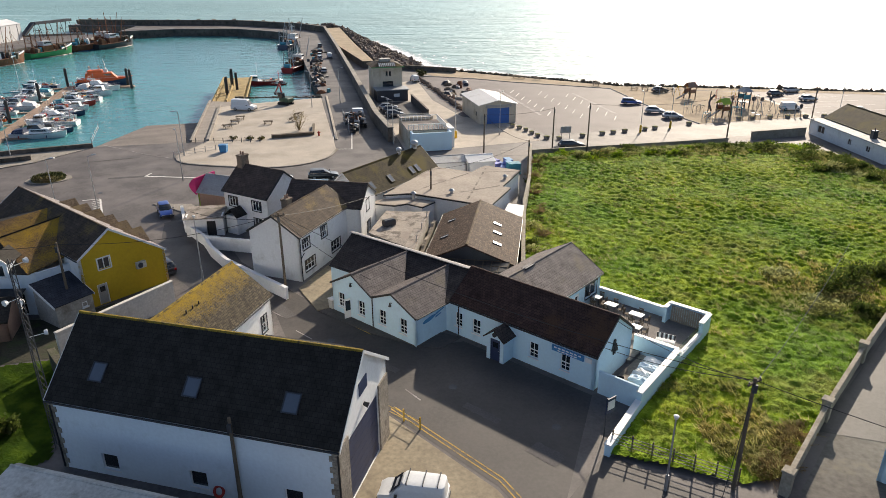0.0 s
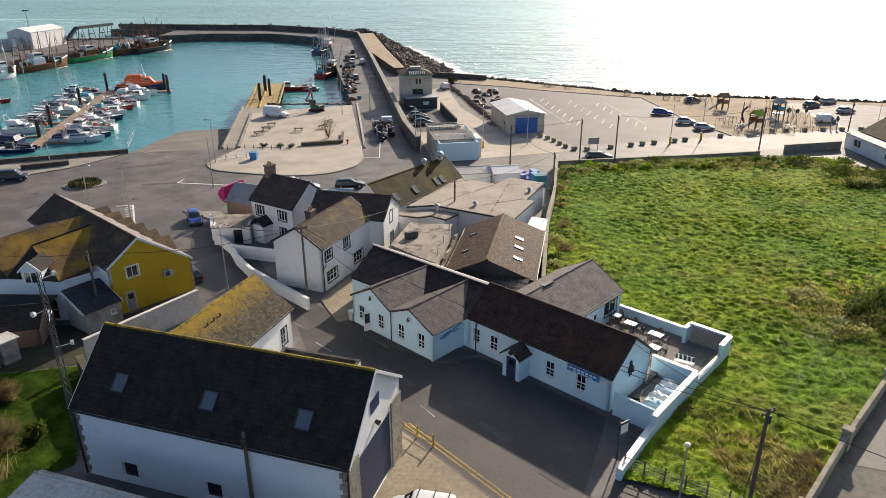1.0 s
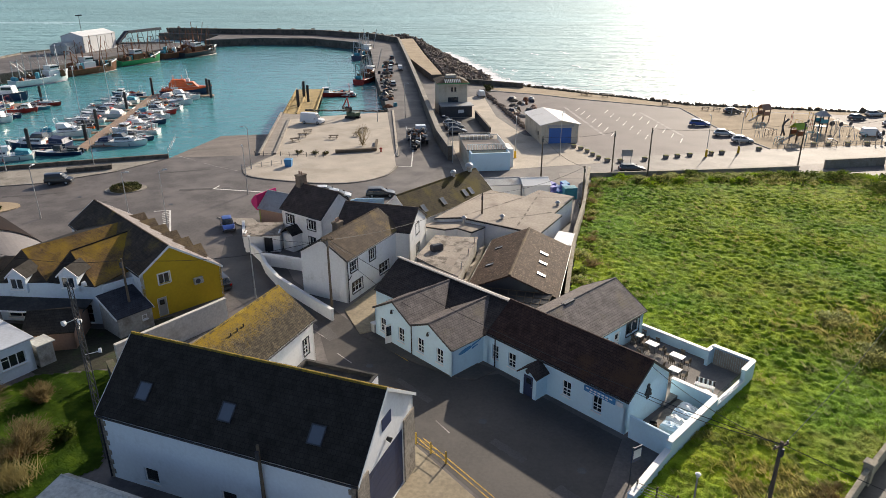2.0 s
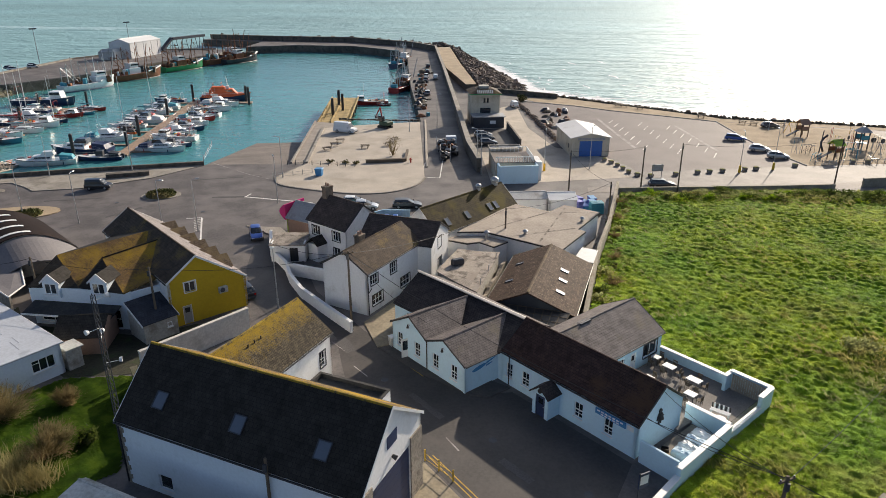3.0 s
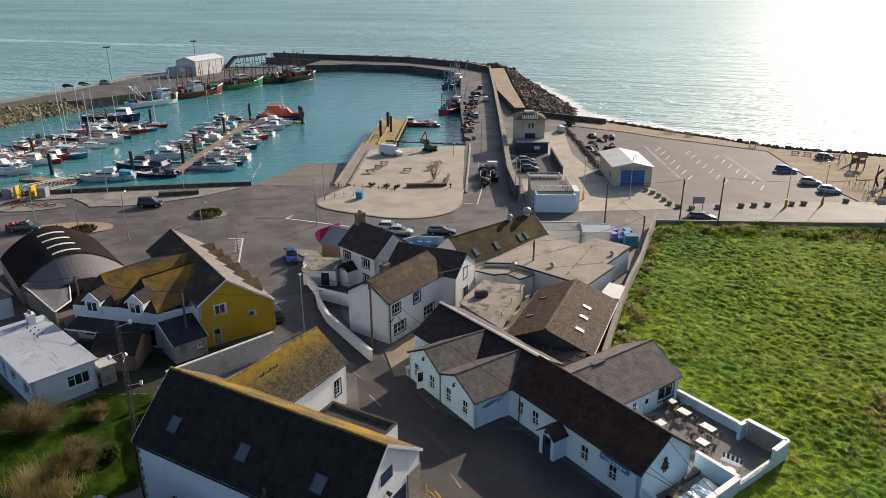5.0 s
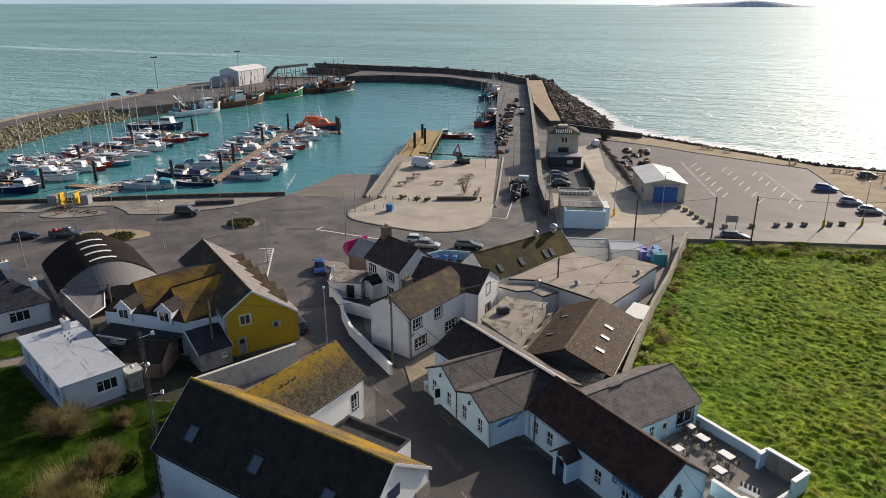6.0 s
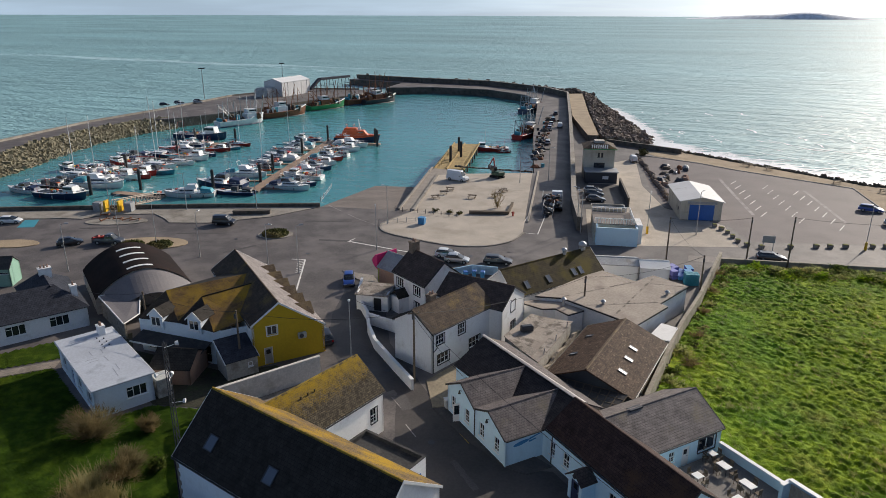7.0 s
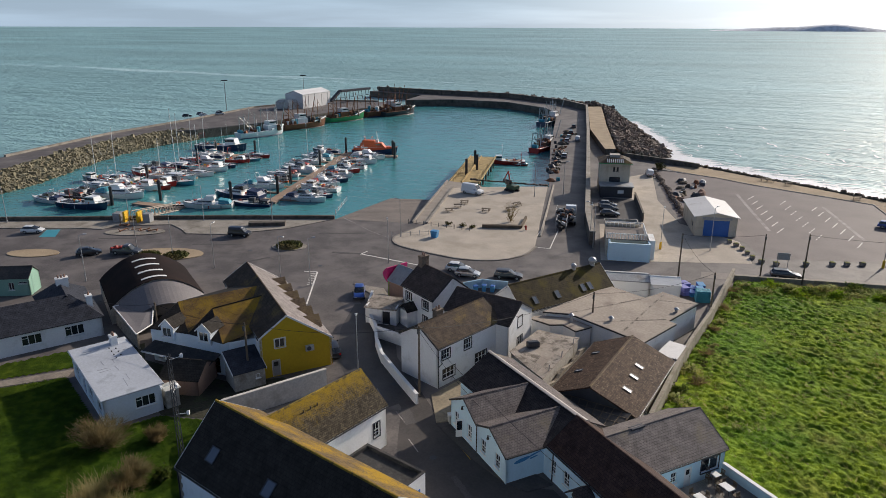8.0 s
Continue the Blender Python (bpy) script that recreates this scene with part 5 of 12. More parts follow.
def yellow_house():
    """Long house: a yellow end gable, a main ridge, and a south front with two hipped bays and dormers."""
    ang = math.degrees(math.atan2(-0.657, 0.754))
    h = thing("house", at(-46.9, 75.1, ang), "long house with a yellow gable, white front and lichen-covered slates", "house")
    L, D = 20.6, 8.4
    shell(h, L, D, 5.1, 7.3, RENDER, (SLATE_BROWN, SLATE_PALE), [("right", 1.7, 3.55, 1.15, 1.1, "case2", WHITE), ("right", 1.2, 0.02, 1.0, 2.1, "door", STEEL) ], rd=3.2, eave_back=3.6, gable_mats={"right": YELLOW}, barge=WHITE, over=0.15)
    # white cooling unit on the gable
    s = Shape()
    s.m = side_matrix("right", L, D) @ pose(5.2, 0, 2.5)
    s.box(0, 0.95, -0.36, -0.004, 0, 0.68, 0.04)
    au = part("cooling_unit", s, TIN_PALE, h, "white wall-mounted cooling unit")
    s = Shape()
    s.m = side_matrix("right", L, D) @ pose(5.2, 0, 2.5)
    s.tube((0.36, -0.375, 0.34), (0.36, -0.362, 0.34), 0.27, 0.27, 16)
    part("fan_grille", s, DARKGREY, au)
    w = Matrix.Rotation(-radians(ang), 4, "Z") @ Matrix.Translation((46.9, -75.1, -GZ))
    P = lambda x, y, z: tuple(w @ Vector((x, y, z)))
    A1, J1, A2, J2 = (7.8, -7.0, 6.2), (8.87, 3.0, 7.05), (12.07, -3.55, 6.2), (12.17, 3.05, 6.9)
    F0, F1, F2 = (10.3, -10.65, 4.4), (14.0, -6.7, 4.4), (18.45, -3.7, 4.4)
    # facets turned from the sun get dark slate as shade, sunlit ones lichen
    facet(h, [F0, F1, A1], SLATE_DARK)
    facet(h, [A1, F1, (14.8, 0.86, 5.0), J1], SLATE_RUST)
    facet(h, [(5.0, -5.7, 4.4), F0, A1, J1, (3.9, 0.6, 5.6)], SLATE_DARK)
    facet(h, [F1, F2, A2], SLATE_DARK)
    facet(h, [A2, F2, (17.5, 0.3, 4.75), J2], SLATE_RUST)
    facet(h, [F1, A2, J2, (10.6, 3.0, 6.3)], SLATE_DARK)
    # south front under the bays
    wm = w @ pose(-46.4, 60.7, GZ)
    holes = [(0.8, 4.9, 0.4, 2.15), (6.2, 9.9, 0.05, 2.15)]
    s = Shape()
    s.m = wm
    wall_sheet(s, 11.4, 4.3, holes)
    part("wall", s, RENDER_COOL, h)
    s = Shape()
    s.m = w @ pose(-46.4, 68.5, GZ, 0, 0, -90)
    wall_sheet(s, 7.75, 4.25, [])
    part("wall", s, RENDER_COOL, h)
    s = Shape()
    s.m = w @ pose(-35.0, 60.7, GZ, 0, 0, 48)
    wall_sheet(s, 5.0, 4.25, [])
    part("wall", s, RENDER_COOL, h)
    for q, st in zip(holes, ("case3", "grid3")):
        window(h, wm @ pose(q[0], 0, q[2]), q[1] - q[0], q[3] - q[2], st)
    # gabled dormers standing through the eave
    for x, dz in ((2.85, 0.6), (8.25, 0.95)):
        dmx = wm @ pose(0, 0, dz)
        s = Shape()
        s.m = dmx
        s.add([(xx, y, zz) for y in (-0.34, 2.0) for xx, zz in ((x - 0.9, 2.7), (x + 0.9, 2.7), (x + 0.9, 4.45), (x, 5.2), (x - 0.9, 4.45))], [(0, 1, 2, 3, 4), (9, 8, 7, 6, 5)] + [(i, (i + 1) % 5, 5 + (i + 1) % 5, 5 + i) for i in range(5)])
        d = part("dormer", s, RENDER_COOL, h)
        window(d, dmx @ pose(x - 0.65, -0.5, 3.15), 1.3, 1.15, "case2")
        for sg in (-1, 1):
            t = Shape()
            t.m = dmx
            q = [(x + sg * 1.1, -0.4, 4.36), (x + sg * 1.1, 2.05, 4.36), (x, 2.2, 5.34), (x, -0.4, 5.34)]
            t.slab(q if sg > 0 else q[::-1], 0.1)
            part("dormer_roof", t, SLATE_DARK, d, uv=slope_uv)
            t = Shape()
            t.m = dmx
            t.add([(xx, y, zz) for y in (-0.47, -0.405) for xx, zz in ((x + sg * 1.14, 4.2), (x + sg * 1.14, 4.4), (x, 5.42), (x, 5.18))], [(0, 1, 2, 3), (7, 6, 5, 4), (0, 4, 5, 1), (1, 5, 6, 2), (2, 6, 7, 3), (3, 7, 4, 0)])
            part("bargeboard", t, WHITE, d)
    # slate lean-to with white verges set across the corner beside the gable
    lm = w @ pose(-32.3, 57.9, GZ, 0, 0, 55.6)
    s = Shape()
    s.m = lm
    s.add([(x, y, z) for x in (0, 3.5) for y, z in ((0, 0), (3.4, 0), (3.4, 3.45), (0, 2.2))], [(0, 1, 2, 3), (7, 6, 5, 4), (0, 3, 7, 4), (3, 2, 6, 7), (2, 1, 5, 6), (1, 0, 4, 5)])
    lt = part("lean_to", s, RENDER_GREY, h)
    s = Shape()
    s.m = lm
    s.slab([(-0.12, -0.2, 2.2), (3.62, -0.2, 2.2), (3.62, 3.5, 3.6), (-0.12, 3.5, 3.6)], 0.1)
    part("lean_to_roof", s, SLATE_BLUE, lt, uv=slope_uv)
    for x in (-0.2, 3.63):
        s = Shape()
        s.m = lm
        s.slab([(x, -0.22, 2.16), (x + 0.07, -0.22, 2.16), (x + 0.07, 3.5, 3.58), (x, 3.5, 3.58)], 0.2)
        part("bargeboard", s, WHITE, lt)
    window(lt, lm @ pose(2.4, -0.12, 1.1), 0.5, 0.5, "plain")
    # white veranda beam
    s = Shape()
    s.m = wm
    s.box(0.4, 10.2, -2.3, -2.16, 2.15, 2.3)
    vr = part("veranda", s, WHITE, h)
    # added dark slab hides the wall, stands in for shade below the beam
    s = Shape()
    s.m = wm
    s.slab([(0.4, -2.15, 2.26), (10.2, -2.15, 2.26), (10.2, -0.01, 2.75), (0.4, -0.01, 2.75)], 0.05)
    part("veranda_shade_slab", s, FELT_DARK, vr, "added dark slab standing in for the shade under the veranda beam")
    street_dormers(h)
    return h


def street_dormers(h):
    """Row of contiguous gabled dormers with brown slates along the street slope of the yellow house."""
    slope = lambda z: 3.2 + (7.51 - z) / 0.7115
    for i in range(6):
        x, yo, d = 3.61 + 2.78 * i, 7.46 + 0.09 * i, 1.38
        zr = 5.75 - 0.05 * i
        zv = zr - 1.1
        s = Shape()
        s.add([(xx, y, zz) for y in (slope(zv) - 0.2, yo - 0.12) for xx, zz in ((x - d + 0.05, zv - 0.5), (x + d - 0.05, zv - 0.5), (x + d - 0.05, zv - 0.1), (x, zr - 0.12), (x - d + 0.05, zv - 0.1))], [(4, 3, 2, 1, 0), (5, 6, 7, 8, 9)] + [(5 + i_, 5 + (i_ + 1) % 5, (i_ + 1) % 5, i_) for i_ in range(5)])
        dm = part("dormer", s, RENDER_GREY, h)
        for sg in (1, -1):
            s = Shape()
            q = [(x + sg * d, slope(zv) - 0.1, zv), (x + sg * d, yo, zv), (x, yo, zr), (x, slope(zr) - 0.1, zr)]
            s.slab(q if sg > 0 else q[::-1], 0.1)
            part("dormer_roof", s, SLATE_TAN, dm, uv=slope_uv)


def flat_bungalow():
    h = thing("bungalow", at(-51.9, 54.0, -29.3), "white flat-roofed bungalow with a pale membrane roof", "bungalow")
    L, D, H = 13.9, 5.65, 3.1
    shell(h, L, D, H, H + 0.01, RENDER_COOL, FELT_WHITE, [("right", 3.0, 1.1, 2.0, 1.2, "case3"), ("front", 1.5, 1.0, 1.6, 1.2, "case2"), ("front", 5.0, 0.02, 0.95, 2.1, "door", BLUE), ("front", 7.4, 0.9, 1.8, 1.3, "case2"), ("front", 11.0, 0.9, 1.8, 1.3, "case2")], roof=False)
    s = Shape()
    s.box(-0.25, L + 0.25, -0.25, D + 0.25, H, H + 0.16, 0.04)
    part("roof", s, FELT_WHITE, h)
    s = Shape()
    s.box(-0.28, L + 0.28, -0.28, -0.255, H - 0.06, H + 0.12).box(-0.28, L + 0.28, D + 0.255, D + 0.28, H - 0.06, H + 0.12)
    part("fascia", s, WHITE, h)
    chimney(h, 1.0, 4.4, H + 0.1, H + 1.2, 0.9, 0.7, 2, RENDER)
    for i in range(7):
        s = Shape()
        s.tube((2.2 + i * 0.5, 3.6 + 0.6 * (i % 2), H + 0.16), (2.2 + i * 0.5, 3.6 + 0.6 * (i % 2), H + 0.3), 0.08, 0.06)
        part("roof_vent", s, DARKGREY, h)
    # back porch with a flat roof
    s = Shape()
    s.box(L - 1.5, L + 0.1, D + 0.3, D + 1.7, 0, 2.1)
    po = part("porch", s, RENDER_GREY, h)
    s = Shape()
    s.box(L - 1.6, L + 0.3, D + 0.29, D + 1.9, 2.1, 2.2)
    part("porch_roof", s, TIN_PALE, po)
    # tarred seams and patches of the membrane
    rnd = random.Random(31)
    for i in range(9):
        s = Shape()
        s.m = pose(rnd.uniform(1.5, L - 3), rnd.uniform(0.6, D - 0.8), H + 0.16, 0, 0, rnd.choice((0, 2, 88, 91)) + rnd.uniform(-6, 6))
        s.box(0, rnd.uniform(0.8, 2.6), -0.04, 0.04, 0.003, 0.012)
        part("roof_seam", s, SEAM, h)
    return h


def hip_bungalow():
    h = thing("bungalow", at(-67.8, 47.6, 58.0), "white bungalow with a dark hipped roof and white chimneys", "bungalow")
    # local x runs north-east along the garden front, y to the north-west
    L, D, E, R = 19.0, 7.6, 2.7, 5.2
    shell(h, L, D, E, E, RENDER, SLATE_BLUE, [("front", 14.6, 0.9, 2.2, 1.3, "case3"), ("front", 9.8, 0.9, 2.2, 1.3, "case3"), ("front", 5.5, 0.9, 1.8, 1.3, "case3"), ("front", 2.0, 0.9, 1.8, 1.3, "case3")], roof=False)
    o = 0.3
    a, b, c, d = (-o, -o, E), (L + o, -o, E), (L + o, D + o, E), (-o, D + o, E)
    r0, r1 = (2.8, D / 2, R), (L - 2.8, D / 2, R)
    for q in ([a, b, r1, r0], [b, c, r1], [c, d, r0, r1], [d, a, r0]):
        facet(h, q, SLATE_BLUE)
    # rear cross wing
    facet(h, [(15.8, D / 2 - 0.5, R), (12.6, D / 2 + 2.5, E + 0.9), (12.6, D + 5.3, E), (15.8, D + 2.4, R)], SLATE_BLUE)
    facet(h, [(15.8, D / 2 - 0.5, R), (19.0, D / 2 + 2.5, E + 0.4), (19.3, D + 5.3, E), (15.8, D + 2.4, R)], SLATE_BLUE)
    facet(h, [(12.6, D + 5.3, E), (19.3, D + 5.3, E), (15.8, D + 2.4, R)], SLATE_BLUE)
    s = Shape()
    s.box(12.9, 19.0, D - 0.3, D + 5.0, 0, E)
    part("rear_wall", s, RENDER, h)
    chimney(h, L - 0.8, D / 2 - 1.2, 2.8, 5.0, 0.7, 0.9, 1, RENDER)
    chimney(h, 16.1, D + 1.2, 4.4, 6.0, 1.5, 0.9, 3, RENDER)
    return h


def barrel_shed():
    """Arched tin shed: axis runs away to the north-west."""
    h = thing("arched_shed", at(-59.4, 66.6, 53.0), "rust-dark arched tin shed with pale skylight strips", "shed")
    # local x across the arch, y along the axis to the north-west
    W, Ln, z0, rise = 12.3, 13.0, 2.2, 3.2
    n = 22
    arc = [(W * i / n, z0 + rise * math.sin(math.pi * i / n) ** 0.85) for i in range(n + 1)]
    def curved(i0, i1, y0, y1, d0, d1, t, material, name):
        s = Shape()
        k = i1 - i0 + 1
        pts = arc[i0:i1 + 1]
        s.v = [(x, y, z + d - q) for y, d in ((y0, d0), (y1, d1)) for q in (0, t) for x, z in pts]
        for i in range(k - 1):
            s.f += [(i, i + 1, 2 * k + i + 1, 2 * k + i), (k + i, 3 * k + i, 3 * k + i + 1, k + i + 1), (i, k + i, k + i + 1, i + 1), (2 * k + i, 2 * k + i + 1, 3 * k + i + 1, 3 * k + i)]
        s.f += [(0, 2 * k, 3 * k, k), (k - 1, 2 * k - 1, 4 * k - 1, 3 * k - 1)]
        return part(name, s, material, h)

    curved(0, n, -0.2, Ln, 0, 0, 0.06, CORR_RED, "roof")
    s = Shape()
    for y in (0.0, Ln - 0.3):
        prof = [(0, 0)] + [(x, z - 0.07) for x, z in arc] + [(W, 0)]
        k = len(prof)
        s.add([(x, yy, z) for yy in (y, y + 0.2) for x, z in prof], [tuple(range(k)), tuple(range(k, 2 * k))[::-1]] + [(i, (i + 1) % k, k + (i + 1) % k, k + i) for i in range(k)])
    s.box(0, 0.2, 0.2, Ln - 0.3, 0, z0).box(W - 0.2, W, 0.2, Ln - 0.3, 0, z0)
    part("wall", s, RENDER_GREY, h)
    for j in range(4):
        y = 1.0 + j * 2.9
        curved(8, 14, y, y + 0.55, 0.05, 0.05, 0.04, WHITE, "skylight_strip")
    # grey lower roof over the street end
    curved(2, n, -4.2, -0.21, -2.2, -0.22, 0.06, TIN_MAUVE, "front_roof")
    s = Shape()
    Q = [(0.4, -0.6, 2.75), (1.8, -10.2, 2.2), (4.0, -8.0, 2.2), (5.6, -0.3, 3.0)]
    s.slab(Q, 0.08)
    part("canopy", s, TIN_MAUVE, h)
    for i in range(4):
        a, b = Vector(Q[i]), Vector(Q[(i + 1) % 4])
        s = Shape()
        s.tube(a, b, 0.09, 0.09, 6)
        part("canopy_edge", s, WHITE, h)
    s = Shape()
    s.add([(x, y, z) for x, y in ((0.5, -0.7), (1.85, -10.0), (2.1, -9.9), (0.75, -0.6)) for z in (0, 2.1)], [(0, 2, 3, 1), (2, 4, 5, 3), (4, 6, 7, 5), (6, 0, 1, 7), (1, 3, 5, 7), (0, 6, 4, 2)])
    part("canopy_wall", s, STONE, h)
    return h


def hipped_workshop():
    """Brown slate roof behind the restaurant, with roof windows."""
    h = thing("workshop", at(9.75, 65.1, 80.0), "low rendered outbuilding with a brown slate roof and small roof windows", "outbuilding")
    # local x north, y west
    L, D, E, R, rd = 14.0, 9.1, 2.45, 4.36, 4.8
    shell(h, L, D, E, R, RENDER_GREY, (SLATE_SPECK, SLATE_SPECK), [("front", 3.0, 0.9, 1.0, 1.0, "case2")], rd=rd, over=0.2, gable_mats={"left": DARKGREY})
    k, kb = math.atan2(R - E, rd), math.atan2(R - E, D - rd)
    for x, y in ((3.0, 1.5), (5.9, 1.7), (8.4, 1.9)):
        skylight(h, pose(x, y, E + 0.15 + y * math.tan(k), math.degrees(k)), 0.6, 1.0, SKYGLASS_CLEAR)
    for x, y in ((4.6, 0.9), (9.6, 1.0)):
        skylight(h, pose(x + 0.6, D - y, E + 0.15 + y * math.tan(kb), math.degrees(kb), 0, 180), 0.5, 0.9, SKYGLASS_CLEAR)
    # pale ridge streak
    s = Shape()
    s.add([(x, rd + y, R + z) for x in (0, L) for y, z in ((-0.17, 0.12), (-0.08, 0.22), (0.08, 0.22), (0.17, 0.12))], [(0, 1, 5, 4), (1, 2, 6, 5), (2, 3, 7, 6), (0, 3, 2, 1), (4, 5, 6, 7), (0, 4, 7, 3)])
    part("ridge_capping", s, SLATE_TAN, h, uv=slope_uv)
    # sunken yard on the south with a dark glazed lean-to on bare rafters
    s = Shape()
    s.slab([(-3.4, 1.0, 2.0), (-0.05, 0.4, 2.8), (-0.05, D - 1.6, 2.8), (-3.4, D - 2.6, 2.0)][::-1], 0.06)
    lt = part("lean_to_roof", s, GRIMY, h, "dark glazed lean-to roof")
    for i in range(9):
        t = i / 8
        s = Shape()
        s.tube((-3.4, 1.0 + (D - 3.6) * t, 2.06), (-0.05, 0.4 + (D - 2.0) * t, 2.86), 0.06, 0.06, 5)
        part("glazing_bar", s, WOODPOLE, lt)
    for t in (0.0, 0.25, 0.5, 0.75, 1.0):
        s = Shape()
        s.tube((-3.4 + 3.35 * t, 1.0 - 0.6 * t, 2.06 + 0.8 * t), (-3.4 + 3.35 * t, D - 2.6 + t, 2.06 + 0.8 * t), 0.05, 0.05, 5)
        part("glazing_bar", s, WOODPOLE, lt)
    for y0, y1 in ((0.9, D - 2.5),):
        s = Shape()
        s.box(-3.5, -3.3, y0, y1, 0, 1.93)
        part("lean_to_wall", s, RENDER_GREY, h)
    # rubble wall with a stepped top along the west passage
    rnd = random.Random(23)
    s = Shape()
    top = [(0.4 + i * 0.55, 1.9 + 0.25 * math.sin(i * 0.7) + rnd.uniform(-0.12, 0.12)) for i in range(25)]
    s.rings([[(x, D + 0.9, 0), (x, D + 1.3, 0), (x, D + 1.28, z), (x, D + 0.92, z + 0.05)] for x, z in top])
    part("passage_wall", s, STONE, h)
    return h


def patched_store():
    h = thing("store", at(0, 0, 0), "small store with a patched grey felt roof", "store")
    P = [(-5.25, 73.2), (-0.35, 68.5), (1.25, 79.3), (-3.7, 79.7)]
    s = Shape()
    s.prism(P, 0, 3.0)
    part("wall", s, RENDER_GREY, h)
    # the roof sags between its walls: a grid of slightly tilted felt sheets
    Q = [Vector(q) + (Vector(q) - Vector((-2.0, 75.2))) * 0.05 for q in P]
    rnd = random.Random(17)
    n, k = 5, 6
    for i in range(n):
        for j in range(k):
            q = []
            for u, v in ((i / n, j / k), ((i + 1.04) / n, j / k), ((i + 1.04) / n, (j + 1.04) / k), (i / n, (j + 1.04) / k)):
                u, v = min(u, 1), min(v, 1)
                c = Q[0].lerp(Q[1], u).lerp(Q[3].lerp(Q[2], u), v)
                q.append((c.x, c.y, 3.12 + 0.12 * v - 0.1 * math.sin(math.pi * u) + 0.01 * ((i + j) % 2)))
            s = Shape()
            s.slab(q, 0.09)
            part("felt_sheet", s, FELT_PATCH if rnd.random() < 0.75 else FELT, h)
    s = Shape()
    s.m = pose(-3.6, 74.6, 3.15, 0, 0, 35)
    s.box(0, 1.4, 0, 0.7, 0, 0.7, 0.12)
    part("roof_hatch", s, DARKGREY, h)
    s = Shape()
    for t in (0.15, 0.5, 0.85):
        c = Vector(P[1]).lerp(Vector(P[2]), t)
        s.tube((c.x, c.y, 3.1), (c.x + 0.05, c.y, 3.9), 0.06, 0.06, 6)
    part("vent_pipe", s, STEEL, h)
    return h


def flat_store():
    """Broad flat-roofed fish store with a lower stepped front."""
    h = thing("store", at(0, 0, 0), "broad flat-roofed store with a pale felt roof and low parapet", "store")
    P = [(-4.4, 84.9), (-0.98, 85.5), (2.2, 83.8), (8.7, 80.3), (11.9, 87.3), (10.9, 87.9), (14.2, 95.3), (9.4, 97.9), (7.3, 94.7), (2.1, 97.6)]
    LOW = [(-6.1, 83.5), (-4.45, 84.85), (-1.0, 85.35), (2.1, 83.75), (0.5, 81.7), (-1.4, 83.1), (-2.9, 82.4)]

    def block(poly, top, names):
        c = Vector((sum(q[0] for q in poly) / len(poly), sum(q[1] for q in poly) / len(poly)))
        grow = lambda k: [(c.x + (x - c.x) * k, c.y + (y - c.y) * k) for x, y in poly]
        for nm, k, z0, z1, m in ((names[0], 0.97, 0, top - 0.15, RENDER), (names[1], 1.006, top - 0.22, top - 0.06, BLACK), (names[2], 1.0, top - 0.15, top, FELT)):
            s = Shape()
            s.prism(grow(k), z0, z1)
            part(nm, s, m, h)

    block(P, 3.6, ("wall", "fascia", "roof"))
    block(LOW, 3.05, ("lower_wall", "lower_fascia", "lower_roof"))
    # seams and patches of the felt
    for a, b in (((-1.0, 85.9), (7.2, 94.4)), ((2.4, 84.2), (10.6, 88.2)), ((6.0, 82.3), (9.6, 97.2)), ((9.2, 94.6), (13.6, 94.9))):
        d = Vector((b[0] - a[0], b[1] - a[1]))
        s = Shape()
        s.m = pose(*a, 3.6, 0, 0, math.degrees(math.atan2(d.y, d.x)))
        s.box(0, d.length, -0.12, 0.12, 0.004, 0.02)
        part("roof_seam", s, FELT_PATCH, h)
    for x, y in ((11.6, 91.2), (4.2, 85.2), (-0.6, 84.2)):
        s = Shape()
        s.tube((x, y, 3.0), (x, y, 4.0), 0.2, 0.2, 10).tube((x, y, 4.0), (x, y, 4.25), 0.38, 0.12, 10)
        part("roof_vent", s, STEEL, h)
    # white tin lean-to by the field wall
    s = Shape()
    s.slab([(10.2, 80.6, 2.3), (12.6, 80.4, 2.1), (13.4, 84.6, 2.1), (11.4, 84.9, 2.3)], 0.06)
    part("lean_to_roof", s, TIN_WHITE, h)
    for x, y in ((10.4, 80.8), (12.4, 80.6), (13.2, 84.4), (11.5, 84.7)):
        s = Shape()
        s.tube((x, y, 0), (x, y, 2.15), 0.06, 0.06, 6)
        part("lean_to_post", s, STEEL, h)
    return h


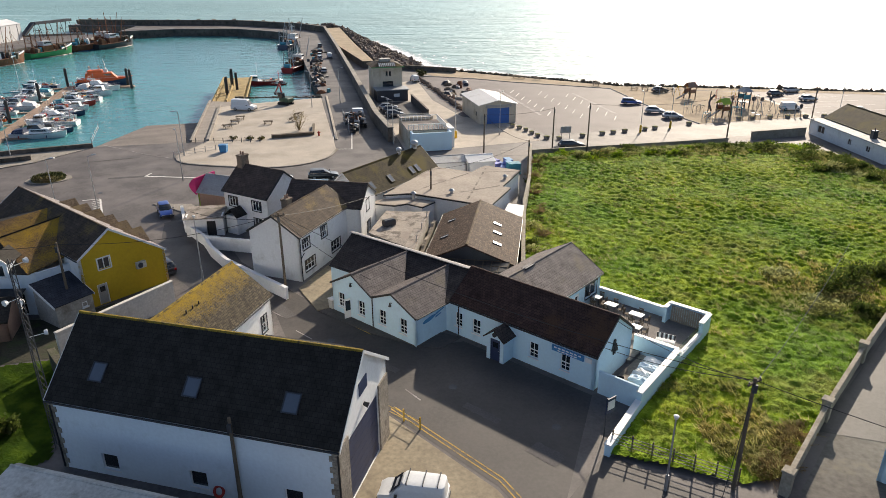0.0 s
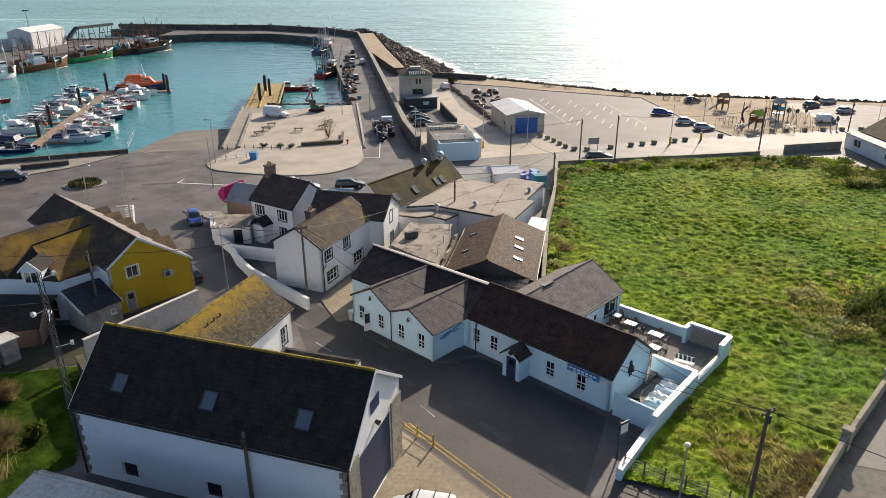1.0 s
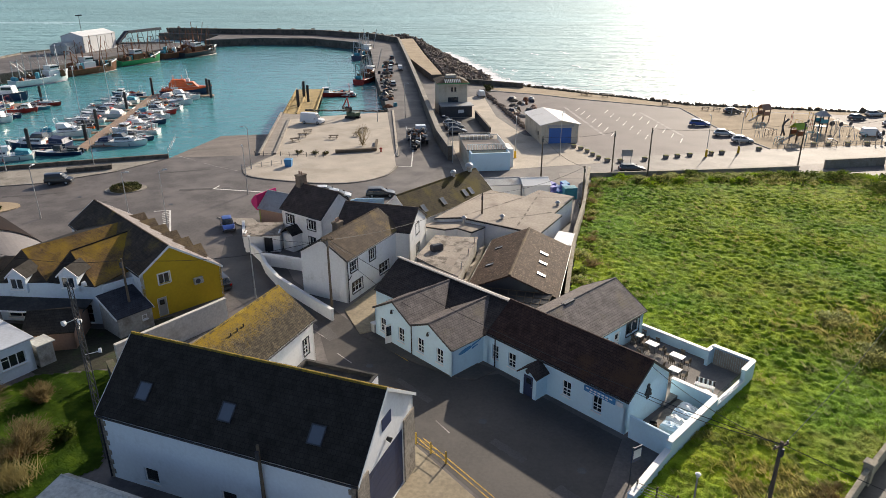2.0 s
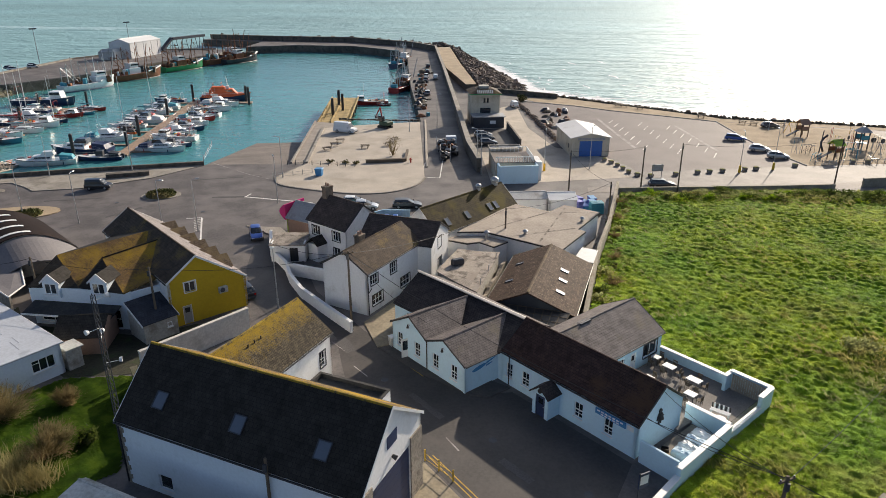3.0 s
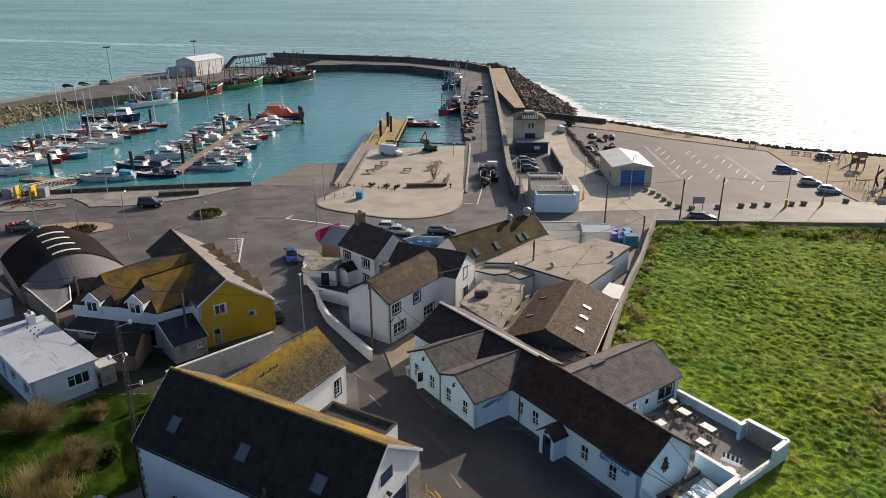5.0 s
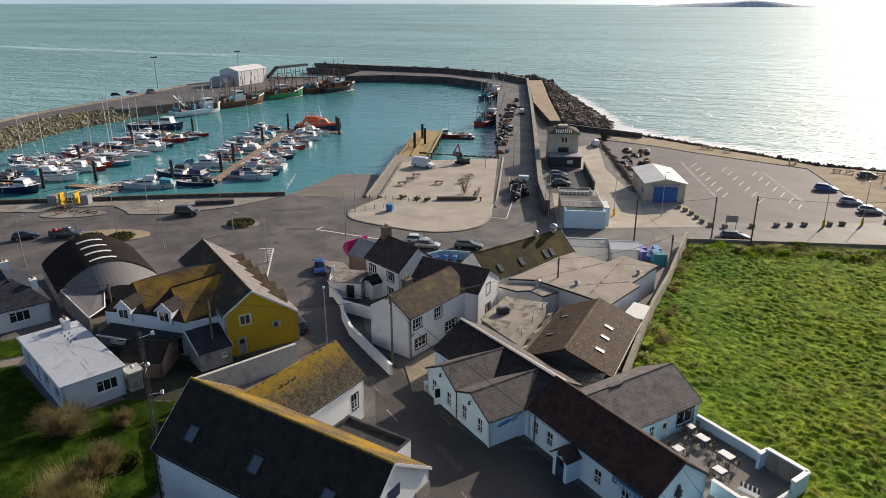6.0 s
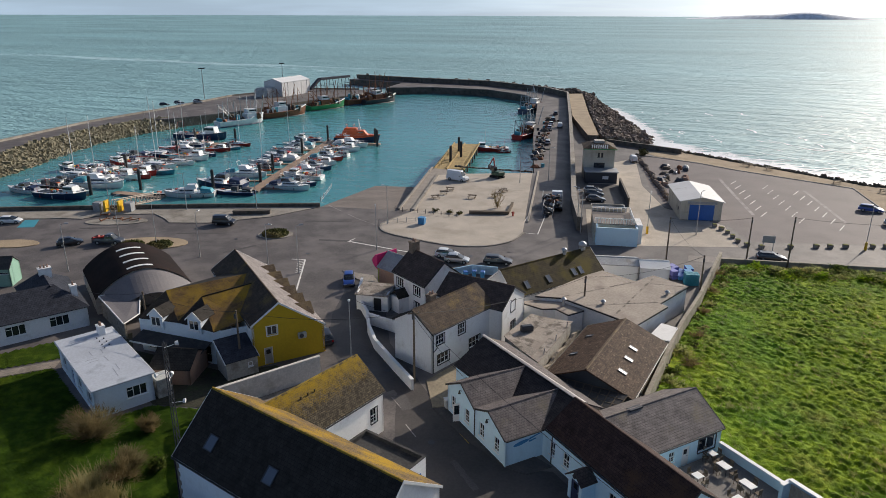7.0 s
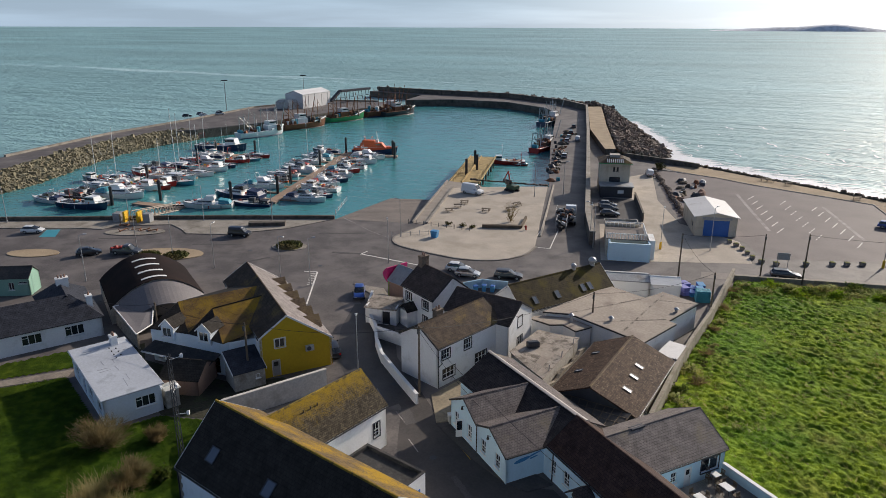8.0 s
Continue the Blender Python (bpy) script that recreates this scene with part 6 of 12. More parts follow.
def olive_house():
    h = thing("house", at(-6.9, 84.0, 54.8), "rendered house with a mossy olive slate roof and roof windows", "house")
    # local x north-east, y to the north-west
    L, D, E, R = 16.6, 6.2, 3.4, 6.1
    shell(h, L, D, E, R, RENDER, (SLATE_OLIVE, SLATE_OLIVE), [("left", 2.4, 1.0, 1.1, 1.2, "case2", BLACK)], barge=WHITE)
    k = math.atan2(R - E, D / 2)
    for x in (2.4, 6.3, 11.0, 12.3):
        skylight(h, pose(x, 0.35, E + 0.15 + 0.35 * math.tan(k), math.degrees(k)), 0.75, 1.15)
    # round steel ventilators on the ridge
    for x, r in ((11.6, 0.42), (15.2, 0.6)):
        s = Shape()
        s.tube((x, D / 2, R), (x, D / 2, R + 0.35), r * 0.7, r * 0.7, 12)
        v = part("ventilator", s, STEEL, h)
        s = Shape()
        rs = []
        for i in range(7):
            a = math.pi * i / 6
            rs.append([(x + r * max(0.02, math.sin(a)) * math.cos(q), D / 2 + r * max(0.02, math.sin(a)) * math.sin(q), R + 0.3 + (r - r * math.cos(a)) * 0.8) for q in (2 * math.pi * j / 14 for j in range(14))])
        s.rings(rs)
        part("cowl", s, STEEL, v, smooth=True)
    return h


def boathouse():
    h = thing("boathouse", at(11.8, 141.0, 12.0), "cream boathouse with a low white roof and blue roller door", "boathouse")
    W, D, E, R = 7.7, 13.6, 3.9, 4.7
    # ridge runs back: build with x as depth
    s = Shape()
    wall_sheet(s, W, E, [(1.6, 6.3, 0.02, 3.2)])
    s.add([(0, 0, E), (W, 0, E), (W / 2, 0, R), (0, 0.25, E), (W, 0.25, E), (W / 2, 0.25, R)], [(0, 1, 2), (5, 4, 3), (0, 2, 5, 3), (1, 4, 5, 2)])
    part("wall", s, CREAM, h)
    for m, ln in ((pose(W, 0.25, 0, 0, 0, 90), D - 0.25), (pose(0, D, 0, 0, 0, -90), D - 0.25)):
        s = Shape()
        s.m = m
        wall_sheet(s, ln, E, [])
        part("wall", s, CREAM, h)
    s = Shape()
    s.m = pose(W - 0.25, D, 0, 0, 0, 180)
    wall_sheet(s, W - 0.5, E, [])
    part("wall", s, CREAM, h)
    s = Shape()
    s.box(1.6, 6.3, 0.11, 0.15, 0.02, 3.2)
    part("roller_door", s, BLUE, h, "bright blue roller door")
    for sg in (-1, 1):
        s = Shape()
        q = [(W / 2 + sg * (W / 2 + 0.4), -0.4, E), (W / 2 + sg * (W / 2 + 0.4), D + 0.3, E), (W / 2, D + 0.3, R + 0.12), (W / 2, -0.4, R + 0.12)]
        s.slab(q if sg > 0 else q[::-1], 0.12)
        part("roof_slope", s, TIN_WHITE, h)
    s = Shape()
    s.box(1.2, 6.7, -0.08, -0.005, 3.35, 3.85)
    part("sign", s, CORR_GREY, h)
    s = Shape()
    s.box(-0.06, -0.005, 2.0, 2.7, 1.4, 2.2)
    part("wall_box", s, BLACK, h)
    return h


def watch_tower():
    h = thing("watch_tower", at(-11.6, 170.5, 13.0), "cream two-storey harbour lookout with a green-edged roof", "building")
    W, D, H = 7.0, 7.5, 7.4
    s = Shape()
    wall_sheet(s, W, H, [(2.2, 4.8, 2.6, 4.0), (3.0, 3.5, 5.3, 6.4), (3.8, 4.3, 5.3, 6.4)])
    part("wall", s, CREAM, h)
    for m, ln, hl in ((pose(W, 0.25, 0, 0, 0, 90), D - 0.5, [(2, 3.2, 4.8, 6.2)]), (pose(W, D, 0, 0, 0, 180), W, []), (pose(0, D - 0.25, 0, 0, 0, -90), D - 0.5, [(3, 4, 4.8, 6.2)])):
        s = Shape()
        s.m = m
        wall_sheet(s, ln, H, hl)
        part("wall", s, CREAM, h)
    for x, z, w, hh in ((2.2, 2.6, 2.6, 1.4), (3.0, 5.3, 0.5, 1.1), (3.8, 5.3, 0.5, 1.1)):
        window(h, pose(x, 0, z), w, hh, "plain", frame_mat=BLACK)
    window(h, pose(W, 0.25, 0, 0, 0, 90) @ pose(2, 0, 4.8), 1.2, 1.4, "case2")
    s = Shape()
    s.rings([[(-0.5, -0.5, H), (W + 0.5, -0.5, H), (W + 0.5, D + 0.5, H), (-0.5, D + 0.5, H)], [(1.5, 1.5, H + 0.9), (W - 1.5, 1.5, H + 0.9), (W - 1.5, D - 1.5, H + 0.9), (1.5, D - 1.5, H + 0.9)]])
    part("roof", s, SLATE_BROWN, h, uv=slope_uv)
    s = Shape()
    s.box(2.3, 4.7, 2.5, 5.0, H + 0.91, H + 1.5)
    part("roof_housing", s, RENDER_GREY, h)
    s = Shape()
    s.box(-0.52, W + 0.52, -0.52, -0.5, H - 0.15, H + 0.02)
    part("fascia", s, GREEN, h)
    s = Shape()
    for i in range(9):
        s = Shape()
        s.m = pose(1.5 + i * 0.45, -0.3, H + 0.12, 24)
        s.box(0, 0.2, 0, 1.5, 0.02, 0.1)
        part("roof_louvre", s, WHITE, h)
    # flat-roofed front room
    s = Shape()
    s.box(0, W + 0.4, -4.6, -0.005, 0, 2.6)
    p = part("front_room", s, DARKGREY, h)
    s = Shape()
    s.box(-0.2, W + 0.7, -4.9, -0.006, 2.6, 2.8)
    part("front_roof", s, CORR_GREY, p)
    s = Shape()
    s.box(4.0, 5.4, -4.64, -4.605, 1.0, 1.8)
    part("sign", s, WHITE, p)
    return h


def quay_yard():
    """Long low roofless store and pale wall between the lookout and the road."""
    h = thing("store", at(-1.4, 119.6, 11.0), "white-walled flat store with an open roof terrace", "store")
    s = Shape()
    s.box(0, 7.0, 0, 0.3, 0, 3.2).box(6.7, 7.0, 0.3, 2.4, 0, 3.2).box(0, 0.3, 0.3, 2.4, 0, 3.2)
    part("wall", s, RENDER_BLUE, h)
    s = Shape()
    s.box(0.3, 6.7, 0.3, 2.4, 2.2, 2.4)
    part("roof", s, CONCRETE, h)
    s = Shape()
    s.box(-0.3, 6.6, 2.4, 10.4, 0, 3.1)
    part("rear_wall", s, CREAM, h)
    s = Shape()
    s.box(-0.4, 6.7, 2.39, 10.5, 3.1, 3.25)
    part("rear_roof", s, FELT_GREY, h)
    # white railings round the roof
    for x0, y0, x1, y1, n in ((-0.2, 2.6, 6.5, 2.6, 15), (6.5, 2.6, 6.5, 10.3, 14), (-0.2, 10.3, 6.5, 10.3, 9)):
        s = Shape()
        for i in range(n + 1):
            x, y = x0 + (x1 - x0) * i / n, y0 + (y1 - y0) * i / n
            s.box(x - 0.05, x + 0.05, y - 0.05, y + 0.05, 3.25, 4.1)
        s.box(min(x0, x1) - 0.06, max(x0, x1) + 0.06, min(y0, y1) - 0.06, max(y0, y1) + 0.06, 4.1, 4.22)
        part("railing", s, WHITE, h)
    s = Shape()
    s.box(6.9, 7.9, 1.8, 6.2, 0, 3.4)
    part("stair_block", s, RENDER, h)
    s = Shape()
    s.box(-0.2, 5.6, 11.0, 14.0, 0, 3.3)
    part("back_store", s, CREAM, h)
    s = Shape()
    s.box(-0.4, 5.8, 10.8, 14.2, 3.3, 3.42).box(-0.4, 5.8, 10.8, 10.95, 3.42, 3.75).box(-0.4, 5.8, 14.05, 14.2, 3.42, 3.75).box(-0.4, -0.25, 10.95, 14.05, 3.42, 3.75).box(5.65, 5.8, 10.95, 14.05, 3.42, 3.75)
    part("back_roof", s, RENDER_GREY, h)
    return h


def small_sheds():
    # blue-roofed shed with painted panels beside the corner house
    h = thing("shed", at(-29.4, 90.3, -24.0), "small shed with a pale blue roof and bright painted panels", "shed")
    shell(h, 6.6, 4.4, 2.5, 4.3, PINK, (CORR_GREY, CORR_GREY), gable_mats={"left": LIME}, gutters=False)
    s = Shape()
    for i, y in enumerate((0.2, 2.3)):
        rs = [[(-0.6 - 0.9 * math.sin(math.pi * k / 6), y + dy, 2.0 + 2.2 * k / 6) for dy in (0, 1.9)] + [(-0.4, y + 1.9, 2.0 + 2.2 * k / 6), (-0.4, y, 2.0 + 2.2 * k / 6)] for k in range(7)]
        s.rings(rs)
    part("canopy", s, MAGENTA, h, "magenta awning")
    s = Shape()
    s.box(1.0, 3.2, 4.6, 6.8, 0, 2.6, 0.1)
    part("painted_booth", s, TEAL, h, "turquoise booth")
    # white outhouse in the yard
    h = thing("outhouse", at(-27.9, 80.2, 8.0), "small white outhouse with a mossy flat roof", "outhouse")
    s = Shape()
    wall_sheet(s, 4.4, 2.3, [(2.4, 3.5, 0.02, 1.9)])
    s.box(0, 0.2, 0.25, 3.4, 0, 2.5).box(4.2, 4.4, 0.25, 3.4, 0, 2.5).box(0.2, 4.2, 3.2, 3.4, 0, 2.6)
    part("wall", s, RENDER, h)
    s = Shape()
    s.slab([(-0.15, -0.25, 2.35), (4.55, -0.25, 2.35), (4.55, 3.6, 2.7), (-0.15, 3.6, 2.7)], 0.1)
    part("roof", s, FELT_PATCH, h)
    s = Shape()
    s.box(2.45, 3.45, 0.1, 0.15, 0.03, 1.88)
    part("door", s, BLACK, h)
    # white boat store behind the flat roof
    h = thing("shed", at(0.4, 103.0, 12.0), "long white tin shed behind the store", "shed")
    shell(h, 6.8, 3.8, 2.4, 2.9, WHITE, (CORR_GREY, CORR_GREY), gutters=False)
    h = thing("shed", at(7.4, 103.6, 12.0), "small white shed with a pale pitched roof", "shed")
    shell(h, 4.2, 3.8, 2.4, 3.0, WHITE, (WHITE, WHITE), gutters=False)
    # mint green shop by the harbour road
    h = thing("shop", at(-89.6, 64.4, 28.0), "mint green shop with a dark felt roof", "shop")
    shell(h, 12.0, 3.4, 2.8, 4.0, MINT, (FELT_DARK, FELT_DARK), [("front", 9.0, 0.9, 0.8, 1.2, "case2"), ("front", 10.5, 1.9, 1.3, 0.3, "plain")], gutters=False)
    chimney(h, 6.8, 1.7, 3.8, 5.6, 0.7, 0.7, 1, RENDER)
    # brown garden store beside the yellow house
    h = thing("garden_shed", at(-39.7, 54.6, 15.0), "brown rendered garden store with a dark roof", "shed")
    shell(h, 4.4, 4.6, 1.9, 3.1, PINK, (SLATE_DARK, SLATE_DARK), gutters=False)


def houses_east():
    h = thing("bungalow", at(76.8, 131.0, -88.0), "white bungalow with a grey-green pitched roof beside the field", "bungalow")
    # local x north, y west (towards the field is y = D side)
    L, D = 22.0, 8.0
    shell(h, L, D, 3.0, 5.4, RENDER, (SLATE_OLIVE, SLATE_OLIVE), gutters=False, z0=0.0)
    # flat-roofed white front room
    s = Shape()
    s.m = pose(0, -2.6, 0)
    wall_sheet(s, L, 2.7, [(2.6, 4.8, 0.9, 2.2), (12.0, 13.0, 0.9, 1.9), (17.0, 18.2, 0.9, 1.9)])
    s.box(0, 0.25, 0.255, 2.59, 0, 2.7).box(L - 0.25, L, 0.255, 2.59, 0, 2.7)
    part("front_wall", s, RENDER, h)
    for x, w, hh in ((2.6, 2.2, 1.3), (12.0, 1.0, 1.0), (17.0, 1.2, 1.0)):
        window(h, pose(x, -2.6, 0.9), w, hh, "case2")
    s = Shape()
    s.box(-0.2, L + 0.2, -2.9, -0.01, 2.7, 2.86, 0.03)
    part("front_roof", s, TIN_PALE, h)
    chimney(h, 16.0, -0.9, 2.8, 4.2, 0.8, 0.8, 1, DARKGREY)
    h = thing("house", at(29.6, 36.4, -42.0), "pale blue-white house with a dark roof beside the lane", "house")
    shell(h, 10.0, 14.0, 3.4, 6.2, RENDER_BLUE, (SLATE_DARK, SLATE_DARK), gutters=False)
    h = thing("outbuilding", at(-25.2, 28.4, -16.8), "low outbuilding with a pale weathered tin roof", "outbuilding")
    shell(h, 15.0, 7.2, 2.4, 3.45, RENDER, (TIN_PALE, TIN_PALE), gutters=False, rd=6.9, eave_back=3.3)


yellow_house()
flat_bungalow()
hip_bungalow()
barrel_shed()
hipped_workshop()
patched_store()
flat_store()
olive_house()
boathouse()
watch_tower()
quay_yard()
small_sheds()
houses_east()


# ---- field, gardens, walls ----
FIELD = [(19.2, 116.0), (46, 121.5), (66, 122), (72, 112), (72, 104), (80, 95), (45.0, 59.0), (23.6, 36.6), (21, 36.2), (13.2, 39.3), (16.7, 44.0), (21.5, 49.9), (26.1, 55.4), (18.0, 62.7), (17.4, 63.2), (15.4, 65.8), (11.5, 68.2), (12.6, 77.0), (14.05, 87.0), (16.0, 97.0)]


def inside(poly, x, y):
    hit = False
    for (a, b), (c, d) in zip(poly, poly[1:] + poly[:1]):
        if (b > y) != (d > y) and x < (c - a) * (y - b) / (d - b) + a:
            hit = not hit
    return hit


def grass_mat(name, dark, mid, light, dry, dry_cut, thin=False):
    """Leafy ground cover; thin lets light through the blades."""
    m = bpy.data.materials.new(name)
    m.use_nodes = True
    n, l = m.node_tree.nodes, m.node_tree.links
    p = n["Principled BSDF"]
    p.inputs["Roughness"].default_value = 0.9
    p.inputs["Specular IOR Level"].default_value = 0.15
    co = n.new("ShaderNodeTexCoord")
    a, b, c = (n.new("ShaderNodeTexNoise") for _ in range(3))
    for t, sc, de in ((a, 0.9, 6), (b, 0.07, 4), (c, 0.1, 5)):
        t.inputs["Scale"].default_value, t.inputs["Detail"].default_value = sc, de
        l.new(co.outputs["Object"], t.inputs["Vector"])
    ramp = n.new("ShaderNodeValToRGB")
    ramp.color_ramp.elements[0].position, ramp.color_ramp.elements[0].color = 0.32, (*dark, 1)
    ramp.color_ramp.elements[1].position, ramp.color_ramp.elements[1].color = 0.68, (*light, 1)
    e = ramp.color_ramp.elements.new(0.5)
    e.color = (*mid, 1)
    l.new(a.outputs["Fac"], ramp.inputs[0])
    cut = n.new("ShaderNodeMapRange")
    cut.inputs[1].default_value, cut.inputs[2].default_value = dry_cut
    l.new(c.outputs["Fac"], cut.inputs[0])
    mx = n.new("ShaderNodeMix")
    mx.data_type = "RGBA"
    mx.inputs[7].default_value = (*dry, 1)
    l.new(cut.outputs[0], mx.inputs[0])
    # broad drifts of yellower and bluer growth
    drift, hue = n.new("ShaderNodeValToRGB"), n.new("ShaderNodeMix")
    drift.color_ramp.elements[0].position, drift.color_ramp.elements[0].color = 0.36, (0.72, 0.9, 0.85, 1)
    drift.color_ramp.elements[1].position, drift.color_ramp.elements[1].color = 0.64, (1.2, 1.07, 0.8, 1)
    hue.data_type, hue.blend_type = "RGBA", "MULTIPLY"
    hue.inputs[0].default_value = 1.0
    l.new(b.outputs["Fac"], drift.inputs[0])
    l.new(ramp.outputs[0], hue.inputs[6])
    l.new(drift.outputs[0], hue.inputs[7])
    l.new(hue.outputs[2], mx.inputs[6])
    l.new(mx.outputs[2], p.inputs["Base Color"])
    bp, bn = n.new("ShaderNodeBump"), n.new("ShaderNodeTexNoise")
    bn.inputs["Scale"].default_value, bn.inputs["Detail"].default_value = 7.0, 4
    bp.inputs["Distance"].default_value = 0.12
    l.new(co.outputs["Object"], bn.inputs["Vector"])
    l.new(bn.outputs["Fac"], bp.inputs["Height"])
    l.new(bp.outputs[0], p.inputs["Normal"])
    if thin:
        tr, ms = n.new("ShaderNodeBsdfTranslucent"), n.new("ShaderNodeMixShader")
        ms.inputs[0].default_value = 0.5
        l.new(mx.outputs[2], tr.inputs["Color"])
        l.new(p.outputs[0], ms.inputs[1])
        l.new(tr.outputs[0], ms.inputs[2])
        l.new(ms.outputs[0], n["Material Output"].inputs["Surface"])
    return m


GRASS = grass_mat("rough_grass", (0.09, 0.135, 0.013), (0.17, 0.268, 0.017), (0.285, 0.385, 0.035), (0.28, 0.26, 0.07), (0.57, 0.78))
BLADE = grass_mat("grass_blades", (0.125, 0.185, 0.016), (0.22, 0.325, 0.023), (0.345, 0.435, 0.048), (0.36, 0.31, 0.1), (0.54, 0.72), True)
DRY = grass_mat("dry_tussock", (0.3, 0.28, 0.12), (0.44, 0.41, 0.19), (0.58, 0.54, 0.3), (0.22, 0.28, 0.05), (0.48, 0.62), True)
LAWN = grass_mat("mown_lawn", (0.045, 0.088, 0.009), (0.07, 0.132, 0.012), (0.13, 0.205, 0.02), (0.16, 0.2, 0.05), (0.7, 0.9), True)
HEDGE = grass_mat("scrub_leaves", (0.05, 0.07, 0.016), (0.1, 0.13, 0.03), (0.17, 0.2, 0.065), (0.2, 0.17, 0.09), (0.52, 0.68), True)
TWIG = grass_mat("bare_twigs", (0.14, 0.1, 0.055), (0.25, 0.18, 0.1), (0.37, 0.28, 0.17), (0.26, 0.17, 0.09), (0.5, 0.7), True)


def lumps(x, y):
    """Height of the rough field: rounded tussocks drawn out across the wind, with hollows between."""
    wx, wy = x + 0.5 * noise.noise((x * 0.8, y * 0.8, 11)), y + 0.5 * noise.noise((x * 0.8, y * 0.8, 21))
    u, v = 0.92 * wx - 0.4 * wy, 0.4 * wx + 0.92 * wy
    d = noise.voronoi((u * 1.15, v * 2.15, 0.0))[0][0]
    e = noise.voronoi((u * 2.3, v * 3.6, 4.0))[0][0]
    k = (0.62 + 0.5 * noise.noise((x * 0.12, y * 0.12, 7))) * (0.7 if y < 56 else 1.0)
    return 0.08 + k * (0.42 * max(0.0, 1 - d * d * 1.9) + 0.17 * max(0.0, 1 - e * e * 2.2)) + 0.05 * noise.noise((x * 3.3, y * 3.3, 2)) + 0.12 * noise.noise((x * 0.09, y * 0.09, 3))


def patch(poly, step, fn, base, edge=0.6):
    xs, ys = [p[0] for p in poly], [p[1] for p in poly]
    nx, ny = int((max(xs) - min(xs)) / step) + 2, int((max(ys) - min(ys)) / step) + 2
    x0, y0 = min(xs), min(ys)
    idx, s = {}, Shape()
    keep = [[inside(poly, x0 + (i + 0.5) * step, y0 + (j + 0.5) * step) for j in range(ny)] for i in range(nx)]
    for i in range(nx):
        for j in range(ny):
            if not keep[i][j]:
                continue
            q = []
            for a, b in ((i, j), (i + 1, j), (i + 1, j + 1), (i, j + 1)):
                if (a, b) not in idx:
                    idx[a, b] = len(s.v)
                    x, y = x0 + a * step, y0 + b * step
                    s.v.append((x, y, base + fn(x, y)))
                q.append(idx[a, b])
            s.f.append(tuple(q))
    return s


def sheet(name, s, material, label, category, kind="structure"):
    me = bpy.data.meshes.new(name)
    me.from_pydata(s.v, [], s.f)
    me.polygons.foreach_set("use_smooth", [True] * len(me.polygons))
    me.materials.append(material)
    return tagged(new(name, me), label, category, kind=kind)


def straw(x, y):
    """How far the grass is flattened and bleached: towards the gate, the lane wall and the far bank."""
    a = 0.55 * math.exp(-((x - 22.5) ** 2 / 30 + (y - 45) ** 2 / 60)) + 1.0 * math.exp(-((x - 24.5) ** 2 / 9 + (y - 38.5) ** 2 / 12)) + 0.8 * math.exp(-((x - 40) ** 2 / 60 + (y - 62) ** 2 / 70)) + 0.8 * math.exp(-((y - 119) / 4) ** 2) + 0.9 * math.exp(-((x - 69) ** 2 / 40 + (y - 107) ** 2 / 120))
    return a + 0.75 * noise.noise((x * 0.5, y * 0.5, 31)) + 0.35 * noise.noise((x * 1.7, y * 1.7, 33))


HEATH = grass_mat("dry_heath_cover", (0.07, 0.066, 0.028), (0.12, 0.115, 0.045), (0.2, 0.185, 0.08), (0.17, 0.13, 0.06), (0.46, 0.66))
STRAW = grass_mat("bleached_grass", (0.13, 0.13, 0.04), (0.23, 0.22, 0.075), (0.36, 0.33, 0.15), (0.13, 0.19, 0.025), (0.46, 0.62))
field = sheet("field", patch(FIELD, 0.18, lumps, GZ + 0.02), GRASS, "rough lumpy green field of long grass", "field")
field.data.materials.append(STRAW)
for fc in field.data.polygons:
    c = fc.center
    if straw(c.x, c.y) > 0.62:
        fc.material_index = 1


def tufts(name, poly, count, base_fn, size, material, label, seed, blades=5, lean=(-0.7, -0.25), where=None, wide=0.1):
    """Clumps of narrow blades, joined into one mesh."""
    rnd = random.Random(seed)
    xs, ys = [p[0] for p in poly], [p[1] for p in poly]
    v, f = [], []
    made = tries = 0
    while made < count and tries < count * 12:
        tries += 1
        x, y = rnd.uniform(min(xs), max(xs)), rnd.uniform(min(ys), max(ys))
        if not inside(poly, x, y) or (where and rnd.random() > where(x, y)):
            continue
        made += 1
        z = base_fn(x, y)
        sc = size * rnd.uniform(0.55, 1.3)
        for _ in range(blades):
            a = rnd.uniform(0, 2 * math.pi)
            ox, oy = rnd.gauss(0, 0.3) * sc, rnd.gauss(0, 0.3) * sc
            w, hgt = wide * sc, sc * rnd.uniform(0.5, 1.1)
            tx, ty = lean[0] * sc + rnd.gauss(0, 0.45) * sc, lean[1] * sc + rnd.gauss(0, 0.45) * sc
            k = len(v)
            v += [(x + ox - w * math.cos(a), y + oy - w * math.sin(a), z - 0.05), (x + ox + w * math.cos(a), y + oy + w * math.sin(a), z - 0.05), (x + ox + tx, y + oy + ty, z + hgt)]
            f.append((k, k + 1, k + 2))
    me = bpy.data.meshes.new(name)
    me.from_pydata(v, [], f)
    me.materials.append(material)
    return tagged(new(name, me), label, "grass", kind="stuff")


near = lambda x, y: max(0.12, min(1.0, 1.5 - (y - 36) / 60))
FZ = lambda x, y: GZ + 0.02 + lumps(x, y)
dryness = lambda x, y: min(0.9, max(0.02, straw(x, y) - 0.25))
tufts("grass", FIELD, 30000, FZ, 0.19, BLADE, "long green grass tufts in the field", 3, where=near)
tufts("dry_grass", FIELD, 9500, FZ, 0.4, DRY, "pale dry grass tussocks in the field", 4, where=dryness, blades=7)


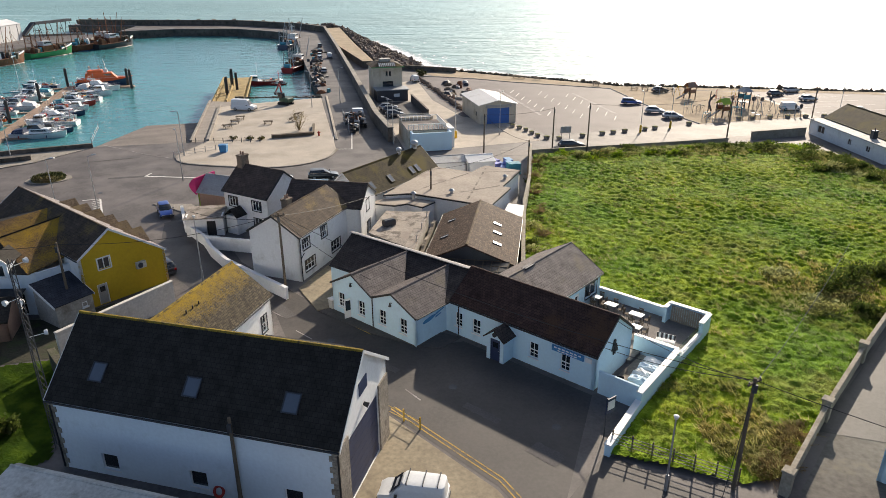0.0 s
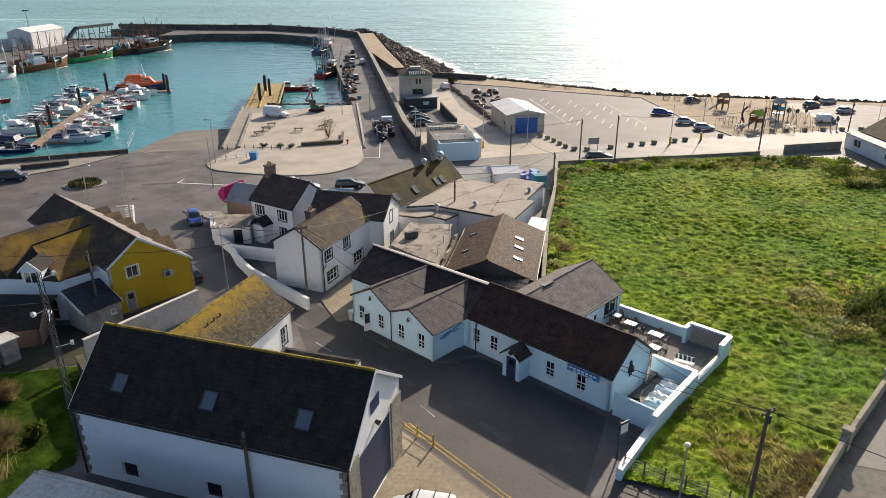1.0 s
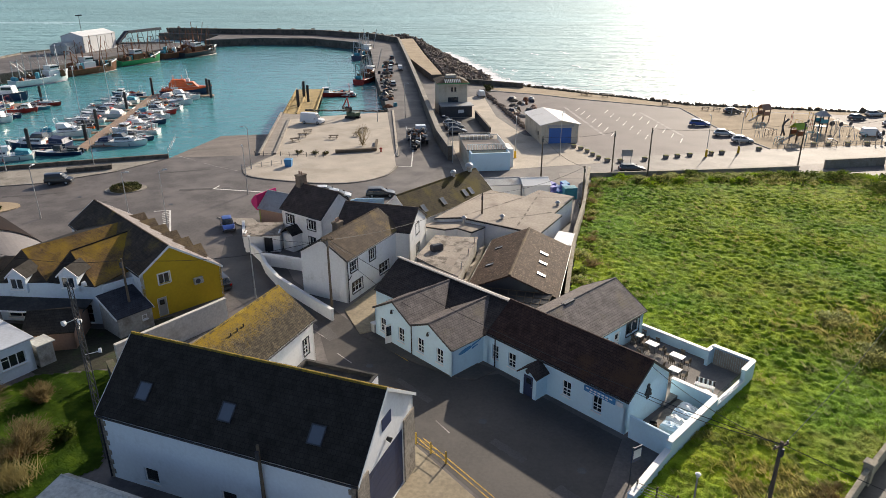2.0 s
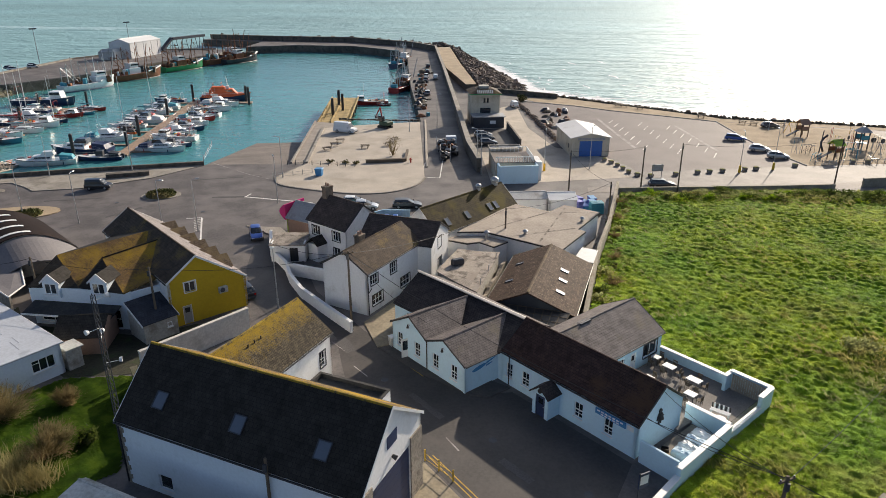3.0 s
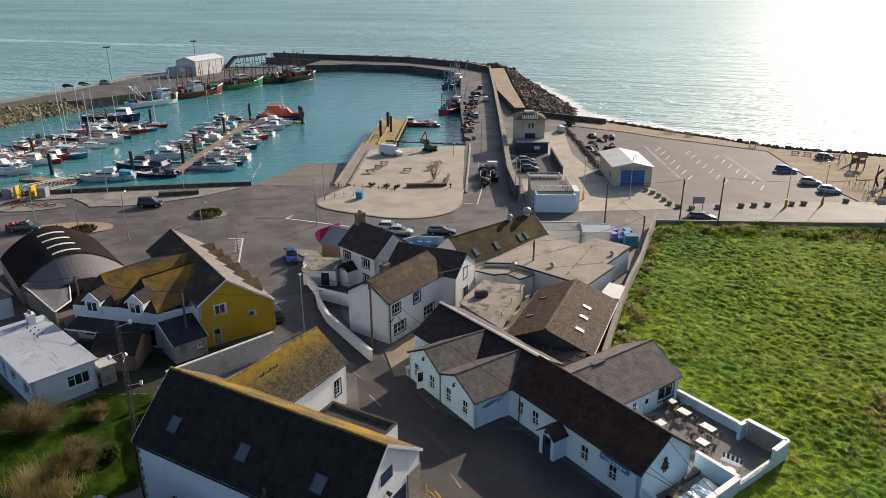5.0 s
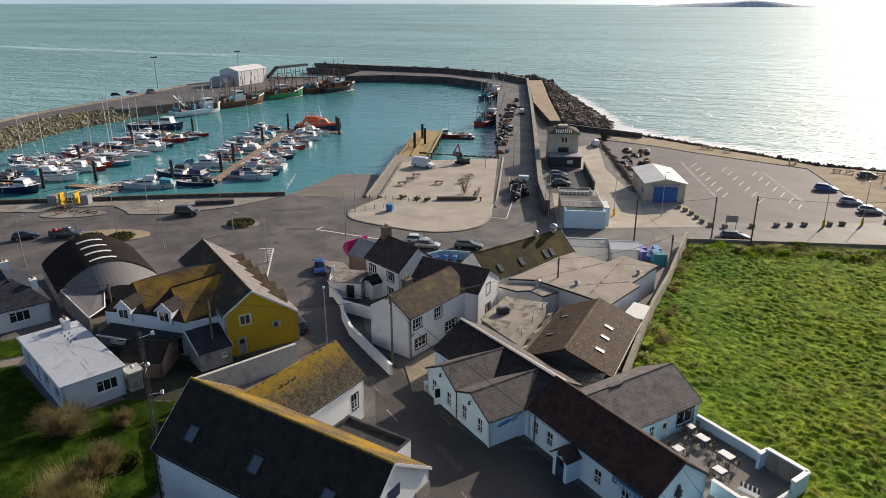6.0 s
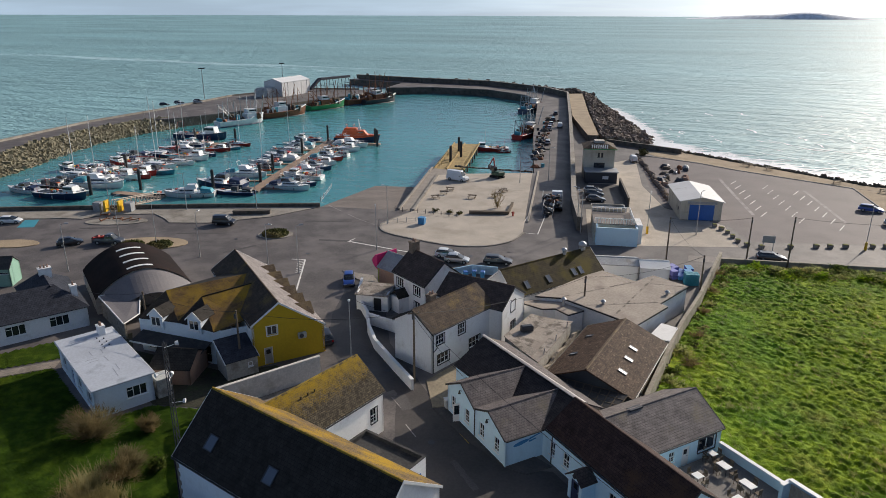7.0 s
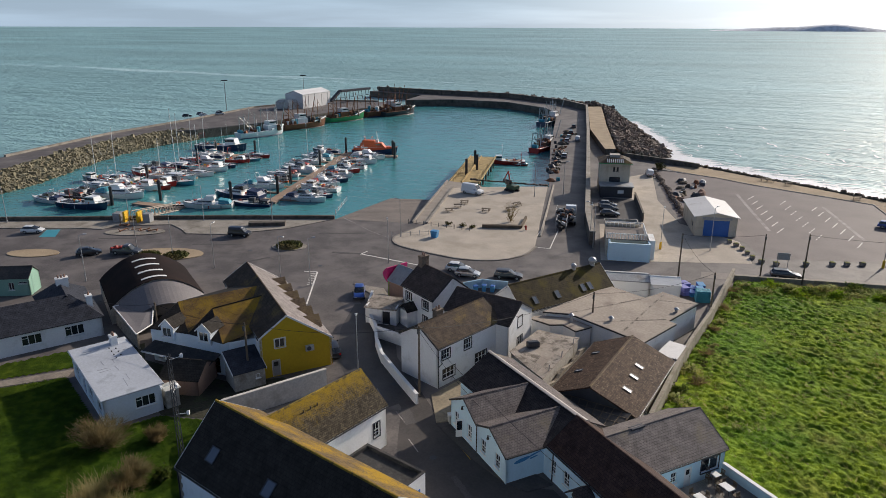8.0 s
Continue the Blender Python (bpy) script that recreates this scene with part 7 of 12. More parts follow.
def bush(x, y, r, h, material, label, seed, name="bush", leaves=900, leaf=0.16, z=GZ):
    """Stems from one root and a crown of small leaves in clumps, uneven and open."""
    rnd = random.Random(seed)
    ob = thing(name, pose(x, y, z), label, name)
    st = Shape()
    tips = []
    for i in range(14):
        a, e = rnd.uniform(0, 6.28), rnd.uniform(0.35, 1.3)
        p = Vector((0, 0, 0))
        d = Vector((math.cos(a) * math.cos(e), math.sin(a) * math.cos(e), math.sin(e)))
        for k in range(3):
            q = p + Vector((d.x * r * 0.36, d.y * r * 0.36, abs(d.z) * h * 0.36)) + Vector((rnd.gauss(0, 0.05), rnd.gauss(0, 0.05), 0)) * r
            st.tube(p, q, 0.05 / (k + 1) + 0.008, 0.05 / (k + 2) + 0.006, 5)
            p = q
            tips.append(p)
    part("stem", st, TWIG, ob)
    v, f = [], []
    for i in range(leaves):
        t = rnd.choice(tips)
        c = t + Vector((rnd.gauss(0, 0.16) * r, rnd.gauss(0, 0.16) * r, rnd.gauss(0, 0.13) * h))
        if c.z < 0.03:
            c.z = rnd.uniform(0.05, 0.3)
        n = Vector((rnd.gauss(0, 1), rnd.gauss(0, 1), rnd.gauss(0.4, 1))).normalized()
        if material is TWIG:
            # bare shoots point outwards
            a = (c.normalized() + n * 0.5).normalized() * leaf * rnd.uniform(2.0, 5.0)
            b = n.cross(a).normalized() * 0.018
        else:
            a = n.orthogonal().normalized() * leaf * rnd.uniform(0.6, 1.4)
            b = n.cross(a) * rnd.uniform(0.35, 0.6)
        k = len(v)
        v += [tuple(c - a), tuple(c + b), tuple(c + a), tuple(c - b)]
        f.append((k, k + 1, k + 2, k + 3))
    s = Shape()
    s.v, s.f = v, f
    me = bpy.data.meshes.new("foliage")
    me.from_pydata(v, [], f)
    me.materials.append(material)
    c = new("foliage", me)
    c.parent = ob
    return ob


for i, (x, y, r, hh, m) in enumerate(((41, 63, 2.8, 1.7, HEDGE), (44.5, 65.5, 2.4, 1.5, HEDGE), (38, 59.5, 2.0, 0.9, DRY), (48, 67, 2.6, 1.6, HEDGE), (37.5, 66, 2.2, 0.8, DRY), (42, 58, 1.8, 0.9, HEDGE), (64, 112, 2.6, 1.4, HEDGE), (60, 118, 2.2, 1.2, HEDGE), (67, 106, 2.6, 1.5, HEDGE), (53, 119.5, 2.2, 1.0, HEDGE), (70, 100, 2.4, 1.4, HEDGE), (62.5, 105, 2.0, 1.0, HEDGE), (36, 119.0, 2.0, 0.8, HEDGE))):
    bush(x, y, r, hh, m, "dark green wind-shaped scrub at the field's edge" if m is HEDGE else "brown dead scrub in the rough field", 40 + i, leaves=1500)

# rough bank of scrub along the field's far and east edges
rnd = random.Random(61)
for i in range(22):
    u = rnd.random()
    x, y = (34 + 30 * u, 118.6 + 2.0 * u + rnd.uniform(-1.2, 0.5)) if i % 3 == 0 else (70.5 - 6 * rnd.random(), 99 + 21 * u)
    m = (HEDGE, DRY, HEDGE, HEDGE)[i % 4]
    bush(x, y, rnd.uniform(1.2, 2.2), rnd.uniform(0.6, 1.3), m, "dull green scrub on the field bank" if m is HEDGE else "bleached dead growth on the field bank", 140 + i, leaves=700)
for i in range(30):
    x = 21.5 + 44 * i / 29 + rnd.uniform(-0.8, 0.8)
    y = 113.6 + 0.11 * (x - 20) + rnd.uniform(-1.5, 2.2)
    m = (HEDGE, DRY, BLADE)[i % 3]
    bush(x, y, rnd.uniform(1.3, 2.4), rnd.uniform(0.5, 1.0), m, {HEDGE: "dull green scrub on the field bank", DRY: "bleached dead growth on the field bank", BLADE: "bright green weeds on the field bank"}[m], 200 + i, leaves=600)
for i in range(16):
    y = 74 + 40 * i / 15
    x = 12.6 + (y - 77) * 0.16 + rnd.uniform(0.3, 2.2)
    m = (DRY, HEDGE, TWIG)[i % 3]
    bush(x, y, rnd.uniform(0.8, 1.5), rnd.uniform(0.35, 0.7), m, {HEDGE: "low green weeds beside the field wall", DRY: "pale dead stalks beside the field wall", TWIG: "brown bare brambles beside the field wall"}[m], 240 + i, leaves=420)
# brown dead brambles inside the lane wall
for i, (x, y) in enumerate(((24.6, 38.6), (25.8, 40.2), (23.4, 37.6), (26.8, 41.2))):
    bush(x, y, 1.4, 0.5, TWIG, "brown dead brambles beside the lane wall", 180 + i, leaves=1800, leaf=0.05)

# gardens on the west
PAMPAS = grass_mat("pampas_straw", (0.3, 0.22, 0.1), (0.45, 0.34, 0.17), (0.6, 0.48, 0.27), (0.35, 0.26, 0.12), (0.5, 0.7), True)
GARDEN = [(-24.2, 40.0), (-30, 52.5), (-36.5, 51), (-39.5, 46.4), (-52.5, 53.4), (-58, 48), (-50, 28), (-27, 26), (-27.5, 36)]
sheet("lawn", patch(GARDEN, 0.25, lambda x, y: 0.05 + 0.05 * noise.noise((x * 0.6, y * 0.6, 1)), GZ + 0.02), LAWN, "mown green garden lawn", "lawn")
LAWN2 = [(-62.6, 52.2), (-55.6, 61.5), (-53.6, 55.6), (-60.0, 49.4)]
sheet("lawn", patch(LAWN2, 0.5, lambda x, y: 0.05, GZ + 0.02), LAWN, "small bright lawn before the bungalow", "lawn")
flat("path", [(-53.3, 55.2), (-59.6, 49.0), (-58.2, 48.2), (-52.5, 53.6)], GZ + 0.05, YARD, "bare earth path between the lawns", "path")
# garden ground coloured near black to carry the courtyard's deep shade
SHADE_GROUND = mat("shade_dark_ground", (0.035, 0.034, 0.02), 0.95, var=0.5, scale=2.0, bump=0.04, bump_scale=5, stain=(0.03, 0.05, 0.012), stain_scale=0.8)
flat("garden", [(-36.6, 51.2), (-30.2, 52.8), (-24.5, 45.5), (-29.5, 52.9), (-24.0, 61.8), (-29.5, 62.8), (-33.5, 59.5), (-47.5, 60.2), (-51.0, 63.8), (-53.0, 60.5), (-44.0, 55.8)], GZ + 0.03, SHADE_GROUND, "garden ground coloured dark for the deep shade behind the houses", "garden")
tufts("lawn_grass", GARDEN, 7000, lambda x, y: GZ + 0.06, 0.22, LAWN, "short lawn grass", 6)
bush(-37.8, 44.5, 2.6, 2.3, TWIG, "bare twiggy shrub on the lawn", 71, leaves=5200, leaf=0.09)
bush(-33.8, 47.6, 1.1, 1.2, TWIG, "brown leafless shrub on the lawn", 72, leaves=3000, leaf=0.08)
bush(-30.7, 41.0, 1.9, 2.0, TWIG, "brown feathery shrub on the lawn", 73, leaves=6500, leaf=0.06)
bush(-28.6, 43.2, 0.9, 0.9, HEDGE, "small green bush on the lawn", 74, leaves=700)
for i, (x, y) in enumerate(((-31.5, 37.5), (-29.5, 38.2), (-32.6, 39.0))):
    tufts("pampas_grass", [(x - 0.8, y - 0.8), (x + 0.8, y - 0.8), (x + 0.8, y + 0.8), (x - 0.8, y + 0.8)], 45, lambda a, b: GZ + 0.05, 1.6, PAMPAS, "tall pale pampas grass clump", 80 + i, blades=14, lean=(-0.1, 0), wide=0.018)


def run_wall(name, pts, h, t, material, label, coping=None, z=GZ, kind="structure", cop=0.08):
    """A wall along a line of points, with a coping."""
    s, c = Shape(), Shape()
    for (x0, y0), (x1, y1) in zip(pts, pts[1:]):
        d = Vector((x1 - x0, y1 - y0))
        ln = d.length
        m = pose(x0, y0, z, 0, 0, math.degrees(math.atan2(d.y, d.x)))
        s.m = c.m = m
        s.box(0, ln, -t / 2, t / 2, 0, h)
        c.box(-0.04, ln + 0.04, -t / 2 - 0.05, t / 2 + 0.05, h, h + cop, 0.02)
    w = part(name, s, material, None)
    tagged(w, label, "wall", kind=kind)
    part("coping", c, coping or material, w)
    return w


run_wall("field_wall", [(18.8, 117.2), (15.75, 97.0), (13.75, 87.0), (12.3, 77.0), (11.0, 67.4)], 1.9, 0.35, WALLTOP, "weathered concrete wall between the field and the yards")
run_wall("field_wall", [(19.0, 117.4), (46, 122.4), (56, 124.6)], 0.75, 0.35, WALLTOP, "low wall between the field and the shore road")
run_wall("field_wall", [(61.0, 126.2), (72.5, 129.1)], 1.5, 0.35, WALLTOP, "taller stained wall beside the shore road")
run_wall("lane_wall", [(23.2, 35.4), (29.6, 42.7), (36.8, 50.4), (44.6, 58.4), (58, 72.5), (74, 92)], 1.35, 0.22, WALLTOP, "grey blockwork wall along the lane")
for p in ((23.2, 35.4), (29.6, 42.7), (36.8, 50.4), (44.6, 58.4)):
    s = Shape()
    s.box(-0.3, 0.3, -0.3, 0.3, 0, 1.75).box(-0.38, 0.38, -0.38, 0.38, 1.75, 1.87, 0.03)
    o = part("wall_pier", s, WALLTOP, None)
    o.matrix_world = pose(*p, GZ, 0, 0, 45)
    tagged(o, "square concrete pier of the lane wall", "pier", "piers of the lane wall", "structure")
run_wall("yard_wall", [(-31.0, 88.2), (-28.6, 82.0), (-25.0, 77.6), (-23.2, 74.2), (-20.6, 70.6), (-16.4, 66.6), (-12.7, 63.2)], 1.25, 0.3, RENDER, "white rendered wall along the street")
run_wall("yard_wall", [(-24.4, 76.6), (-16.8, 74.6)], 1.5, 0.25, RENDER, "white rendered wall across the yard")
run_wall("yard_wall", [(-29.6, 52.6), (-23.4, 62.4)], 2.5, 0.3, PALE_WALL, "long pale weathered wall behind the yellow house")
run_wall("garden_wall", [(-23.5, 44.8), (-27.8, 49.2), (-29.3, 51.0)], 1.9, 0.5, MOSSWALL, "mossy rubble garden wall", coping=MOSSWALL)
run_wall("quay_parapet", [(-58.8, 124.7), (-80, 116.1), (-122, 97.1), (-148, 85.6)], 0.75, 0.5, QUAYWALL, "dark low parapet along the quay")
flat("yard", [(-29.2, 52.9), (-23.6, 44.9), (-15.5, 47.5), (-16.5, 55.0), (-14.5, 56.8), (-17.5, 60.0), (-23.3, 62.0)], GZ + 0.02, YARD, "stained concrete yard behind the cottages", "yard")
flat("pavement", [(-9.4, 60.6), (-7.9, 61.5), (-8.8, 67.0), (-6.0, 70.0), (-8.5, 74.5), (-12.0, 65.5)], GZ + 0.1, APRON, "worn tan concrete forecourt between the houses", "pavement", depth=0.1)
flat("pavement", [(-9.3, 60.5), (-4.2, 56.3), (0.4, 53.6), (2.2, 53.4), (4.0, 55.2), (1.5, 56.5), (-7.8, 61.4)], GZ + 0.09, FORECOURT, "dark asphalt pavement before the gables", "pavement", depth=0.09)

run_wall("yard_wall", [(-2.5, 166.0), (1.4, 147.4)], 1.8, 0.3, QUAYWALL, "dark stone wall round the lookout's yard")
run_wall("shore_wall", [(-12.5, 221.6), (-2.0, 217.2), (9.8, 211.8)], 1.3, 0.6, QUAYWALL, "dark curved retaining wall at the shore")
# mole: parapet wall, upper path, armour rock
run_wall("mole_wall", [(-5.5, 127), (-9.0, 141), (-19.6, 199), (-31.5, 263), (-46.5, 341), (-62, 361), (-98, 383), (-146, 387), (-184, 393)], 2.6, 1.0, QUAYWALL, "tall dark stone wall along the mole", coping=CONCRETE, cop=0.15)
flat("mole_path", [(-18.6, 222), (-30.6, 263), (-45.4, 338), (-39.5, 341), (-26.5, 275), (-15.4, 223)], GZ + 2.2, PATHSAND, "sandy upper path on the mole", "path", depth=0.12)
flat("mole_bank", [(-18.55, 222.1), (-30.55, 263), (-45.35, 338), (-39.6, 340.9), (-26.6, 275), (-15.5, 223.1)], GZ + 2.08, QUAYWALL, "dark stone bank carrying the mole path", "quay wall", depth=2.08)


def rock_bank(inner, outer, zi, zo, count, smin, smax, material, label, seed):
    """A sloping bank between two lines, strewn with boulders."""
    bed = Shape()
    k = len(inner)
    bed.add([(x, y, zi - 0.5) for x, y in inner] + [(x, y, zo - 0.6) for x, y in outer], [(i, i + 1, k + i + 1, k + i) for i in range(k - 1)])
    tagged(part("rock_bed", bed, material, None), "rubble bed under the boulders", "bank", kind="structure")
    rnd = random.Random(seed)
    base = [(-1, -1, -1), (1, -1, -1), (1, 1, -1), (-1, 1, -1), (-1, -1, 1), (1, -1, 1), (1, 1, 1), (-1, 1, 1)]
    fs = [(3, 2, 1, 0), (4, 5, 6, 7), (0, 1, 5, 4), (1, 2, 6, 5), (2, 3, 7, 6), (3, 0, 4, 7)]
    lens = [math.dist(a, b) for a, b in zip(inner, inner[1:])]
    v, f = [], []
    for _ in range(count):
        q = rnd.uniform(0, sum(lens))
        i = 0
        while i < len(lens) - 1 and q > lens[i]:
            q -= lens[i]
            i += 1
        t, u = q / lens[i], rnd.random() if rnd.random() < 0.93 else rnd.uniform(0.9, 1.16)
        ax, ay = (inner[i][j] + (inner[i + 1][j] - inner[i][j]) * t for j in (0, 1))
        bx, by = (outer[i][j] + (outer[i + 1][j] - outer[i][j]) * t for j in (0, 1))
        r = rnd.uniform(smin, smax) * (1 if rnd.random() < 0.85 else 1.5)
        m = Matrix.Translation((ax + (bx - ax) * u, ay + (by - ay) * u, zi + (zo - zi) * u + rnd.uniform(-0.3, 0.25) * r)) @ Euler((rnd.uniform(0, 6), rnd.uniform(0, 6), rnd.uniform(0, 6))).to_matrix().to_4x4()
        n = len(v)
        for p in base:
            w = Vector(p) * rnd.uniform(0.5, 1.0)
            v.append(tuple(m @ Vector((w.x * r * 0.62, w.y * r * 0.5, w.z * r * 0.42))))
        f += [tuple(j + n for j in g) for g in fs]
    me = bpy.data.meshes.new("armour_rocks")
    me.from_pydata(v, [], f)
    me.materials.append(material)
    return tagged(new("armour_rocks", me), label, "rocks", kind="stuff")


rock_bank([(-14.5, 224), (-25.5, 275), (-38.5, 341), (-48, 362)], [(-1, 247), (-5, 268), (-22, 322), (-42, 388)], 1.2, WZ - 0.2, 9000, 0.55, 1.35, ROCK, "heaped brown-grey armour rocks along the mole", 11)
rock_bank([(-45, 352), (-60, 367), (-98, 390), (-146, 394), (-188, 399)], [(-40, 390), (-58, 386), (-95, 404), (-146, 407), (-192, 412)], 0.6, WZ - 0.2, 4000, 0.8, 1.7, ROCK, "dark armour rocks outside the mole", 12)
rock_bank([(-160, 96), (-165, 118), (-169.5, 132), (-177.5, 154.7), (-183, 179), (-183.2, 207.7), (-178, 218)], [(-148, 92), (-158, 121), (-160.5, 137), (-168.5, 157.6), (-174.8, 179.5), (-175.8, 199.2), (-172.5, 216.2)], GZ - 0.1, WZ - 0.1, 9000, 0.5, 1.0, ROCK_LIGHT, "pale lichen-covered armour rocks inside the west pier", 13)
rock_bank([(-9, 223), (9, 215.6), (22, 206.6), (39, 195.8), (52, 186.8), (80, 181.8), (114, 175), (200, 164)], [(-1, 240), (12, 229), (33, 216), (48, 205), (60, 197), (84, 193), (120, 187), (206, 176)], GZ + 0.1, WZ - 0.3, 11000, 0.4, 0.9, ROCK_DARK, "dark weedy shore rocks below the path", 14)
# surf along the shore
def surf(pts, w, seed):
    rnd = random.Random(seed)
    s = Shape()
    for (x0, y0), (x1, y1) in zip(pts, pts[1:]):
        k = max(2, int(math.hypot(x1 - x0, y1 - y0) / 0.5))
        for i in range(k):
            a = i / k
            for q in range(9):
                x, y = x0 + (x1 - x0) * a + rnd.gauss(0, 0.8), y0 + (y1 - y0) * a + abs(rnd.gauss(0, w))
                r, e = rnd.uniform(0.4, 3.4), rnd.uniform(0.15, 0.85)
                n = 7
                ring = [(x + math.cos(6.283 * j / n) * r * 1.6 * rnd.uniform(0.7, 1.2), y + math.sin(6.283 * j / n) * e * rnd.uniform(0.7, 1.2)) for j in range(n)]
                s.add([(px, py, WZ + 0.06 + rnd.uniform(0, 0.05)) for px, py in ring], [tuple(range(n))])
    return tagged(part("surf", s, FOAM, None), "white broken surf along the shore", "surf", kind="stuff")


surf([(-24, 324), (-6, 270), (0, 246), (12, 231), (33, 218), (48, 207), (60, 199), (84, 195), (120, 189), (206, 178)], 5.0, 5)

# broken white ribbons that stand for sunlit faces of waves coming in to shore
def crests(pts, rows, seed):
    rnd = random.Random(seed)
    s = Shape()
    for d, chance in rows:
        for (x0, y0), (x1, y1) in zip(pts, pts[1:]):
            ln = math.hypot(x1 - x0, y1 - y0)
            nx, ny = -(y1 - y0) / ln, (x1 - x0) / ln
            q = 0.0
            while q < ln:
                w = rnd.uniform(2.0, 9.0) * (1 if d > -40 else 1.8)
                if rnd.random() < chance:
                    o = d + rnd.uniform(-2.5, 2.5)
                    k = 6
                    up, lo = [], []
                    for j in range(k + 1):
                        a = (q + w * j / k) / ln
                        wob = 0.5 * math.sin(j * 1.3 + o) + rnd.uniform(-0.2, 0.2)
                        e = rnd.uniform(0.12, 0.5) * (1 if d > -40 else 1.6) * math.sin(math.pi * (j + 0.3) / (k + 0.6))
                        px, py = x0 + (x1 - x0) * a + nx * (o + wob), y0 + (y1 - y0) * a + ny * (o + wob)
                        up.append((px + nx * e, py + ny * e, WZ + 0.09))
                        lo.append((px - nx * e, py - ny * e, WZ + 0.09))
                    s.add(up + lo[::-1], [tuple(range(2 * k + 2))])
                q += w + rnd.uniform(1.0, 7.0)
    return tagged(part("lit_wave_face", s, FOAM, None), "thin white ribbons for the lit wave faces rolling in to the shore", "surf", kind="stuff")


crests([(206, 178), (120, 189), (84, 195), (60, 199), (48, 207), (33, 218), (12, 231), (0, 246), (-6, 270), (-24, 324)], [(-8, 0.7), (-14, 0.5), (-22, 0.4), (-31, 0.3), (-42, 0.3), (-56, 0.26), (-72, 0.22), (-92, 0.18), (-116, 0.14)], 8)

# pale current line far out
pts = [(-900, 566), (-745, 561), (-651, 555), (-558, 543), (-482, 538), (-403, 522), (-333, 507), (-236, 468)]
sl = Shape()
rnd = random.Random(9)
for (x0, y0), (x1, y1) in zip(pts, pts[1:]):
    for i in range(16):
        a0, a1 = i / 16, (i + 1.2) / 16
        w = rnd.uniform(1.0, 6.0)
        o = rnd.uniform(-4, 4)
        sl.add([(x0 + (x1 - x0) * a0, y0 + (y1 - y0) * a0 + o, WZ + 0.07), (x0 + (x1 - x0) * a1, y0 + (y1 - y0) * a1 + o, WZ + 0.07), (x0 + (x1 - x0) * a1, y0 + (y1 - y0) * a1 + o + w, WZ + 0.07), (x0 + (x1 - x0) * a0, y0 + (y1 - y0) * a0 + o + w, WZ + 0.07)], [(0, 1, 2, 3)])
tagged(part("current_line", sl, SLICK, None), "pale foam line drawn out across the sea", "foam", kind="stuff")


# ---- vehicles ----
def loft_section(half, zlo, zhi, n=3, tuck=0.06):
    """A car body's cross-section, rounded at sill and shoulder."""
    h = zhi - zlo
    r = [(-half + tuck, zlo), (-half, zlo + 0.25 * h), (-half + 0.02, zlo + 0.7 * h), (-half + 0.09, zhi)]
    return r + [(-y, z) for y, z in r[::-1]]


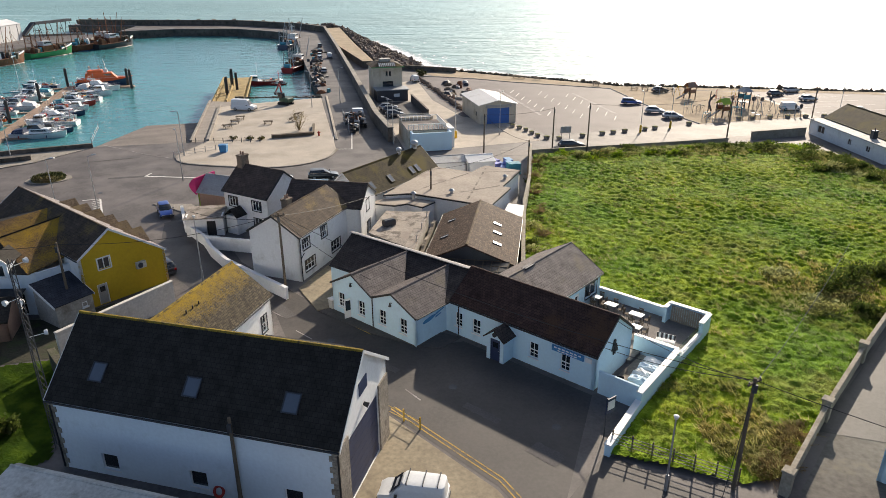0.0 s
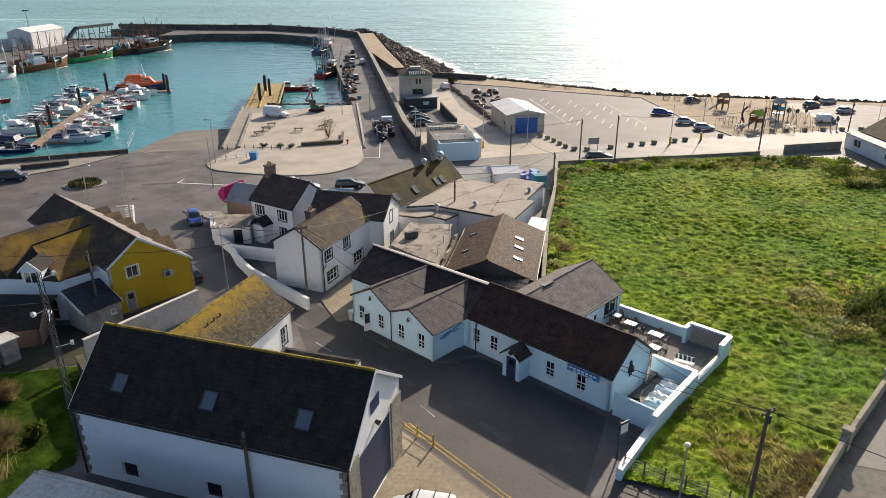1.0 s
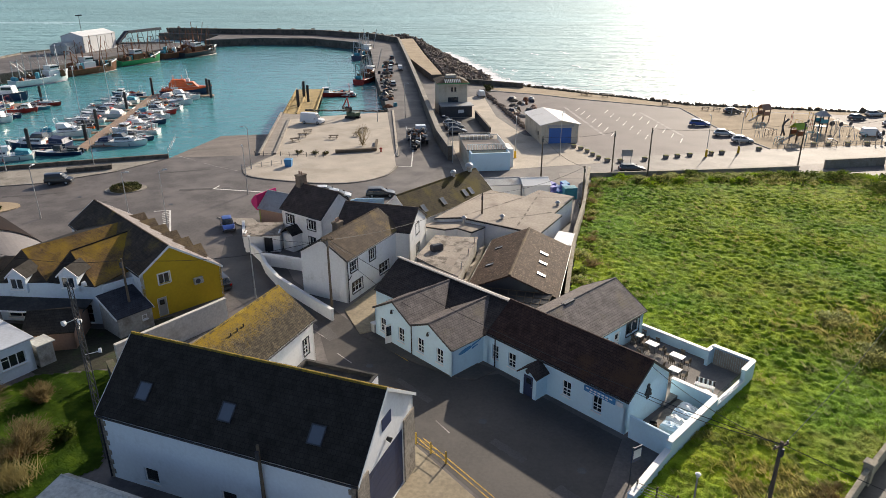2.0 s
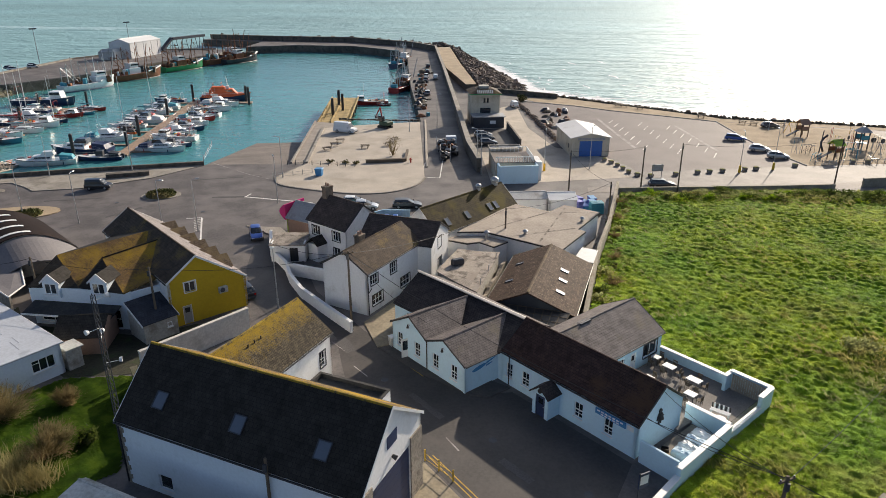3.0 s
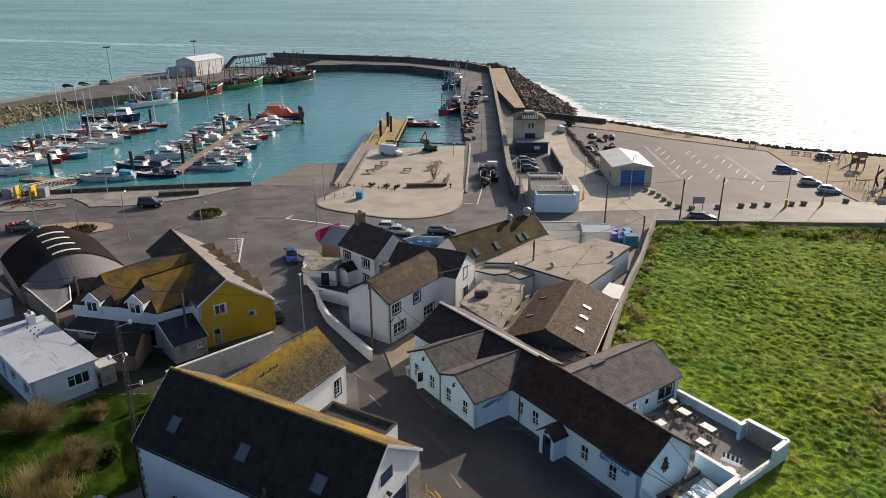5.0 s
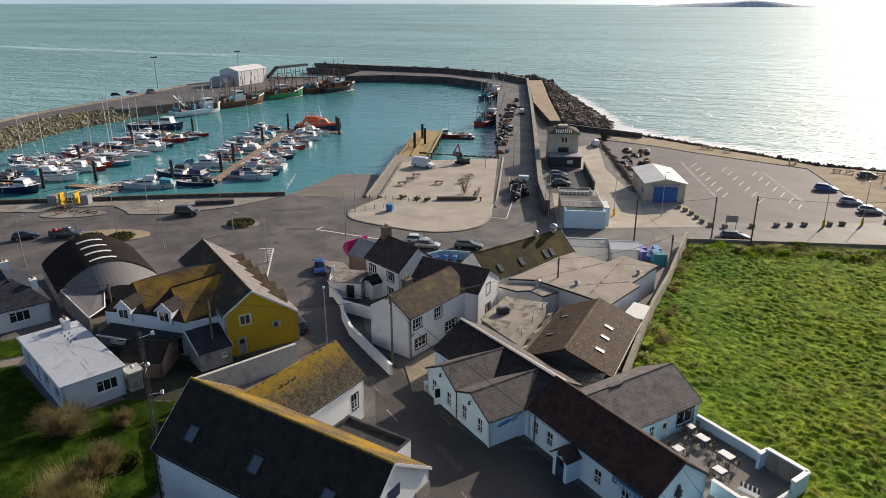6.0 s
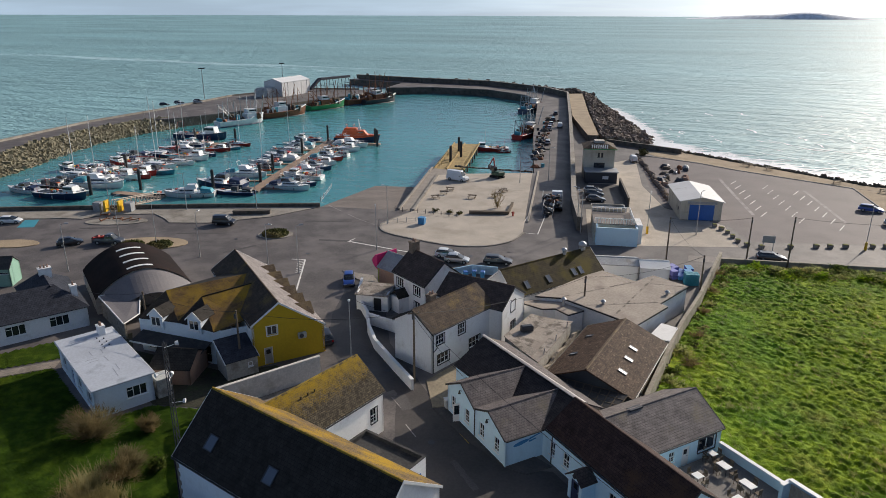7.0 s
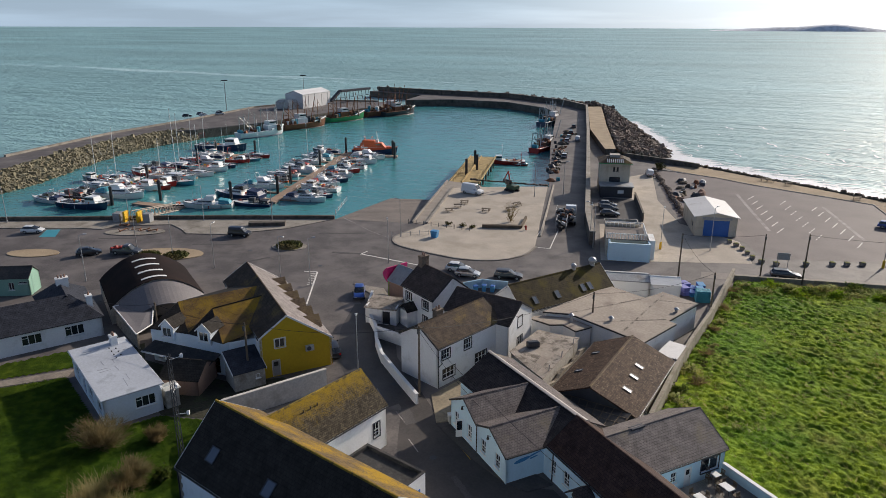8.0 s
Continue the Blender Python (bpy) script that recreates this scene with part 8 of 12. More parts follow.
def car(x, y, deg, paint_mat, label, style="hatch", z=GZ, category="car", group="", bars=False):
    """Car, van or pickup, nose along +x."""
    dims = {"hatch": (4.1, 1.72, 1.47), "estate": (4.6, 1.78, 1.48), "suv": (4.6, 1.86, 1.72), "van": (5.6, 2.0, 2.45), "smallvan": (4.3, 1.8, 1.82), "pickup": (5.2, 1.85, 1.78)}
    L, W, H = dims[style]
    ob = thing("van" if "van" in style else ("pickup" if style == "pickup" else "car"), pose(x, y, z, 0, 0, deg), label, category, group)
    hw = W / 2
    belt = {"van": 1.25, "smallvan": 1.05, "suv": 1.05, "pickup": 1.05}.get(style, 0.93)
    nose = belt - (0.12 if "van" in style else 0.2)
    # body shell
    st = [(-L / 2, belt - 0.1, 0.12), (-L / 2 + 0.12, belt, 0.02), (-L * 0.2, belt, 0), (L * 0.18, belt, 0), (L * 0.27, belt - 0.03, 0), (L / 2 - 0.35, nose, 0.05), (L / 2 - 0.05, nose - 0.15, 0.16), (L / 2, nose - 0.3, 0.24)]
    rs = []
    for px, zt, inn in st:
        rs.append([(px, yy, zz) for yy, zz in loft_section(hw - inn, 0.28 if abs(px) < L / 2 - 0.2 else 0.36, zt)])
    s = Shape()
    s.rings(rs)
    part("body", s, paint_mat, ob, smooth=True)
    # cabin: glass band and roof
    if style == "van":
        x0, x1, r0, r1 = -L / 2 + 0.05, L * 0.34, -L / 2 + 0.12, L * 0.2
    elif style == "smallvan":
        x0, x1, r0, r1 = -L / 2 + 0.05, L * 0.32, -L / 2 + 0.15, L * 0.14
    elif style == "pickup":
        x0, x1, r0, r1 = -L * 0.06, L * 0.28, -L * 0.03, L * 0.16
    elif style == "suv":
        x0, x1, r0, r1 = -L / 2 + 0.12, L * 0.25, -L / 2 + 0.3, L * 0.1
    elif style == "estate":
        x0, x1, r0, r1 = -L / 2 + 0.1, L * 0.25, -L / 2 + 0.42, L * 0.04
    else:
        x0, x1, r0, r1 = -L / 2 + 0.1, L * 0.27, -L / 2 + 0.62, L * 0.03
    g = Shape()
    lo = [(x0, -hw + 0.1, belt - 0.02), (x1, -hw + 0.12, belt - 0.04), (x1, hw - 0.12, belt - 0.04), (x0, hw - 0.1, belt - 0.02)]
    hi = [(r0, -hw + 0.24, H - 0.07), (r1, -hw + 0.26, H - 0.07), (r1, hw - 0.26, H - 0.07), (r0, hw - 0.24, H - 0.07)]

    def plan(xa, xb, half, zz, bow=0.14):
        """Outline of the cabin at one height, bowed at both ends."""
        e = [(xa, half * 0.5), (xa + bow * 0.3, half * 0.82), (xa + bow, half), ((xa + xb) / 2, half + 0.02), (xb - bow, half), (xb - bow * 0.3, half * 0.82), (xb, half * 0.5)]
        return [(px, -py, zz) for px, py in e] + [(px, py, zz) for px, py in e[::-1]]

    k = 0.55
    g.rings([plan(x0, x1, hw - 0.1, belt - 0.03), plan(x0 + (r0 - x0) * k * 0.8, x1 + (r1 - x1) * k, hw - 0.15, belt + (H - 0.07 - belt) * k), plan(r0, r1, hw - 0.25, H - 0.07)])
    solid = style in ("van", "smallvan")
    part("cabin" if solid else "glazing", g, paint_mat if solid else GLASS_DARK, ob, smooth=not solid)
    s = Shape()
    s.rings([plan(r0 - 0.03, r1 + 0.03, hw - 0.235, H - 0.085), plan(r0, r1, hw - 0.27, H - 0.03), plan(r0 + 0.18, r1 - 0.2, hw - 0.42, H), plan(r0 + 0.5, r1 - 0.5, hw - 0.65, H + 0.008)])
    part("roof", s, paint_mat, ob, smooth=True)
    lerp = lambda a, b, k: tuple(a[i] + (b[i] - a[i]) * k for i in range(3))
    if solid:
        # windscreen, cab side windows
        w = Shape()
        q = [lerp(lo[1], hi[1], 0.12), lerp(lo[2], hi[2], 0.12), lerp(lo[2], hi[2], 0.88), lerp(lo[1], hi[1], 0.88)]
        w.add([(p[0] + 0.012, p[1] * 0.9, p[2] + 0.004) for p in q], [(0, 1, 2, 3)])
        part("windscreen", w, GLASS_DARK, ob)
        for sg in (0, 1):
            a, b, c, d = (lo[0], lo[1], hi[1], hi[0]) if sg == 0 else (lo[3], lo[2], hi[2], hi[3])
            f = 0.72
            q = [lerp(lerp(a, b, f), lerp(d, c, f), 0.15), lerp(lerp(a, b, 0.95), lerp(d, c, 0.95), 0.15), lerp(lerp(a, b, 0.95), lerp(d, c, 0.95), 0.8), lerp(lerp(a, b, f), lerp(d, c, f), 0.8)]
            w = Shape()
            dy = -0.012 if sg == 0 else 0.012
            w.add([(p[0], p[1] + dy, p[2]) for p in q], [(0, 1, 2, 3)])
            part("side_window", w, GLASS_DARK, ob)
    else:
        # door pillars over the glass
        for sg in (0, 1):
            a, b, c, d = (lo[0], lo[1], hi[1], hi[0]) if sg == 0 else (lo[3], lo[2], hi[2], hi[3])
            dy = -0.01 if sg == 0 else 0.01
            for f in ((0.05, 0.1), (0.36, 0.4), (0.64, 0.67)) if style != "pickup" else ((0.0, 0.1), (0.94, 1.0)):
                q = [lerp(a, b, f[0]), lerp(a, b, f[1]), lerp(d, c, f[1]), lerp(d, c, f[0])]
                w = Shape()
                w.add([(p[0], p[1] + dy, p[2]) for p in q], [(0, 1, 2, 3)])
                part("pillar", w, paint_mat, ob)
    if bars:
        for px in (r0 + 0.4, (r0 + r1) / 2, r1 - 0.3):
            b = Shape()
            b.box(px - 0.03, px + 0.03, -hw + 0.22, hw - 0.22, H + 0.06, H + 0.11).box(px - 0.03, px + 0.03, -hw + 0.24, -hw + 0.3, H - 0.06, H + 0.06).box(px - 0.03, px + 0.03, hw - 0.3, hw - 0.24, H - 0.06, H + 0.06)
            part("roof_bar", b, DARKGREY, ob)
    if style == "pickup":
        b = Shape()
        b.box(-L / 2 + 0.1, -L * 0.08, -hw + 0.05, -hw + 0.12, belt - 0.02, belt + 0.12).box(-L / 2 + 0.1, -L * 0.08, hw - 0.12, hw - 0.05, belt - 0.02, belt + 0.12).box(-L / 2 + 0.05, -L / 2 + 0.1, -hw + 0.1, hw - 0.1, belt - 0.02, belt + 0.12)
        part("bed_rail", b, DARKGREY, ob)
    for wx in (-L * 0.3, L * 0.31):
        for sg in (-1, 1):
            r = 0.33 if style not in ("van", "pickup", "suv") else 0.37
            t = Shape()
            t.tube((wx, sg * (hw - 0.2), r), (wx, sg * (hw + 0.005), r), r, r, 14)
            ty = part("tyre", t, RUBBER, ob)
            t = Shape()
            t.tube((wx, sg * (hw - 0.02), r), (wx, sg * (hw + 0.015), r), r * 0.62, r * 0.58, 10)
            part("rim", t, STEEL, ty)
    for sg in (-1, 1):
        t = Shape()
        t.box(L / 2 - 0.16, L / 2 - 0.02, sg * (hw - 0.36) - 0.16, sg * (hw - 0.36) + 0.16, nose - 0.32, nose - 0.17)
        part("headlight", t, LAMP_WHITE, ob)
        t = Shape()
        t.box(-L / 2 - 0.01, -L / 2 + 0.1, sg * (hw - 0.26) - 0.1, sg * (hw - 0.26) + 0.1, belt - 0.32, belt - 0.12)
        part("tail_light", t, LAMP_RED, ob)
        t = Shape()
        t.box(L * 0.19, L * 0.23, sg * (hw + 0.08) - 0.08, sg * (hw + 0.08) + 0.08, belt, belt + 0.14)
        part("wing_mirror", t, BLACK, ob)
    for px, nm in ((L / 2 - 0.03, "front_bumper"), (-L / 2 + 0.02, "rear_bumper")):
        t = Shape()
        t.box(px - 0.06, px + 0.06, -hw + 0.2, hw - 0.2, 0.3, 0.52)
        part(nm, t, DARKGREY, ob)
    return ob


car(-33.4, 88.6, -63, CAR_BLUE, "blue hatchback parked on the street corner")
car(-21.2, 102.8, 8, CAR_SILVER, "silver hatchback parked by the harbour road")
car(-14.8, 104.4, 10, CAR_BLACK, "black estate car parked by the harbour road", "estate")
car(-23.5, 104.6, 5, CAR_WHITE, "white hatchback parked by the harbour road")
car(-27.6, 70.6, 132, CAR_BLACK, "black car parked beside the yellow house", "estate")
car(-108.0, 93.6, 26, CAR_WHITE, "white hatchback in a marked quay bay")
car(-86.8, 87.6, 50, CAR_BLACK, "black hatchback on the harbour road", "hatch")
p = car(-81.2, 90.6, 18, CAR_GREY, "dark pickup carrying red gear in its bed", "pickup", category="pickup")
s = Shape()
rnd = random.Random(2)
for i in range(9):
    a, b = rnd.uniform(-2.3, -0.7), rnd.uniform(-0.6, 0.6)
    s.m = pose(a, b, 0.95, rnd.uniform(0, 30), rnd.uniform(0, 30), rnd.uniform(0, 180))
    s.box(-0.3, 0.3, -0.22, 0.22, -0.1, 0.35, 0.06)
part("red_crates", s, RED, p, "heap of red crates")
car(-69.5, 107.2, 12, CAR_BLACK, "black van on the harbour road", "smallvan", category="van")
car(-39.6, 157.0, -14, CAR_WHITE, "long white van parked on the quayside square", "van", z=GZ + 0.13, category="van")
car(0.15, 35.35, 169, CAR_WHITE, "small white van with roof bars on the station apron", "smallvan", z=GZ + 0.02, category="van", bars=True)
car(28.0, 31.7, -40, CAR_WHITE, "white car parked in the lane")
car(-32.3, 248.0, 98, CAR_WHITE, "white van parked on the mole", "smallvan", category="van")
for i, (x, y, m, st) in enumerate(((-36.3, 252, CAR_WHITE, "hatch"), (-35.0, 243, CAR_SILVER, "hatch"), (-37.5, 262, CAR_BLACK, "hatch"), (-40.2, 280, CAR_GREY, "hatch"), (-29.6, 214, CAR_SILVER, "estate"))):
    car(x, y, 100, m, "car parked along the quay edge", st, group="cars on the quay")
car(26.8, 121.6, 6, CAR_BLACK, "black car on the shore road", "estate")
car(48.4, 161.2, -12, CAR_BLUE, "dark blue car parked in the car park", "estate")
car(50.8, 151.2, -12, CAR_SILVER, "silver car parked beside the playground", "hatch")
car(52.8, 145.4, -8, CAR_SILVER, "pale silver car parked beside the playground", "hatch")
car(81.5, 153.0, -4, CAR_WHITE, "white van parked beyond the playground", "smallvan", category="van")
for x, y, d, m in ((91, 163.5, 8, CAR_SILVER), (86.5, 170.5, 15, CAR_GREY), (92.5, 175, 12, CAR_SILVER), (95, 149.0, -16, CAR_SILVER), (60, 176.5, 5, CAR_GREY)):
    car(x, y, d, m, "car parked in the far car park", "hatch", group="cars in the far car park")
car(-2.2, 196.0, 105, CAR_WHITE, "white van parked behind the lookout", "smallvan", category="van")
for i, (x, y, m) in enumerate(((-6.6, 154.2, CAR_GREY), (-7.4, 157.4, CAR_SILVER), (-5.7, 149.6, CAR_GREY))):
    car(x, y, 10, m, "car parked in the yard behind the store", "hatch", group="cars in the yard")
for i, (x, y, d, m) in enumerate(((-199, 262, 50, CAR_BLACK), (-196, 258, 50, CAR_SILVER), (-203, 254, 50, CAR_GREY), (-199, 251, 50, CAR_WHITE), (-204, 246, 50, CAR_BLACK))):
    car(x, y, d, m, "car parked on the west pier", "hatch", group="cars on the pier")


def flatbed():
    """Lorry laden with lobster gear on the quay road."""
    ob = thing("lorry", pose(-12.6, 141.5, GZ, 0, 0, 100), "white-cabbed lorry laden with dark fishing gear", "lorry")
    s = Shape()
    s.box(-3.6, 2.2, -1.2, 1.2, 0.9, 1.1)
    part("flatbed", s, DARKGREY, ob)
    s = Shape()
    s.rings([[(2.3, -1.15, 0.5), (4.2, -1.15, 0.5), (4.2, 1.15, 0.5), (2.3, 1.15, 0.5)], [(2.3, -1.15, 1.7), (4.2, -1.15, 1.7), (4.2, 1.15, 1.7), (2.3, 1.15, 1.7)], [(2.4, -1.05, 2.8), (3.8, -1.05, 2.8), (3.8, 1.05, 2.8), (2.4, 1.05, 2.8)]])
    part("cab", s, CAR_WHITE, ob)
    s = Shape()
    s.slab([(4.21, -0.95, 1.75), (4.21, 0.95, 1.75), (3.85, 0.9, 2.65), (3.85, -0.9, 2.65)], 0.02)
    part("windscreen", s, GLASS_DARK, ob)
    rnd = random.Random(7)
    for i in range(26):
        s = Shape()
        s.m = pose(rnd.uniform(-3.2, 1.8), rnd.uniform(-0.8, 0.8), 1.15 + rnd.uniform(0, 1.2), rnd.uniform(-25, 25), rnd.uniform(-25, 25), rnd.uniform(0, 180))
        s.box(-0.4, 0.4, -0.28, 0.28, 0, 0.4, 0.05)
        part("lobster_pot", s, (BLACK, DARKGREY, RUST, BLACK, CORR_GREY)[i % 5], ob)
    for wx in (-2.6, -1.7, 3.2):
        for sg in (-1, 1):
            t = Shape()
            t.tube((wx, sg * 0.9, 0.48), (wx, sg * 1.2, 0.48), 0.48, 0.48, 14)
            part("tyre", t, RUBBER, ob)


def digger():
    ob = thing("excavator", pose(-31.6, 163.5, GZ + 0.13, 0, 0, 150), "small excavator with a red raised arm on the square", "excavator")
    for sg in (-1, 1):
        s = Shape()
        s.rings([[(-1.5, sg * 0.9 - 0.25, z), (-1.5, sg * 0.9 + 0.25, z), (1.5, sg * 0.9 + 0.25, z), (1.5, sg * 0.9 - 0.25, z)] for z in (0.0, 0.35)] + [[(-1.25, sg * 0.9 - 0.25, 0.6), (-1.25, sg * 0.9 + 0.25, 0.6), (1.25, sg * 0.9 + 0.25, 0.6), (1.25, sg * 0.9 - 0.25, 0.6)]])
        part("track", s, RUBBER, ob)
    s = Shape()
    s.box(-1.6, 1.0, -1.0, 1.0, 0.7, 1.6, 0.15)
    part("body", s, mat("dark_green_paint", (0.03, 0.08, 0.045), 0.5, var=0.2, scale=3.0), ob)
    s = Shape()
    s.box(0.0, 1.3, 0.1, 1.05, 1.61, 2.8, 0.2)
    part("cab", s, GLASS_DARK, ob)
    s = Shape()
    s.tube((1.0, -0.3, 1.4), (1.7, -0.3, 4.6), 0.2, 0.16)
    part("boom", s, RED, ob)
    s = Shape()
    s.tube((1.7, -0.3, 4.6), (3.0, -0.3, 2.6), 0.15, 0.11)
    part("dipper", s, RED, ob)
    s = Shape()
    s.rings([[(2.8, -0.7, 2.5), (3.3, -0.7, 2.6), (3.3, 0.1, 2.6), (2.8, 0.1, 2.5)], [(2.5, -0.7, 1.9), (3.1, -0.7, 1.9), (3.1, 0.1, 1.9), (2.5, 0.1, 1.9)]])
    part("bucket", s, DARKGREY, ob)


def gear_rack(x, y, deg, n, seed):
    """Open steel rack heaped with pots and frames."""
    ob = thing("gear_rack", pose(x, y, GZ, 0, 0, deg), "steel rack heaped with dark pots and nets on the quay road", "fishing gear")
    rnd = random.Random(seed)
    s = Shape()
    for sx in (-2.6, 0, 2.6):
        for sy in (-1.0, 1.0):
            s.tube((sx, sy, 0), (sx, sy, 2.3), 0.07, 0.07, 5)
    for sy in (-1.0, 1.0):
        s.tube((-2.6, sy, 2.3), (2.6, sy, 2.3), 0.06, 0.06, 5).tube((-2.6, sy, 1.1), (2.6, sy, 1.1), 0.06, 0.06, 5)
    part("rack", s, CORR_GREY, ob)
    for i in range(n):
        s = Shape()
        s.m = pose(rnd.uniform(-2.3, 2.3), rnd.uniform(-0.7, 0.7), rnd.uniform(0, 1.9), rnd.uniform(-30, 30), rnd.uniform(-30, 30), rnd.uniform(0, 180))
        s.box(-0.45, 0.45, -0.3, 0.3, 0, 0.4, 0.06)
        part("pot", s, (BLACK, DARKGREY, BLACK, RUST, QUAYWALL, CORR_GREY)[i % 6], ob)


flatbed()
digger()
gear_rack(-14.9, 143.2, 100, 30, 3)
gear_rack(-13.2, 136.2, 98, 16, 4)


# ---- boats ----
def hull_rings(L, W, F, D, bow=1.0):
    """Stations from stern to stem: half-breadth, sheer, keel."""
    rs = []
    for k, (t, b, sh, kd) in enumerate(((0.0, 0.82, 0.0, 0.55), (0.12, 0.92, 0.0, 0.85), (0.4, 1.0, 0.02, 1.0), (0.65, 0.9, 0.1, 0.95), (0.85, 0.52, 0.26 * bow, 0.7), (0.95, 0.22, 0.38 * bow, 0.4), (1.0, 0.03, 0.46 * bow, 0.0))):
        x, hb, zt = -L / 2 + L * t, W / 2 * b, F * (1 + sh)
        zk = -D * kd
        rs.append([(x, -hb, zt), (x - 0.02 * L * (t > 0.9), -hb * 0.86, zt * 0.25), (x - 0.05 * L * (t > 0.8), -hb * 0.4, zk * 0.8), (x - 0.05 * L * (t > 0.8), 0, zk), (x - 0.05 * L * (t > 0.8), hb * 0.4, zk * 0.8), (x - 0.02 * L * (t > 0.9), hb * 0.86, zt * 0.25), (x, hb, zt)])
    return rs


def boat(x, y, deg, L, kind, hull_mat, label, trim=None, seed=0, category="boat", group="", cabin_mat=None):
    """Small craft, bow along +x: 'cruiser', 'sail', 'fish', 'open'."""
    rnd = random.Random(seed)
    L *= 1.26
    W = L * (0.34 if kind != "sail" else 0.3)
    F = {"cruiser": 0.095, "sail": 0.085, "fish": 0.1, "open": 0.085}[kind] * L
    ob = thing("boat", pose(x, y, WZ, 0, 0, deg), label, category, group)
    rs = hull_rings(L, W, F, 0.06 * L)
    s = Shape()
    s.rings(rs)
    part("hull", s, hull_mat, ob, smooth=True)
    # deck with a little camber and a cockpit coaming
    s = Shape()
    top = [[(r[0][0], r[0][1] * 0.94, r[0][2] + 0.02), (r[0][0], 0, r[0][2] + 0.06), (r[-1][0], r[-1][1] * 0.94, r[-1][2] + 0.02)] for r in rs]
    n = 3
    s.add([p for r in top for p in r], [(a * n + i, a * n + i + 1, (a + 1) * n + i + 1, (a + 1) * n + i) for a in range(len(rs) - 1) for i in range(2)])
    part("deck", s, cabin_mat or GEL_WHITE, ob)
    s = Shape()
    for sg in (0, -1):
        s.line([tuple(r[sg]) for r in rs], 0.035 * max(1, L / 9), 5)
    part("rub_rail", s, trim or BLACK, ob)
    cm = cabin_mat or GEL_WHITE
    if kind in ("cruiser", "sail"):
        lo, hi = (-0.12, 0.3) if kind == "cruiser" else (-0.1, 0.28)
        ht = 0.082 * L if kind == "cruiser" else 0.045 * L
        z = F * 1.04
        s = Shape()
        s.rings([[(lo * L, -W * 0.36, z), (hi * L, -W * 0.24, z), (hi * L, W * 0.24, z), (lo * L, W * 0.36, z)], [(lo * L + 0.05, -W * 0.3, z + ht), (hi * L - ht * 1.3, -W * 0.22, z + ht), (hi * L - ht * 1.3, W * 0.22, z + ht), (lo * L + 0.05, W * 0.3, z + ht)]])
        c = part("cabin", s, cm, ob)
        w = Shape()
        for sg in (-1, 1):
            w.add([(lo * L + 0.3, sg * W * 0.345, z + ht * 0.4), (hi * L * 0.6, sg * W * 0.275, z + ht * 0.4), (hi * L * 0.55, sg * W * 0.255, z + ht * 0.8), (lo * L + 0.3, sg * W * 0.322, z + ht * 0.8)], [(0, 1, 2, 3)])
        w.add([(hi * L - ht * 0.4, -W * 0.2, z + ht * 0.4), (hi * L - ht * 0.4, W * 0.2, z + ht * 0.4), (hi * L - ht * 1.05, W * 0.19, z + ht * 0.9), (hi * L - ht * 1.05, -W * 0.19, z + ht * 0.9)], [(0, 1, 2, 3)])
        part("cabin_window", w, GLASS_DARK, c)
        if kind == "cruiser" and L > 7:
            s = Shape()
            zz = z + ht
            s.rings([[(-0.16 * L, -W * 0.27, zz), (0.08 * L, -W * 0.24, zz), (0.08 * L, W * 0.24, zz), (-0.16 * L, W * 0.27, zz)], [(-0.14 * L, -W * 0.24, zz + 0.07 * L), (0.02 * L, -W * 0.2, zz + 0.07 * L), (0.02 * L, W * 0.2, zz + 0.07 * L), (-0.14 * L, W * 0.24, zz + 0.07 * L)]])
            part("wheelhouse", s, cm if seed % 2 else GLASS_DARK, ob)
            s = Shape()
            s.line([(-0.14 * L, -W * 0.24, zz + 0.07 * L), (-0.18 * L, -W * 0.22, zz + 0.16 * L), (-0.18 * L, W * 0.22, zz + 0.16 * L), (-0.14 * L, W * 0.24, zz + 0.07 * L)], 0.05)
            part("radar_arch", s, cm, ob)
    if kind == "sail":
        s = Shape()
        s.tube((0.08 * L, 0, F), (0.06 * L, 0, F + L * 1.25), 0.1, 0.06, 6)
        m = part("mast", s, WHITE, ob)
        s = Shape()
        s.tube((0.06 * L, 0, F + 0.13 * L), (-0.36 * L, 0, F + 0.11 * L), 0.05, 0.05, 6)
        part("boom", s, STEEL, m)
        s = Shape()
        s.tube((0.04 * L, 0, F + 0.145 * L), (-0.34 * L, 0, F + 0.125 * L), 0.13, 0.1, 8)
        part("sail_cover", s, (NAVY, RED, TEAL)[seed % 3], m)
        s = Shape()
        s.line([(0.06 * L, 0, F + L * 1.14), (0.49 * L, 0, F * 1.4)], 0.015, 4)
        s.line([(0.06 * L, 0, F + L * 1.14), (-0.49 * L, 0, F)], 0.015, 4)
        part("rigging", s, STEEL, m)
    if kind == "fish":
        z = F * 1.05
        s = Shape()
        fx = 0.12
        s.rings([[(fx * L, -W * 0.3, z), ((fx + 0.2) * L, -W * 0.26, z), ((fx + 0.2) * L, W * 0.26, z), (fx * L, W * 0.3, z)], [(fx * L, -W * 0.28, z + 0.125 * L), ((fx + 0.17) * L, -W * 0.23, z + 0.125 * L), ((fx + 0.17) * L, W * 0.23, z + 0.125 * L), (fx * L, W * 0.28, z + 0.125 * L)]])
        c = part("wheelhouse", s, cm, ob)
        w = Shape()
        w.box((fx - 0.003) * L, (fx + 0.17) * L, -W * 0.29, W * 0.29, z + 0.07 * L, z + 0.11 * L)
        part("wheelhouse_window", w, GLASS_DARK, c)
        s = Shape()
